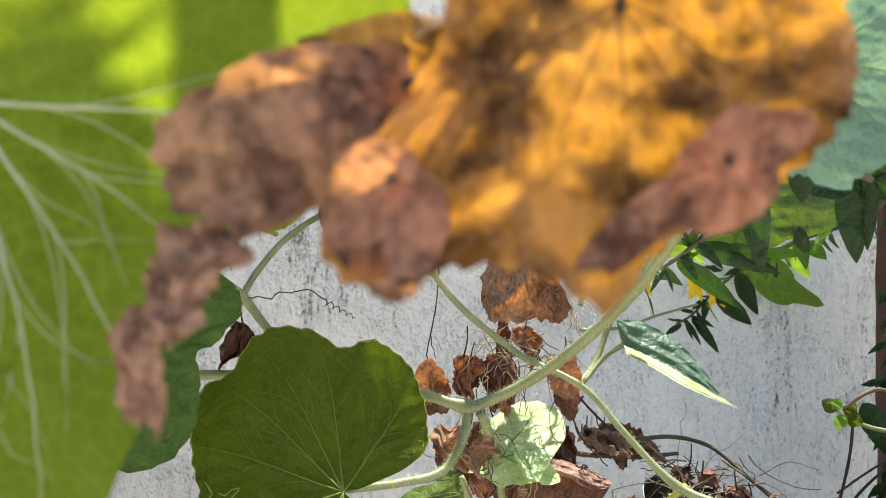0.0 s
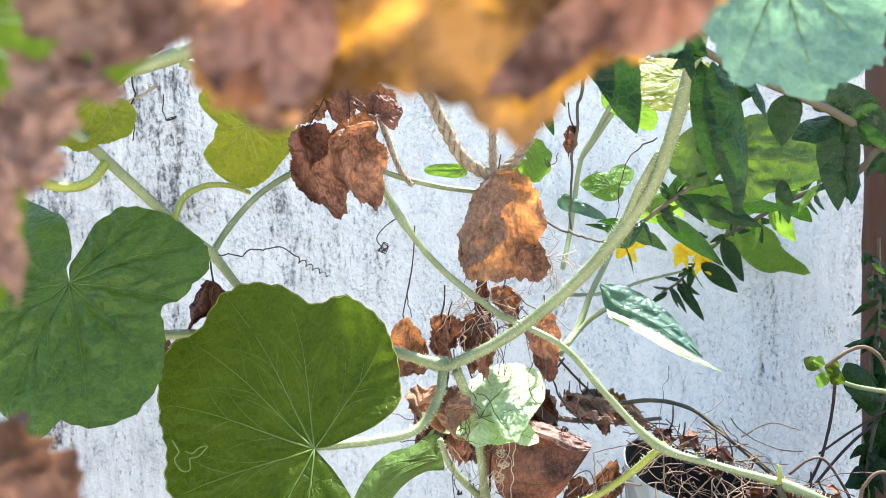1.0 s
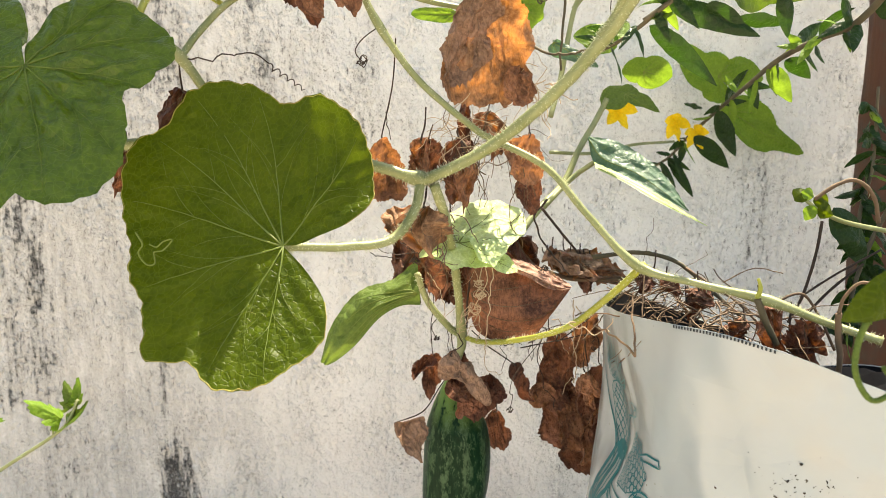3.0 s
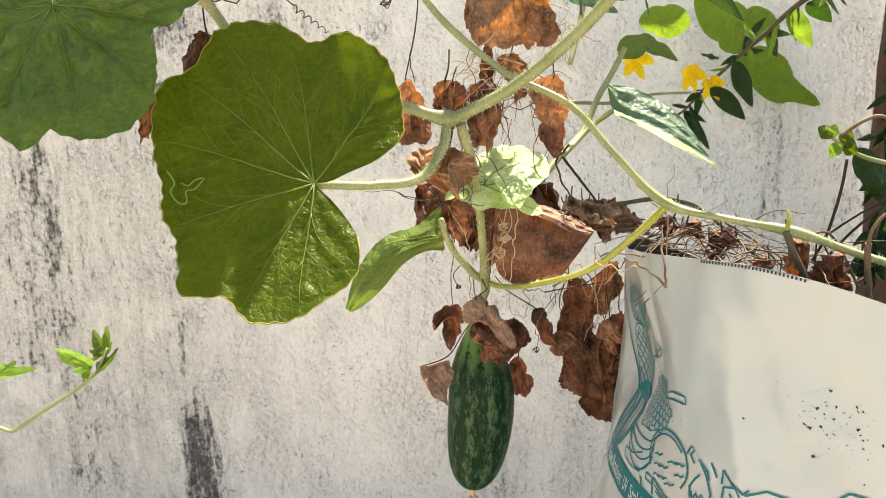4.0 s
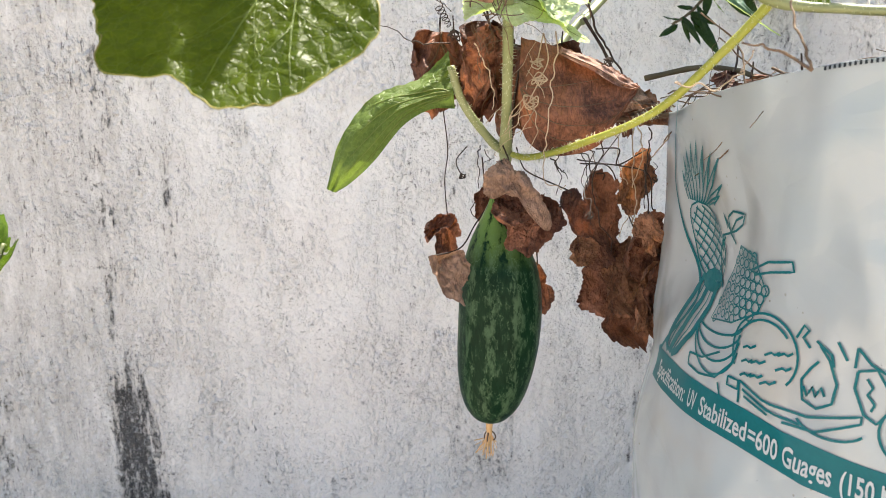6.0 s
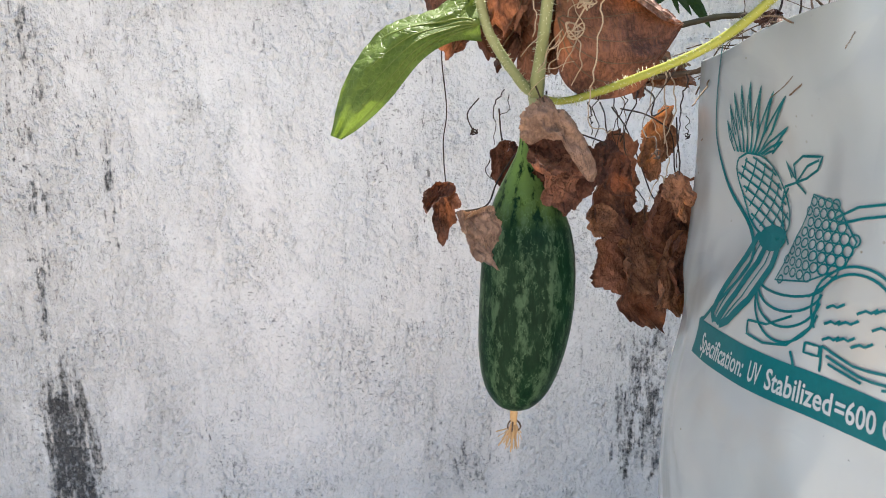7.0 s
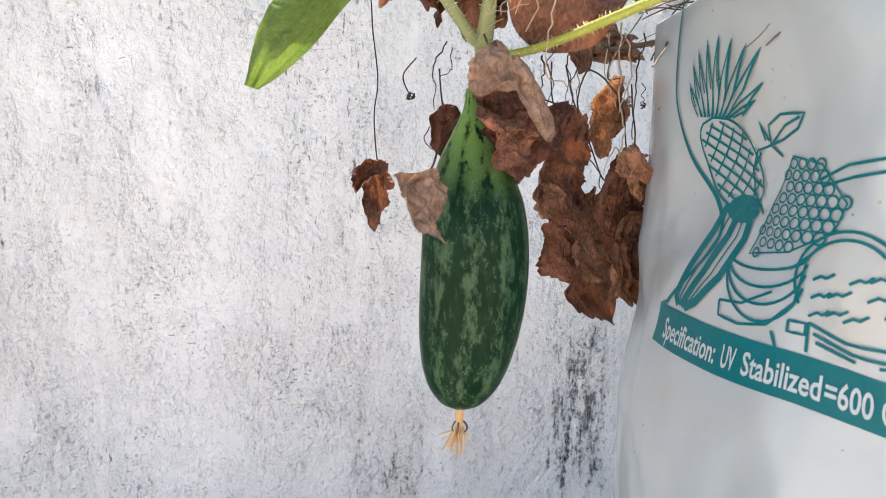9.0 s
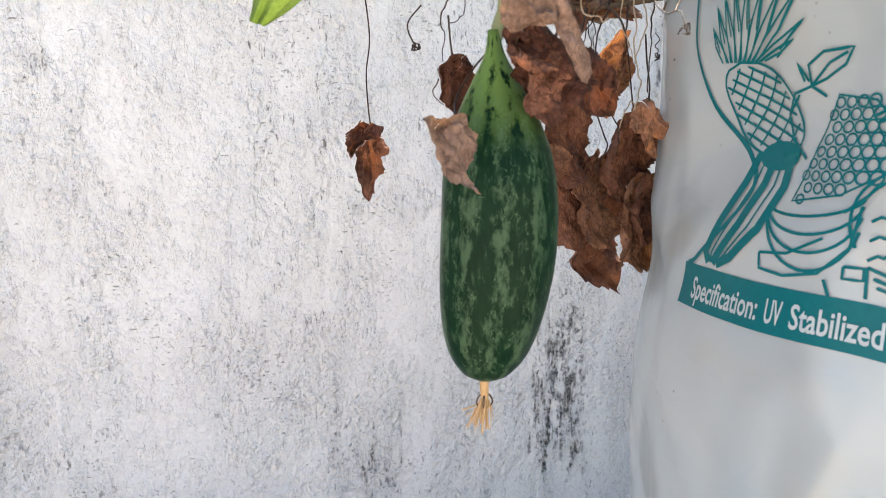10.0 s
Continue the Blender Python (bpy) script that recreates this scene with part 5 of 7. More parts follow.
gourd_leaf(vine3, (-0.256, 0.64, 0.9), (-0.209, 0.56, 0.799), (-0.144, 0.66, 0.904), LEAF_TOP, "large dark green leaf with quilted veins", radii=SIDE, quilt=0.042, cup=-0.08, wave=0.02, rough=0.03, teeth=0.018, seed=4.0, na=140, angles=(-100, -62, -30, 0, 28, 62, 98, 130), vein=0.0008)
gourd_leaf(vine3, (-0.15, 0.82, 1.0410), (-0.151, 0.82, 0.976), (-0.201, 0.825, 1.0570), LEAF_YELLOW, "yellowing leaf with sunlit upper edge", radii=((-180, 0.9), (-173, 0.9), (-118, 0.43), (-94, 0.8), (-73, 0.83), (-36, 0.84), (-8, 0.98), (1, 1.02), (21, 0.94), (60, 0.86), (69, 0.6), (96, 0.47), (106, 0.66), (119, 0.91), (140, 0.92), (163, 0.9), (180, 0.9)), cup=-0.1, wave=0.02, seed=5.0, vein=0.0007, angles=(-100, -55, -20, 5, 40, 80, 120), vein_mat=STEM_YELLOW)
gourd_leaf(vine3, (-0.2454, 0.7, 1.0612), (-0.3083, 0.7, 1.0511), (-0.2471, 0.72, 1.0996), LEAF_YELLOW, "yellowing leaf with browned patches", cup=-0.1, wave=0.03, seed=6.0, vein=0.0007, vein_mat=STEM_YELLOW)

# ---- near leaves at the start of the walk ----
near = thing("gourd_leaf_near", (-0.0489, 0.155, 1.0251), "broad green leaf with pale veins close before the path", "leaf")
gourd_leaf(near, (-0.049, 0.172, 1.0210), (-0.018, 0.166, 0.929), (0.036, 0.168, 1.0260), LEAF_BACKLIGHT_TINT, "broad blade", cup=0.05, wave=0.012, rough=0.02, seed=7.0, vein=0.0006, face=1, radii=((-180, 0.43), (-160, 0.41), (-74, 0.49), (-45, 0.76), (-26, 1.01), (-12, 1.07), (-3, 1.03), (15, 0.79), (26, 0.66), (34, 0.65), (59, 0.86), (76, 1.05), (82, 1.05), (92, 0.9), (111, 0.66), (147, 0.47), (180, 0.43)), angles=(-60, -25, -8, 12, 36, 62), vein_mat=HAIR)
NEAR_MAIN = ((-150, 0.70), (-110, 0.60), (-79, 0.58), (-69, 0.69), (-62, 0.81), (-57, 1.10), (-53, 1.24), (-44, 1.27), (-38, 1.24), (-34, 1.05), (-26, 0.95), (-17, 0.92), (-4, 1.0), (2, 0.91), (11, 0.81), (28, 0.79), (46, 0.79), (65, 0.79), (76, 0.80), (90, 0.76), (130, 0.70), (150, 0.70))
withered_leaf((0.0939, 0.156, 1.0322), (0.0917, 0.151, 0.9743), (0.1389, 0.16, 1.0312), NEAR_MAIN, DRY_NEAR, "large crisp brown leaf lit amber by the sun", [(0.02, 0.45, 1.50), (0.03, 0.32, 1.30), (0.0966, 0.176, 1.0882)], 11.0, crease=0.07, cup=0.05, rough=0.05, wave=0.05)
NEAR_SIDE = ((-110, 0.16), (-60, 0.24), (-40, 0.42), (-20, 0.74), (-13, 0.99), (6, 1.04), (16, 0.97), (23, 0.92), (27, 0.74), (36, 0.55), (60, 0.30), (80, 0.18))
withered_leaf((0.052, 0.156, 1.0176), (0.006, 0.151, 1.0024), (0.0481, 0.156, 0.9875), NEAR_SIDE, DRY_MAUVE, "papery pinkish brown lobe of a withered leaf", [(0.0854, 0.168, 1.0706), (0.0664, 0.158, 1.0296)], 12.0, crease=0.06, cup=0.05, rough=0.04, wave=0.04)
withered_leaf((0.0594, 0.159, 1.0223), (0.0173, 0.156, 1.0146), (0.0497, 0.16, 1.0421), ((-60, 0.2), (-30, 0.55), (-15, 0.8), (0, 1.0), (10, 0.75), (22, 0.72), (34, 0.5), (50, 0.36), (80, 0.24), (110, 0.2)), DRY_NEAR, "amber upper lobe of a withered leaf", [(0.0854, 0.168, 1.0706), (0.0699, 0.16, 1.0322)], 12.7, crease=0.05)
withered_leaf((0.049, 0.143, 0.999), (0.049, 0.143, 0.977), (0.058, 0.143, 0.998), ((-180, 0.29), (-78, 0.49), (-65, 0.66), (-13, 0.95), (-1, 1.03), (11, 0.97), (24, 0.79), (105, 0.25), (180, 0.29)), DRY_MAUVE, "papery pinkish lobe below a withered leaf", [(0.049, 0.156, 1.0090), (0.049, 0.148, 1.0030)], 15.0, crease=0.04, cup=0.03, rough=0.03, wave=0.02)
withered_leaf((0.111, 0.147, 1.0000), (0.085, 0.147, 0.976), (0.117, 0.147, 0.988), ((-180, 0.34), (-89, 0.18), (-29, 0.3), (-15, 0.78), (-9, 1.04), (-3, 0.72), (-1, 1.05), (6, 0.42), (129, 0.26), (154, 0.48), (170, 0.46), (180, 0.34)), DRY_MAUVE, "papery mauve margin below a withered leaf", [(0.116, 0.156, 1.0110), (0.114, 0.152, 1.0050)], 15.6, crease=0.04, cup=0.03, rough=0.03, wave=0.02)
dried_leaf((0.0174, 0.155, 0.988), (-0.0013, 0.153, 0.9689), 0.016, 13.0, DRY_PINK, "narrow papery pinkish leaf margin", curl=0.5, twist=0.3, crumple=0.10, jag=0.22, full=0.3, stalk=[(0.0376, 0.155, 1.0059), (0.0258, 0.155, 0.9951)])
dried_leaf((-0.0001, 0.155, 0.9748), (-0.0052, 0.153, 0.9505), 0.011, 13.5, DRY_PINK, "narrow papery pinkish leaf margin", curl=0.5, twist=0.3, crumple=0.12, jag=0.25, full=0.3, stalk=[(0.0017, 0.155, 0.9753)])
dried_leaf((-0.0246, 0.18, 0.9194), (-0.0115, 0.182, 0.8679), 0.034, 14.0, DRY_TAN, "crisp brown leaf close before the path", curl=0.8, twist=0.2, crumple=0.08, jag=0.3, stalk=[(-0.30, 0.30, GROUND), (-0.27, 0.26, 0.6), (-0.0506, 0.182, 0.8945)])

stem(near, [(-0.0511, 0.158, 1.0268), (-0.14, 0.14, 1.15), (-0.24, 0.18, 1.35), (-0.14, 0.40, 1.50), (0.0, 0.48, 1.53)], 0.003, 0.004, name="petiole", seed=90)

# ---- dried leaves ----
crumpled_leaf("shrivelled brown leaf hanging on a thread", [(0.043, 0.846, 0.6557), (0.0294, 0.97, 0.690), (0.039, 1.0600, 0.706), (0.044, 1.0600, 0.672), (0.045, 1.0600, 0.647), (0.049, 1.0600, 0.602), (0.045, 1.0600, 0.569), (0.047, 1.0600, 0.53)],
              ((0.045, 1.0600, 0.512), (0.04, 1.0650, 0.461), (0.08, 1.0700, 0.511), ((-180, 0.33), (-152, 0.27), (-41, 0.31), (-5, 0.88), (0, 1.01), (8, 0.88), (21, 0.65), (47, 0.35), (180, 0.33)), DRY, 39, 0.16),
              ((0.038, 1.0500, 0.52), (0.018, 1.0350, 0.499), (0.072, 1.0600, 0.518), ((-180, 0.3), (-64, 0.3), (-8, 0.92), (7, 1.04), (10, 0.51), (43, 0.21), (119, 0.39), (144, 0.41), (180, 0.3)), DRY_DARK, 39.5, 0.14))
crumpled_leaf("tan withered leaf leaning on the cucumber", [(0.081, 0.862, 0.577), (0.076, 0.885, 0.564), (0.062, 0.88, 0.545), (0.045, 0.84, 0.532)],
              ((0.031, 0.815, 0.522), (0.042, 0.807, 0.484), (0.057, 0.83, 0.52), ((-180, 0.23), (-145, 0.27), (-133, 0.46), (-121, 0.51), (-102, 0.53), (-78, 0.48), (-39, 0.53), (-7, 0.78), (-3, 0.95), (2, 0.97), (9, 0.73), (22, 0.61), (84, 0.43), (111, 0.5), (127, 0.37), (164, 0.21), (180, 0.23)), DRY_GREY, 38, 0.09))
crumpled_leaf("rough greyish brown leaf draped over the fruit stalk", [(0.084, 0.845, 0.621), (0.087, 0.845, 0.614), (0.089, 0.845, 0.608)],
              ((0.086, 0.8, 0.594), (0.118, 0.8, 0.553), (0.075, 0.8, 0.583), ((-180, 0.4), (-155, 0.38), (-132, 0.18), (-37, 0.32), (-17, 0.65), (-4, 0.99), (2, 1.05), (19, 0.22), (63, 0.23), (79, 0.38), (94, 0.46), (110, 0.47), (140, 0.44), (180, 0.4)), DRY_GREY, 36, 0.1),
              # dark sheet added to paint the shaded hollow under the fold
              ((0.096, 0.822, 0.57), (0.116, 0.822, 0.557), (0.086, 0.822, 0.561), ((-180, 1.08), (-172, 0.89), (-147, 0.8), (-118, 0.73), (-69, 0.49), (-27, 0.89), (2, 1.21), (36, 0.68), (96, 0.62), (151, 0.88), (178, 1.13), (180, 1.08)), DRY_DARK, 36.5, 0.08),
              ((0.101, 0.832, 0.56), (0.104, 0.836, 0.522), (0.129, 0.842, 0.56), ((-180, 0.43), (-143, 0.85), (-92, 0.63), (-75, 0.49), (-47, 0.57), (-42, 0.77), (-15, 0.79), (0, 1.01), (9, 0.93), (54, 0.69), (74, 0.92), (180, 0.43)), DRY_DARK, 37, 0.14),
              ((0.085, 0.82, 0.567), (0.101, 0.816, 0.56), (0.112, 0.83, 0.567), ((-180, 0.77), (-154, 0.82), (-110, 1.09), (-92, 1.17), (2, 1.06), (29, 1.12), (52, 0.59), (124, 0.27), (147, 1.23), (151, 0.71), (180, 0.77)), DRY, 37.4, 0.14),
              ((0.094, 0.822, 0.55), (0.085, 0.819, 0.534), (0.124, 0.837, 0.55), ((-180, 0.8), (-74, 0.91), (-34, 0.65), (-15, 1.03), (1, 1.05), (18, 0.79), (65, 0.92), (93, 1.05), (128, 1.16), (164, 0.86), (180, 0.8)), DRY, 37.9, 0.16))
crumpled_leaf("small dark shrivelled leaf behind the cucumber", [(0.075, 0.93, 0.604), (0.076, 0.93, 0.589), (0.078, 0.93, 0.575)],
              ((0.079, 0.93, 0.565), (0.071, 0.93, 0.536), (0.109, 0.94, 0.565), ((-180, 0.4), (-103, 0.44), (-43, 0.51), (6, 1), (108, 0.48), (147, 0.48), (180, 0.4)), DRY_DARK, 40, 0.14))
crumpled_leaf("narrow brown withered leaf in the hanging bunch", [(0.155, 0.9, 0.608), (0.2, 1.0100, 0.597), (0.204, 1.0100, 0.578)],
              ((0.211, 1.0150, 0.525), (0.214, 1.0150, 0.471), (0.251, 1.0270, 0.523), ((-180, 1.03), (-169, 1.03), (-165, 0.46), (-161, 0.9), (-142, 0.43), (-112, 0.44), (-75, 0.44), (-62, 0.62), (-44, 0.88), (-38, 0.7), (-30, 1.01), (-15, 1.01), (9, 0.89), (26, 1.02), (37, 0.96), (46, 0.65), (73, 0.5), (148, 0.6), (152, 0.8), (164, 0.93), (180, 1.03)), DRY, 41, 0.13),
              ((0.196, 1.0000, 0.494), (0.18, 0.992, 0.479), (0.234, 1.0100, 0.492), ((-180, 0.57), (-113, 0.64), (-40, 0.85), (-27, 0.75), (-19, 1.04), (4, 1.04), (23, 0.89), (77, 0.64), (130, 0.75), (180, 0.57)), DRY_TAN, 41.6, 0.15))
crumpled_leaf("large crumpled brown leaf hanging beside the bag", [(0.158, 0.88, 0.604), (0.227, 1.0200, 0.582), (0.241, 1.0200, 0.551), (0.257, 1.0200, 0.513)],
              ((0.244, 1.0350, 0.44), (0.279, 1.0350, 0.363), (0.286, 1.0450, 0.437), ((-180, 0.49), (-152, 0.55), (-109, 0.66), (-99, 0.64), (-64, 0.48), (-56, 0.63), (-16, 0.82), (0, 1.02), (2, 0.79), (35, 0.44), (97, 0.58), (133, 0.88), (140, 0.45), (180, 0.49)), DRY, 42, 0.12),
              ((0.238, 1.0150, 0.454), (0.244, 1.0090, 0.411), (0.289, 1.0450, 0.448), ((-180, 0.82), (-155, 0.53), (-98, 0.7), (-66, 0.87), (-29, 0.96), (2, 1.03), (34, 1.04), (61, 0.73), (99, 0.9), (125, 1.11), (147, 1.2), (180, 0.82)), DRY_TAN, 42.5, 0.14))
crumpled_leaf("folded brown withered leaf hanging beside the bag", [(0.154, 0.85, 0.603), (0.199, 0.9, 0.596), (0.262, 0.99, 0.576), (0.267, 0.99, 0.541)],
              ((0.266, 1.0000, 0.498), (0.256, 1.0040, 0.458), (0.313, 1.0200, 0.496), ((-180, 0.94), (-166, 1.02), (-150, 0.85), (-93, 0.72), (-65, 0.83), (-32, 0.91), (1, 1.04), (14, 0.81), (39, 0.74), (62, 0.91), (149, 0.69), (173, 0.9), (180, 0.94)), DRY, 43, 0.15),
              ((0.267, 0.985, 0.447), (0.267, 0.989, 0.393), (0.313, 1.0050, 0.442), ((-180, 0.62), (-169, 0.58), (-143, 0.49), (-98, 0.43), (-55, 0.59), (-43, 0.9), (-33, 0.93), (-9, 0.85), (2, 1.02), (32, 1.07), (41, 0.98), (45, 0.74), (57, 0.87), (68, 0.92), (168, 0.66), (180, 0.62)), DRY_TAN, 43.5, 0.12),
              ((0.267, 0.975, 0.454), (0.267, 0.975, 0.417), (0.319, 1.0050, 0.447), ((-180, 0.7), (-172, 0.75), (-117, 0.37), (-39, 0.66), (-1, 1.03), (30, 0.92), (57, 0.99), (84, 0.69), (160, 0.58), (180, 0.7)), DRY, 43.8, 0.15))
crumpled_leaf("small folded brown leaf hanging above the bunch", [(0.16, 0.82, 0.618), (0.203, 0.9, 0.611), (0.202, 0.9, 0.596)],
              ((0.248, 1.0000, 0.566), (0.243, 1.0000, 0.53), (0.29, 1.0150, 0.566), ((-180, 1.06), (-149, 0.78), (-93, 0.47), (-67, 0.72), (-9, 0.97), (6, 0.99), (23, 0.83), (37, 0.64), (59, 0.67), (127, 0.72), (151, 0.79), (163, 1.1), (180, 1.06)), DRY_TAN, 44, 0.13))
crumpled_leaf("curled dark leaf hooked over the vine behind the fruit", [(0.1, 0.87, 0.617), (0.109, 0.9, 0.6), (0.118, 0.9, 0.59)],
              ((0.151, 0.87, 0.56), (0.157, 0.87, 0.53), (0.145, 0.88, 0.558), ((-180, 0.56), (-130, 0.44), (-14, 1.07), (13, 0.91), (61, 0.37), (141, 0.58), (180, 0.56)), DRY_DARK, 45, 0.09))
crumpled_leaf("small folded leaf hanging on dry threads by the bag", [(0.238, 0.93, 0.594), (0.24, 0.93, 0.573), (0.243, 0.93, 0.555)],
              ((0.247, 0.93, 0.525), (0.257, 0.93, 0.497), (0.231, 0.93, 0.524), ((-180, 0.63), (-167, 0.69), (-140, 0.45), (-81, 0.34), (-22, 0.63), (-3, 0.32), (1, 1.03), (64, 0.37), (98, 0.6), (115, 0.62), (180, 0.63)), DRY_TAN, 49, 0.12))
crumpled_leaf("narrow brown leaf behind the cucumber", [(0.13, 0.94, 0.519), (0.132, 0.94, 0.492)],
              ((0.136, 0.95, 0.465), (0.141, 0.95, 0.436), (0.178, 0.96, 0.461), ((-180, 0.94), (-15, 0.83), (-1, 1.04), (23, 0.75), (112, 0.21), (159, 0.57), (180, 0.94)), DRY, 47, 0.14))
crumpled_leaf("withered amber leaf glowing in the sun below the rope", [(0.115, 0.8, 1.0000), (0.113, 0.8, 0.99), (0.112, 0.8, 0.979)],
              ((0.116, 0.815, 0.927), (0.116, 0.825, 0.871), (0.151, 0.825, 0.927), ((-180, 1.09), (-163, 1), (-146, 0.88), (-122, 0.77), (-100, 0.72), (-67, 1), (-54, 1.11), (-42, 1.15), (-10, 1.03), (10, 0.97), (14, 1.17), (23, 0.94), (37, 0.97), (54, 0.81), (68, 0.62), (88, 0.7), (109, 0.76), (153, 0.9), (169, 1.03), (180, 1.09)), DRY_AMBER, 25, 0.07),
              ((0.095, 0.797, 0.94), (0.07, 0.803, 0.893), (0.129, 0.827, 0.941), ((-180, 0.77), (-167, 0.87), (-147, 0.78), (-106, 0.44), (-17, 0.86), (0, 1.06), (77, 0.44), (175, 0.73), (180, 0.77)), DRY_GREY, 25.5, 0.10),
              ((0.146, 0.81, 0.887), (0.149, 0.81, 0.87), (0.182, 0.83, 0.886), ((-180, 1.15), (-147, 1.29), (-88, 1.09), (-41, 1.2), (35, 1.11), (96, 0.97), (163, 1.08), (180, 1.15)), DRY_TAN, 27, 0.16))
crumpled_leaf("brown folded leaf hanging on a thread beside the stem", [(0.026, 0.775, 0.931), (0.02, 0.8, 0.889), (0.009, 0.8, 0.842)],
              ((0.012, 0.8, 0.809), (-0, 0.804, 0.777), (0.045, 0.82, 0.806), ((-180, 0.57), (-171, 0.6), (-151, 1.02), (-83, 0.54), (1, 1.04), (20, 0.87), (43, 1.04), (56, 0.94), (125, 0.42), (180, 0.57)), DRY_TAN, 28, 0.1))
crumpled_leaf("brown curled leaf under the stem", [(0.06, 0.8, 0.85), (0.057, 0.8, 0.842), (0.055, 0.8, 0.833)],
              ((0.052, 0.805, 0.815), (0.038, 0.805, 0.797), (0.086, 0.825, 0.813), ((-180, 0.96), (-134, 0.97), (-77, 0.73), (-45, 0.94), (10, 1.05), (34, 0.71), (72, 0.75), (124, 0.8), (180, 0.96)), DRY, 29, 0.14))
crumpled_leaf("pinkish brown leaf pressed against the stem", [(0.154, 0.79, 0.855), (0.155, 0.79, 0.844)],
              ((0.149, 0.79, 0.819), (0.146, 0.79, 0.79), (0.184, 0.805, 0.818), ((-180, 0.72), (-110, 0.74), (-55, 0.62), (-16, 0.79), (12, 0.98), (38, 1.03), (65, 0.8), (112, 0.6), (165, 0.79), (180, 0.72)), DRY_TAN, 30, 0.1),
              ((0.156, 0.83, 0.779), (0.16, 0.83, 0.756), (0.194, 0.85, 0.776), ((-180, 0.78), (-143, 0.78), (-57, 0.51), (2, 1.06), (52, 0.76), (127, 0.78), (180, 0.78)), DRY, 30.5, 0.14))
crumpled_leaf("crumpled red-brown leaf in a hanging cluster", [(-0.034, 0.755, 1.1140), (-0.046, 0.755, 1.0990), (-0.062, 0.755, 1.0870)],
              ((-0.083, 0.75, 1.0630), (-0.113, 0.74, 1.0550), (-0.055, 0.77, 1.0650), ((-180, 0.99), (-137, 1.06), (-101, 1.3), (-70, 1.17), (-42, 1.19), (-21, 1.17), (5, 0.79), (42, 0.92), (76, 1.06), (108, 1.36), (125, 1.34), (180, 0.99)), DRY_TAN, 23, 0.12))
crumpled_leaf("dark folded brown leaf in a hanging cluster", [(-0.035, 0.76, 1.1160), (-0.053, 0.76, 1.0650), (-0.071, 0.76, 1.0340)],
              ((-0.068, 0.765, 0.992), (-0.05, 0.765, 0.942), (-0.038, 0.78, 0.992), ((-180, 0.8), (-171, 0.8), (-131, 0.51), (-84, 0.51), (-32, 0.7), (-15, 0.72), (-2, 1.03), (5, 1.01), (25, 0.71), (137, 0.58), (154, 0.76), (180, 0.8)), DRY, 22, 0.13),
              ((-0.059, 0.752, 0.972), (-0.047, 0.752, 0.943), (-0.03, 0.772, 0.973), ((-180, 0.75), (-58, 0.32), (-12, 0.73), (6, 1.04), (51, 0.72), (143, 1.04), (180, 0.75)), DRY_TAN, 22.6, 0.12))
crumpled_leaf("broad brown leaf in a hanging cluster", [(-0.034, 0.755, 1.1140), (-0.031, 0.755, 1.0730), (-0.03, 0.755, 1.0360)],
              ((-0.025, 0.75, 1.0030), (-0.01, 0.75, 0.946), (0.005, 0.765, 1.0030), ((-180, 0.55), (-145, 0.55), (-50, 0.52), (-18, 0.77), (-5, 0.83), (1, 1), (28, 0.53), (117, 0.34), (140, 0.66), (152, 0.72), (180, 0.55)), DRY_TAN, 21, 0.11),
              ((-0.028, 0.74, 1.0210), (-0.049, 0.74, 1.0150), (0.001, 0.76, 1.0220), ((-180, 0.84), (-147, 1.4), (-121, 1.72), (-79, 0.81), (-4, 1.04), (37, 0.98), (114, 0.19), (180, 0.84)), DRY_TAN, 21.5, 0.12))
crumpled_leaf("curled reddish leaf in a hanging cluster", [(-0.034, 0.75, 1.1130), (-0.03, 0.75, 1.0880), (-0.022, 0.75, 1.0670)],
              ((-0.005, 0.748, 1.0480), (0.013, 0.748, 1.0260), (0.025, 0.768, 1.0510), ((-180, 0.87), (-148, 0.98), (-114, 0.85), (-90, 0.5), (-22, 0.56), (-8, 1.03), (24, 0.86), (63, 0.89), (106, 0.85), (149, 0.76), (180, 0.87)), DRY, 24, 0.14),
              ((-0.044, 0.765, 1.0730), (-0.048, 0.765, 1.0330), (-0.015, 0.785, 1.0760), ((-180, 1.11), (-154, 0.98), (-73, 0.38), (-20, 0.66), (1, 1.03), (39, 0.54), (106, 0.5), (168, 1.17), (180, 1.11)), DRY, 24.5, 0.13))
dried_leaf((0.0854, 0.82, 0.8339), (0.0899, 0.83, 0.7592), 0.052, 31.0, DRY, curl=1.6)
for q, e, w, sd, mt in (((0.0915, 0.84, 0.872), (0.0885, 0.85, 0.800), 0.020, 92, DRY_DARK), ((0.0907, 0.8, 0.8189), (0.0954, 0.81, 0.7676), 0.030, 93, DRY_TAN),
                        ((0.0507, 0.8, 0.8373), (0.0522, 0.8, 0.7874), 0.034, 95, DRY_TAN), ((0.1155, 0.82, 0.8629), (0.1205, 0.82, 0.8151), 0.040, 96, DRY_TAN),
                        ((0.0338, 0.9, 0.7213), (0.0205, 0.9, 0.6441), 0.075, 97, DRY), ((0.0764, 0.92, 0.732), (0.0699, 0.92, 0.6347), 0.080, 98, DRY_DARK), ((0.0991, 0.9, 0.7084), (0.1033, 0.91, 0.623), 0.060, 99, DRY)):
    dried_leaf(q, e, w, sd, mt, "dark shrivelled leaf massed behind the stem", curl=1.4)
dried_leaf((0.0543, 0.742, 0.7742), (0.0522, 0.748, 0.729), 0.062, 32.0, DRY_AMBER, "small withered leaf with a sunlit amber patch", curl=1.0)
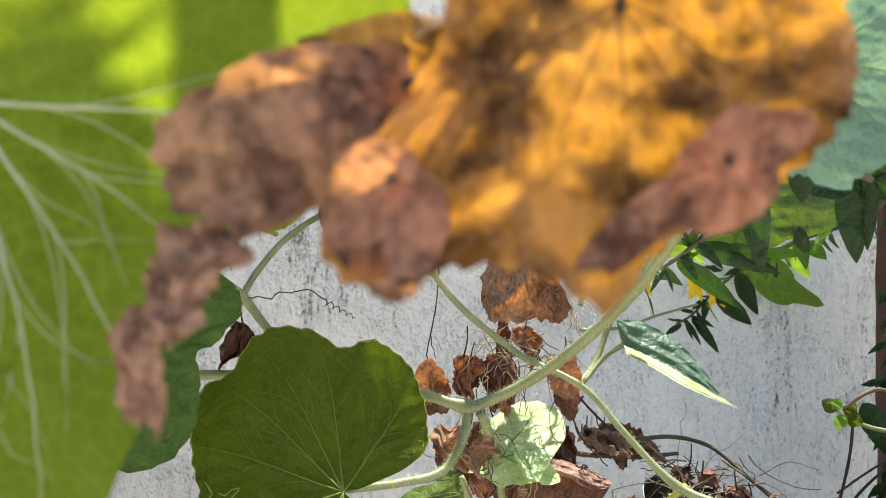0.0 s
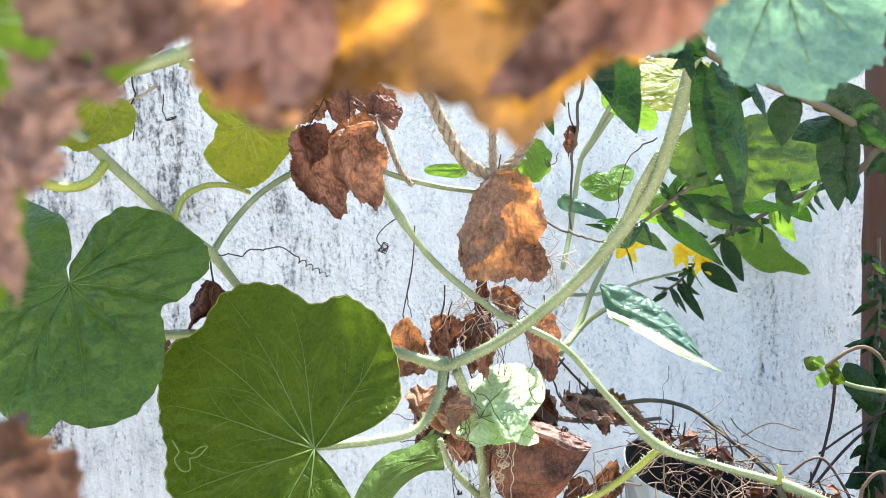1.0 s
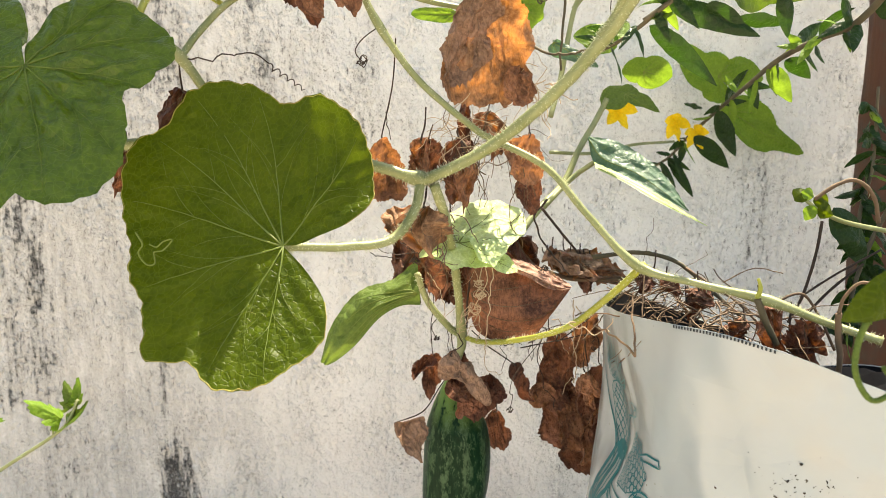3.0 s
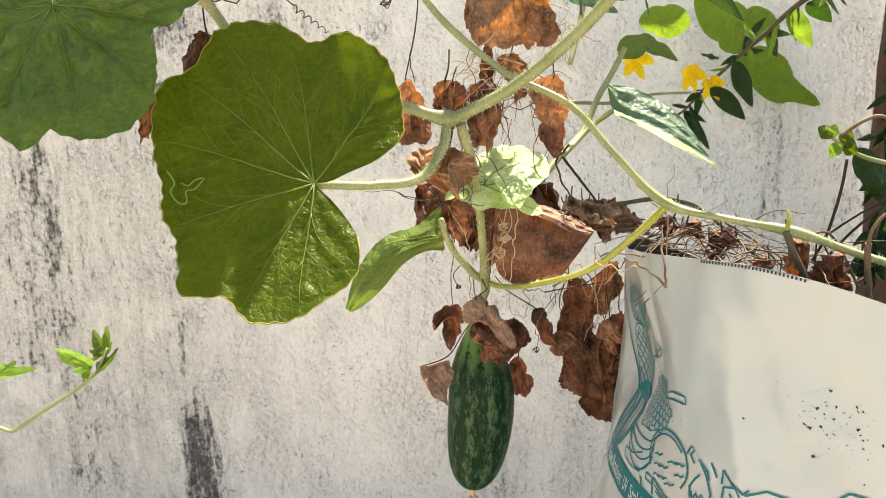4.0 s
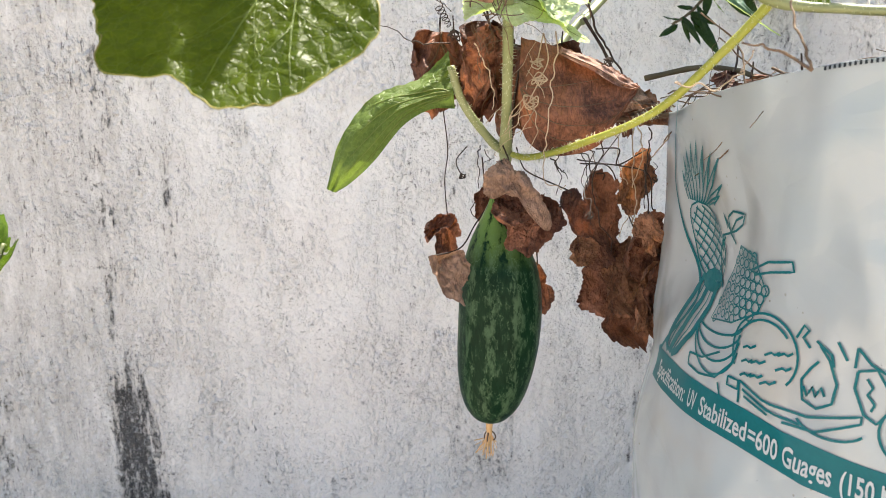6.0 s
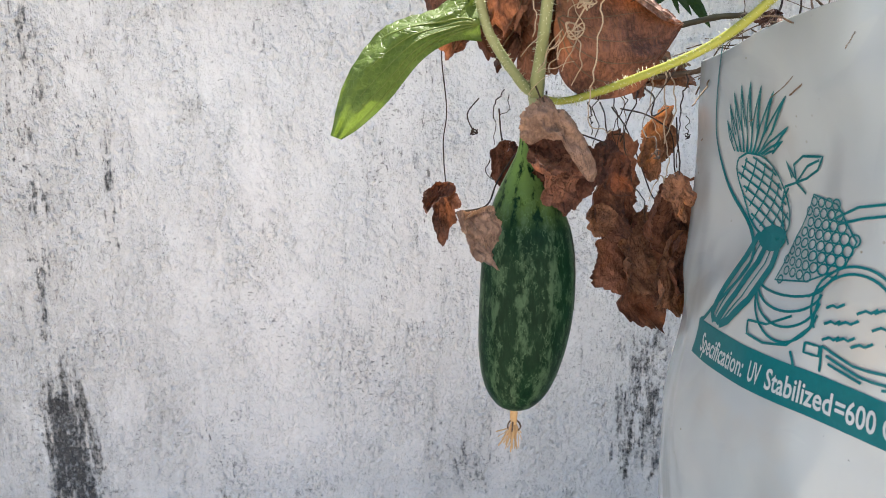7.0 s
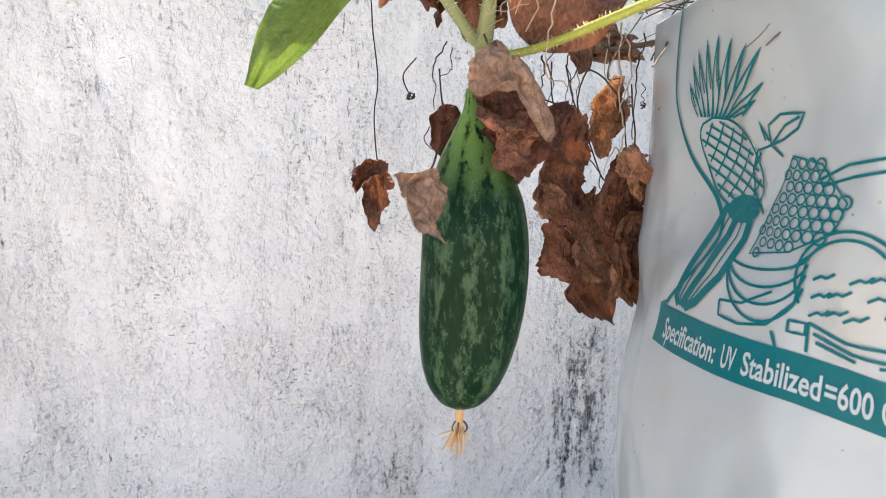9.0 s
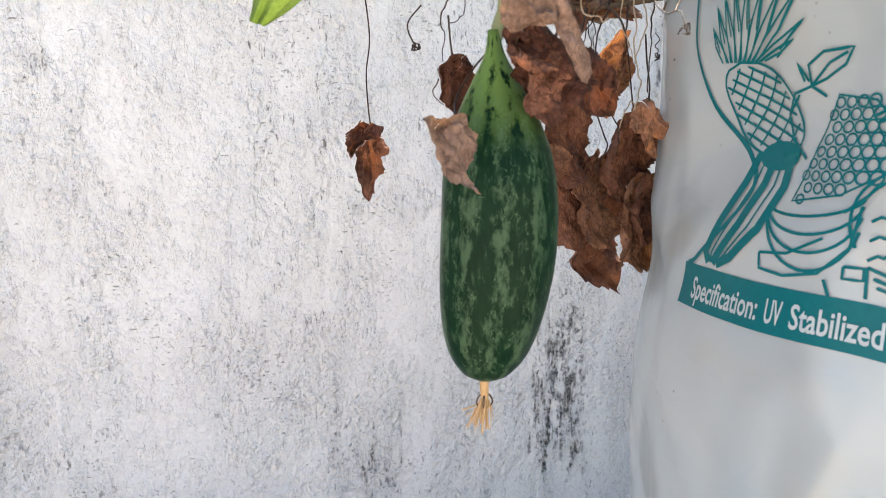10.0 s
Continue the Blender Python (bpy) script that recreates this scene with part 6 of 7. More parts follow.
broad = thing("dried_leaf", (0.1045, 0.84, 0.6825), "broad brown withered leaf, its sunlit edge painted pale", "dried leaf", "dried leaves of the vine")
bent_leaf(broad, [(0.1007, 0.85, 0.7119), (0.1372, 0.86, 0.7039), (0.1714, 0.865, 0.6925), (0.1966, 0.868, 0.679), (0.2104, 0.868, 0.6687)],
          [(0.0957, 0.838, 0.6583), (0.1044, 0.842, 0.6257), (0.1308, 0.848, 0.6104), (0.17, 0.855, 0.617), (0.1886, 0.862, 0.6379), (0.2104, 0.868, 0.667)], DRY, "", 0.012, 4, TWIG, "blade", 0.006)
# added paler strip that paints the sun on the blade's upper edge
bent_leaf(broad, [(0.1379, 0.862, 0.7043), (0.1722, 0.867, 0.6928), (0.1975, 0.87, 0.6793), (0.2123, 0.87, 0.6689)],
          [(0.1317, 0.842, 0.6974), (0.1629, 0.846, 0.6828), (0.1851, 0.85, 0.6702), (0.2066, 0.862, 0.6664)], DRY_PINK, "margin strip painted pale as sunlit", 0.001, 1, TWIG, "margin", 0.002)
part("stalk", (lambda m: (tube(m, curve_points([(0.0937, 0.86, 0.6222), (0.0948, 0.85, 0.6593), (0.0995, 0.845, 0.6872), (0.1074, 0.85, 0.7)], 6), 0.0012, 0.001, 6), m)[1])(bmesh.new()), TWIG_DARK, broad)
dried_leaf((0.1572, 0.95, 0.713), (0.1747, 0.95, 0.6352), 0.055, 34.0, DRY_DARK, "dark brown withered leaf farther back", curl=1.3)
dried_leaf((0.0715, 0.84, 0.7224), (0.0588, 0.85, 0.6575), 0.045, 35.0, DRY, curl=1.4)
dried_leaf((-0.1733, 0.752, 0.8843), (-0.1958, 0.75, 0.8386), 0.036, 48.0, DRY_DARK, curl=1.5)
dried_leaf((-0.2317, 0.76, 0.8312), (-0.2465, 0.76, 0.7825), 0.028, 49.0, DRY, curl=1.6)
dried_leaf((-0.192, 0.72, 1.1354), (-0.205, 0.72, 1.0979), 0.04, 50.0, DRY_DARK, curl=1.5)
dried_leaf((0.2114, 1.06, 0.6644), (0.3138, 1.07, 0.6415), 0.050, 51.0, DRY_GREY, "greyish dry leaf caught on dead stems above the bag", curl=1.4)
dried_leaf((0.2647, 1.08, 0.6557), (0.2576, 1.08, 0.6113), 0.045, 52.0, DRY, curl=1.3)
dried_leaf((0.1308, 0.97, 1.131), (0.1397, 0.97, 1.0576), 0.05, 53.0, DRY_DARK, curl=1.3)
dried_leaf((0.2114, 0.982, 1.0401), (0.209, 0.982, 1.0026), 0.026, 54.0, DRY, "small reddish dry leaf", curl=1.5)
dried_leaf((0.3486, 0.68, 0.6929), (0.374, 0.7, 0.6449), 0.03, 55.0, DRY, curl=1.3)
dried_leaf((0.4012, 0.72, 0.6726), (0.4265, 0.74, 0.6189), 0.04, 56.0, DRY, curl=1.2)

for k in range(6):
    q = Vector((0.2649, 1.08, 0.6476)) + Vector((0.035 * math.sin(k * 2.3), 0.03 * math.cos(k * 1.7), 0.012 * math.sin(k * 4.1)))
    dried_leaf(q + Vector((-0.03, 0, 0.012)), q + Vector((0.035, -0.01 * (k % 3), -0.012)), 0.034, 60.0 + k, DRY_TAN if k % 2 else DRY_GREY, "dry curled leaf caught on dead stems above the bag", curl=1.2, turn=0.8 * k)

rnd = random.Random(12)
for k in range(7):
    q = Vector((0.3015, 0.86, 0.6724)).lerp(Vector((0.4002, 0.72, 0.6607)), (k + 0.5) / 7) + Vector((rnd.uniform(-0.01, 0.01), rnd.uniform(0.0, 0.06), rnd.uniform(-0.01, 0.012)))
    w = Vector((rnd.uniform(-1, 1), rnd.uniform(-0.5, 0.5), rnd.uniform(-0.8, 0.1))).normalized() * 0.030
    dried_leaf(q, q + w, 0.026, 70.0 + k, DRY if k % 3 else DRY_DARK, "dry leaf scrap among dead stems on the bag", curl=1.3)

# ---- jute rope ----
def rope(pts, radius, label, seed=0):
    ob = thing("jute_rope", pts[0], label, "rope", "ropes that hold the vine")
    path = curve_points(pts, 22)
    for k in range(3):
        bm = bmesh.new()
        line = []
        side = None
        run = 0.0
        for i, p in enumerate(path):
            d = (path[min(i + 1, len(path) - 1)] - path[max(i - 1, 0)]).normalized()
            if side is None:
                side = d.orthogonal().normalized()
            side = (side - d * side.dot(d)).normalized()
            if i:
                run += (p - path[i - 1]).length
            w = run / (radius * 5.0) * 2 * math.pi + k * 2.094
            line.append(p + (side * math.cos(w) + d.cross(side) * math.sin(w)) * radius * 0.55)
        tube(bm, line, radius * 0.50, radius * 0.48, 9, 0.35, seed + k)
        part("strand", bm, JUTE, ob)
    bm = bmesh.new()
    rnd = random.Random(seed)
    for _ in range(170):
        i = rnd.randrange(len(path) - 4)
        p = path[i]
        wire(bm, [p, p + Vector((rnd.uniform(-1, 1), rnd.uniform(-1, 1), rnd.uniform(-1, 1))) * radius * 1.6, path[i + 3] + Vector((rnd.uniform(-1, 1), rnd.uniform(-1, 0.4), rnd.uniform(-1, 1))) * radius * 1.7], 0.00026, 0, 0, 4, 3)
    tagged(part("fuzz", bm, FIBRE, ob), kind="stuff")


rope([(-0.043, 0.8, 1.0929), (-0.0153, 0.8, 1.085), (0.0155, 0.8, 1.0846), (0.0401, 0.8, 1.0675), (0.0587, 0.8, 1.0297), (0.0764, 0.8, 0.9971), (0.1042, 0.8, 0.9774)], 0.0068, "frayed jute rope looped over to the vine", 1)
rope([(0.1121, 0.81, 1.1336), (0.1121, 0.808, 1.0787), (0.1077, 0.805, 1.0289), (0.1065, 0.8, 0.9773)], 0.0042, "frayed jute cord hanging straight", 2)
rope([(0.1353, 0.83, 1.1379), (0.1483, 0.825, 1.0808), (0.1514, 0.82, 1.0406), (0.1357, 0.81, 1.0007), (0.1087, 0.8, 0.9773)], 0.0056, "frayed jute cord tied to the vine", 3)
rope([(-0.0414, 0.8, 1.1307), (-0.0313, 0.8, 1.1034), (-0.0047, 0.79, 1.0358), (0.011, 0.785, 0.9912), (0.0246, 0.78, 0.9714)], 0.0030, "thin frayed jute cord", 4)

# ---- tendrils ----
curl_ball((-0.006, 0.772, 0.9102), 0.0062, 3, 0.0006, lead=[(0.0098, 0.768, 0.9405), (-0.0051, 0.77, 0.93), (-0.0123, 0.772, 0.9192)])
curl_ball((0.0404, 0.8, 0.7105), 0.006, 4, 0.0006, lead=[(0.0391, 0.8, 0.726)])
curl_ball((0.1081, 0.8, 0.6754), 0.0065, 5, 0.0006, FIBRE, lead=[(0.1109, 0.8, 0.7117), (0.1148, 0.8, 0.691)])
curl_ball((0.1017, 0.81, 0.6586), 0.0075, 6, 0.0006, FIBRE, lead=[(0.1081, 0.8, 0.6754)])
curl_ball((0.1059, 0.8, 0.688), 0.0060, 7, 0.0006, FIBRE, lead=[(0.1109, 0.8, 0.7117)])
curl_ball((0.1798, 0.86, 0.6904), 0.0050, 8, 0.0005, lead=[(0.1613, 0.86, 0.6834)])
curl_ball((0.1355, 0.74, 0.5741), 0.0040, 9, 0.0004, lead=[(0.1726, 0.793, 0.632), (0.1441, 0.78, 0.5988), (0.1365, 0.76, 0.5854), (0.1388, 0.75, 0.5849)])
curl_ball((0.0568, 0.95, 0.5836), 0.0040, 10, 0.0006, lead=[(0.0614, 0.95, 0.6134), (0.0506, 0.95, 0.5992)])
tendril([(0.0239, 0.79, 0.744), (0.0288, 0.8, 0.7338)], 0.0005, seed=31, curl=(6, 0.0035, 0.0042))
tendril([(0.1185, 0.79, 0.712), (0.117, 0.795, 0.6757), (0.1153, 0.8, 0.6435), (0.1131, 0.81, 0.5982), (0.1225, 0.81, 0.5868), (0.1334, 0.81, 0.5867)], 0.0006, FIBRE, seed=33, wiggle=0.002)
tendril([(0.0539, 0.78, 0.7035), (0.067, 0.79, 0.6822), (0.0727, 0.8, 0.6522)], 0.0006, FIBRE, seed=34, wiggle=0.002)
tendril([(0.1864, 0.9, 0.7642), (0.1724, 0.9, 0.7417), (0.188, 0.9, 0.7066), (0.2171, 0.92, 0.6721)], 0.0013, TWIG_DARK, seed=35)
tendril([(-0.166, 0.742, 0.9112), (-0.1269, 0.745, 0.9149), (-0.0973, 0.75, 0.9193), (-0.0876, 0.75, 0.9094)], 0.0007, seed=2, wiggle=0.003, curl=(5, 0.003, 0.0085))
tendril([(0.0408, 0.86, 0.709), (0.0076, 0.85, 0.7103), (-0.0126, 0.84, 0.7205), (-0.0414, 0.83, 0.7217)], 0.0005, seed=3)
tendril([(0.1273, 0.85, 0.6081), (0.1404, 0.88, 0.5981), (0.1625, 0.94, 0.5818)], 0.0007, seed=7)
tendril([(0.2223, 0.6, 0.6748), (0.2159, 0.61, 0.684), (0.2023, 0.62, 0.6927), (0.1957, 0.63, 0.6941)], 0.0010, TWIG, seed=14)
tendril([(0.2223, 0.6, 0.6748), (0.2247, 0.62, 0.694), (0.2265, 0.64, 0.7152)], 0.0010, TWIG, seed=15)
tendril([(0.1939, 0.72, 0.6686), (0.1996, 0.7, 0.6729), (0.2064, 0.69, 0.6699), (0.212, 0.67, 0.6807), (0.2225, 0.66, 0.6897)], 0.0006, FIBRE, seed=16, wiggle=0.004)
tendril([(-0.215, 0.75, 1.0755), (-0.2427, 0.75, 1.0609), (-0.2541, 0.75, 1.051), (-0.2617, 0.75, 1.0226)], 0.0013, FIBRE, "pale dried tendril by the wall", seed=17)
tendril([(-0.2379, 0.75, 1.089), (-0.2413, 0.75, 1.0583), (-0.2413, 0.75, 1.022)], 0.0009, TWIG_DARK, seed=18, wiggle=0.003)
tendril([(-0.2091, 0.75, 1.0677), (-0.2123, 0.75, 1.0523), (-0.2093, 0.75, 1.0419)], 0.0006, TWIG_DARK, seed=19, curl=(2, 0.006, 0.001))
tendril([(0.233, 0.64, 1.0013), (0.2241, 0.7, 0.9891), (0.2209, 0.72, 0.971), (0.2133, 0.72, 0.9261)], 0.0006, TWIG_DARK, seed=20)
tendril([(0.2221, 0.95, 1.1143), (0.22, 0.96, 1.0639), (0.2107, 0.97, 0.9983), (0.2066, 0.97, 0.9093)], 0.0022, BARK, "thin dry stem behind the vine", seed=21)
tendril([(0.1583, 0.86, 0.9318), (0.1836, 0.8, 0.9174), (0.1996, 0.7, 0.9144)], 0.0016, BARK, "thin dark twig crossing behind the vine", seed=22)
tendril([(0.1949, 0.98, 1.0063), (0.1913, 0.98, 0.9927), (0.1843, 0.98, 0.9894)], 0.0006, TWIG_DARK, seed=23, curl=(3, 0.006, 0.001))
tendril([(0.0141, 0.79, 0.8628), (0.0178, 0.79, 0.8347)], 0.0006, seed=24)
tendril([(0.007, 0.7, 0.7384), (0.0198, 0.72, 0.7312), (0.0361, 0.74, 0.7238)], 0.0005, seed=25)
tendril([(0.133, 0.84, 0.618), (0.133, 0.85, 0.603), (0.137, 0.854, 0.595), (0.135, 0.85, 0.585), (0.135, 0.854, 0.574)], 0.0005, TWIG_DARK, seed=60, wiggle=0.0015)
tendril([(0.152, 0.87, 0.62), (0.167, 0.9, 0.606), (0.172, 0.904, 0.596), (0.172, 0.9, 0.585), (0.17, 0.904, 0.57)], 0.0006, TWIG_DARK, seed=61, wiggle=0.0015)
tendril([(0.161, 0.87, 0.622), (0.177, 0.9, 0.608), (0.173, 0.904, 0.596), (0.168, 0.9, 0.583), (0.171, 0.904, 0.571)], 0.0005, TWIG_DARK, seed=62, wiggle=0.0015)
tendril([(0.18, 0.88, 0.62), (0.188, 0.9, 0.607), (0.182, 0.904, 0.592), (0.177, 0.9, 0.577), (0.183, 0.904, 0.557), (0.187, 0.9, 0.54), (0.198, 0.904, 0.526), (0.198, 0.9, 0.513)], 0.0007, TWIG_DARK, seed=63, wiggle=0.0015)
tendril([(0.164, 0.88, 0.621), (0.179, 0.91, 0.607), (0.183, 0.914, 0.597), (0.179, 0.91, 0.579), (0.186, 0.914, 0.561)], 0.0005, TWIG, seed=64, wiggle=0.0015)
tendril([(0.192, 0.88, 0.627), (0.205, 0.91, 0.618), (0.207, 0.914, 0.601), (0.209, 0.91, 0.586), (0.219, 0.914, 0.575)], 0.0006, FIBRE, seed=65, wiggle=0.0015)
tendril([(0.222, 0.92, 0.641), (0.223, 0.924, 0.615), (0.224, 0.92, 0.593), (0.226, 0.924, 0.571), (0.226, 0.92, 0.548), (0.227, 0.924, 0.536)], 0.0008, FIBRE, seed=66, wiggle=0.0015)
tendril([(0.225, 0.92, 0.633), (0.231, 0.924, 0.611), (0.229, 0.92, 0.597), (0.228, 0.924, 0.584), (0.224, 0.92, 0.571)], 0.0007, FIBRE, seed=67, wiggle=0.0015)
tendril([(0.224, 0.92, 0.536), (0.222, 0.924, 0.542), (0.216, 0.92, 0.532), (0.214, 0.924, 0.52)], 0.0006, FIBRE, seed=68, wiggle=0.0015)
tendril([(0.231, 0.9, 0.631), (0.24, 0.92, 0.613), (0.237, 0.924, 0.598), (0.236, 0.92, 0.58), (0.237, 0.924, 0.548)], 0.0007, TWIG_DARK, seed=69, wiggle=0.0015)
tendril([(0.068, 0.88, 0.619), (0.071, 0.93, 0.608), (0.071, 0.934, 0.596), (0.072, 0.93, 0.588), (0.072, 0.934, 0.573)], 0.0006, TWIG_DARK, seed=70, wiggle=0.0015)
tendril([(0.072, 0.88, 0.615), (0.084, 0.93, 0.6), (0.079, 0.934, 0.597), (0.077, 0.93, 0.586), (0.08, 0.934, 0.574)], 0.0004, TWIG_DARK, seed=71, wiggle=0.0015)
tendril([(0.067, 0.93, 0.56), (0.064, 0.934, 0.553), (0.066, 0.93, 0.545), (0.071, 0.934, 0.542)], 0.0005, TWIG_DARK, seed=72, wiggle=0.0015)
curl_ball((0.249, 0.93, 0.577), 0.0035, 21, 0.0004, lead=[(0.247, 0.93, 0.595), (0.251, 0.93, 0.59), (0.247, 0.93, 0.585), (0.25, 0.93, 0.582)])



def tangle(name, label, corners, count, reach, r, mat, seed, drop=0.6):
    """A loose mass of dead tendrils between two corners."""
    rnd = random.Random(seed)
    lo, hi = Vector(corners[0]), Vector(corners[1])
    ob = thing(name, lo.lerp(hi, 0.5), label, "dry stems", kind="stuff")
    bm = bmesh.new()
    for k in range(count):
        p = Vector((rnd.uniform(lo.x, hi.x), rnd.uniform(lo.y, hi.y), rnd.uniform(lo.z, hi.z)))
        pts = [p]
        d = Vector((rnd.uniform(-1, 1), rnd.uniform(-0.6, 0.6), rnd.uniform(-1, 0.5) * drop))
        for _ in range(rnd.randint(3, 6)):
            d = (d + Vector((rnd.uniform(-1, 1), rnd.uniform(-1, 1), rnd.uniform(-1, 0.7) * drop)) * 0.7).normalized()
            pts.append(pts[-1] + d * reach * rnd.uniform(0.5, 1.1))
        wire(bm, pts, r * rnd.uniform(0.5, 1.4), k, 0.0012, 6, 4)
    part("stems", bm, mat, ob)


tangle("dry_tendrils", "tangled pale fibres of dead tendrils on the vine", ((0.0635, 0.77, 0.8633), (0.1392, 0.83, 0.8253)), 44, 0.012, 0.00055, FIBRE, 5)
tangle("dry_tendrils", "tangled brown dead tendrils under the vine", ((0.0564, 0.8, 0.8372), (0.1594, 0.86, 0.7901)), 34, 0.016, 0.0006, TWIG, 6, 2.2)
tangle("dry_tendrils", "pale dried roots and fibres above the fruit", ((0.0891, 0.83, 0.7112), (0.1154, 0.82, 0.6284)), 14, 0.009, 0.0005, FIBRE, 7, 1.2)
tangle("dry_tendrils", "dead brown stems lying over the grow bag", ((0.275, 0.95, 0.6750), (0.3950, 0.72, 0.6450)), 120, 0.022, 0.0008, TWIG, 8, 0.5)
tangle("dry_tendrils", "dead tendrils hanging by the small leaf", ((0.0458, 0.73, 0.7763), (0.0862, 0.77, 0.7023)), 26, 0.010, 0.0005, TWIG, 9, 1.0)
tangle("dry_tendrils", "dead tendrils beside the rope", ((0.1472, 0.84, 0.9084), (0.1797, 0.84, 0.8716)), 26, 0.010, 0.0006, FIBRE, 10, 0.8)


def dead_stem(pts, r0, r1, label, mat=None, seed=0):
    ob = thing("dead_stem", pts[0], label, "dry stem", "dead stems above the bag")
    bm = bmesh.new()
    tube(bm, curve_points(pts, 8), r0, r1, 8, 0.3, seed)
    part("stem", bm, mat or TWIG, ob)


dead_stem([(0.1452, 0.98, 0.6894), (0.1863, 1, 0.6627), (0.2394, 1.065, 0.6353), (0.2849, 1.06, 0.6346), (0.3362, 1.05, 0.6421)], 0.0042, 0.0026, "brown dead stem lying across to the bag", seed=1)
dead_stem([(0.191, 1, 0.7413), (0.2191, 1.02, 0.7063), (0.2487, 1.065, 0.6713)], 0.0018, 0.0015, "thin dark dead stem behind the vine", TWIG_DARK, seed=2)
dead_stem([(0.2574, 1, 0.6776), (0.3105, 0.98, 0.6875), (0.3544, 0.96, 0.6788), (0.3901, 0.94, 0.6483), (0.4311, 0.92, 0.6121)], 0.0030, 0.0022, "greenish dead stem arching to the bag", BARK, seed=3)
dead_stem([(0.347, 0.9, 0.6838), (0.3699, 0.88, 0.6691), (0.3948, 0.86, 0.652), (0.4227, 0.85, 0.6228)], 0.0013, 0.0012, "thin dead stem above the bag", seed=4)
dead_stem([(0.4513, 0.8, 0.7522), (0.4473, 0.8, 0.7173), (0.4378, 0.8, 0.6761), (0.4248, 0.8, 0.6464)], 0.0016, 0.0016, "thin dark stem behind the bag", TWIG_DARK, seed=5)
dead_stem([(0.3959, 0.78, 0.6653), (0.4149, 0.78, 0.6796), (0.4315, 0.78, 0.6794), (0.4494, 0.78, 0.653), (0.4647, 0.78, 0.6235)], 0.0014, 0.0014, "curved thin dead stem", seed=6)
dead_stem([(0.4532, 0.84, 0.6638), (0.488, 0.84, 0.6883), (0.534, 0.84, 0.7154)], 0.0012, 0.0012, "thin dead stem by the post", TWIG_DARK, seed=7)
dead_stem([(0.4458, 0.84, 0.6261), (0.4829, 0.84, 0.6697), (0.5171, 0.84, 0.7003)], 0.0016, 0.0014, "thin dead stem by the post", TWIG_DARK, seed=8)
dead_stem([(0.3845, 0.62, 0.7042), (0.3855, 0.62, 0.6858), (0.3886, 0.62, 0.6672), (0.3878, 0.62, 0.6391)], 0.0026, 0.0022, "frayed dry stalk at the bag's rim", seed=9)
dead_stem([(0.3845, 0.62, 0.7042), (0.3882, 0.62, 0.7178), (0.4006, 0.62, 0.729), (0.4226, 0.62, 0.7219)], 0.0015, 0.0012, "dry twisted stalk beside the grow bag", seed=10)
dead_stem([(0.4304, 0.775, 0.777), (0.4513, 0.775, 0.7917), (0.47, 0.775, 0.7947), (0.487, 0.775, 0.779), (0.4938, 0.775, 0.7538)], 0.0020, 0.0022, "dry twisted stem beside the post", seed=11)

# ---- leaves of other vines behind ----
back = thing("gourd_vine", (0.2719, 1.1, 1.0592), "gourd vine with light green leaves near the wall", "vine")
stem(back, [(0.2836, 1.1, 1.0741), (0.2602, 1.1, 1.0327), (0.239, 1.09, 0.9981), (0.2174, 1.05, 0.9069), (0.2019, 1.02, 0.8567)], 0.0036, 0.0034, name="petiole", seed=41)
stem(back, [(0.2967, 1.15, 0.8804), (0.2777, 1.13, 0.8491), (0.2514, 1.1, 0.8114), (0.2269, 1.07, 0.7678), (0.1888, 1.03, 0.7354), (0.1608, 1, 0.7036), (0.1431, 0.98, 0.6676)], 0.0040, 0.0050, seed=42)
stem(back, [(0.2686, 1.05, 0.7996), (0.2375, 1.065, 0.7743), (0.1961, 1.03, 0.7391)], 0.0034, 0.0036, name="petiole", seed=43)
stem(back, [(0.2131, 1.12, 0.8065), (0.2819, 1.15, 0.8037), (0.3499, 1.2, 0.8139), (0.4367, 1.3, 0.8146)], 0.0026, 0.0020, name="side_stem", seed=44)
FIN = ((-120, 0.05), (-80, 0.08), (-50, 0.12), (-28, 0.18), (-14, 0.32), (-6, 0.7), (0, 1.0), (6, 0.86), (12, 0.64), (20, 0.46), (32, 0.36), (50, 0.28), (80, 0.2), (120, 0.1))
# one drooping leaf in two colours, sunlight painted on its lower half
bent_leaf(back, [(0.2577, 1.06, 0.8304), (0.2969, 1.06, 0.8229), (0.3375, 1.04, 0.797), (0.3622, 1.02, 0.7664), (0.3773, 1, 0.7378)],
          [(0.2546, 1.05, 0.8282), (0.265, 1.04, 0.7929), (0.3024, 1.02, 0.7784), (0.3369, 1, 0.7588), (0.3758, 0.995, 0.7372)], LEAF_COOL, "bluish green half of a drooping leaf, other half painted sunlit", 0.003, 1)
bent_leaf(back, [(0.262, 1.04, 0.7975), (0.3024, 1.02, 0.7792), (0.3369, 1, 0.7595), (0.399, 0.995, 0.7194)],
          [(0.2589, 1.005, 0.7913), (0.2928, 0.985, 0.7746), (0.3279, 0.97, 0.7537), (0.3988, 0.99, 0.7189)], LEAF_PAINTED_SUN, "lower half of a drooping leaf, painted pale as sunlit", 0.001, 2)
gourd_leaf(back, (0.298, 1.1000, 1.0740), (0.341, 1.1000, 1.0390), (0.268, 1.1200, 1.0360), LEAF_PALE, "light green leaf before the wall", seed=9.0, vein=0.0007, radii=((-180, 0.56), (-143, 0.54), (-89, 0.52), (-43, 0.68), (-20, 0.97), (0, 1.05), (35, 0.28), (105, 0.29), (176, 0.57), (180, 0.56)), angles=(-60, -28, 0, 28, 60))
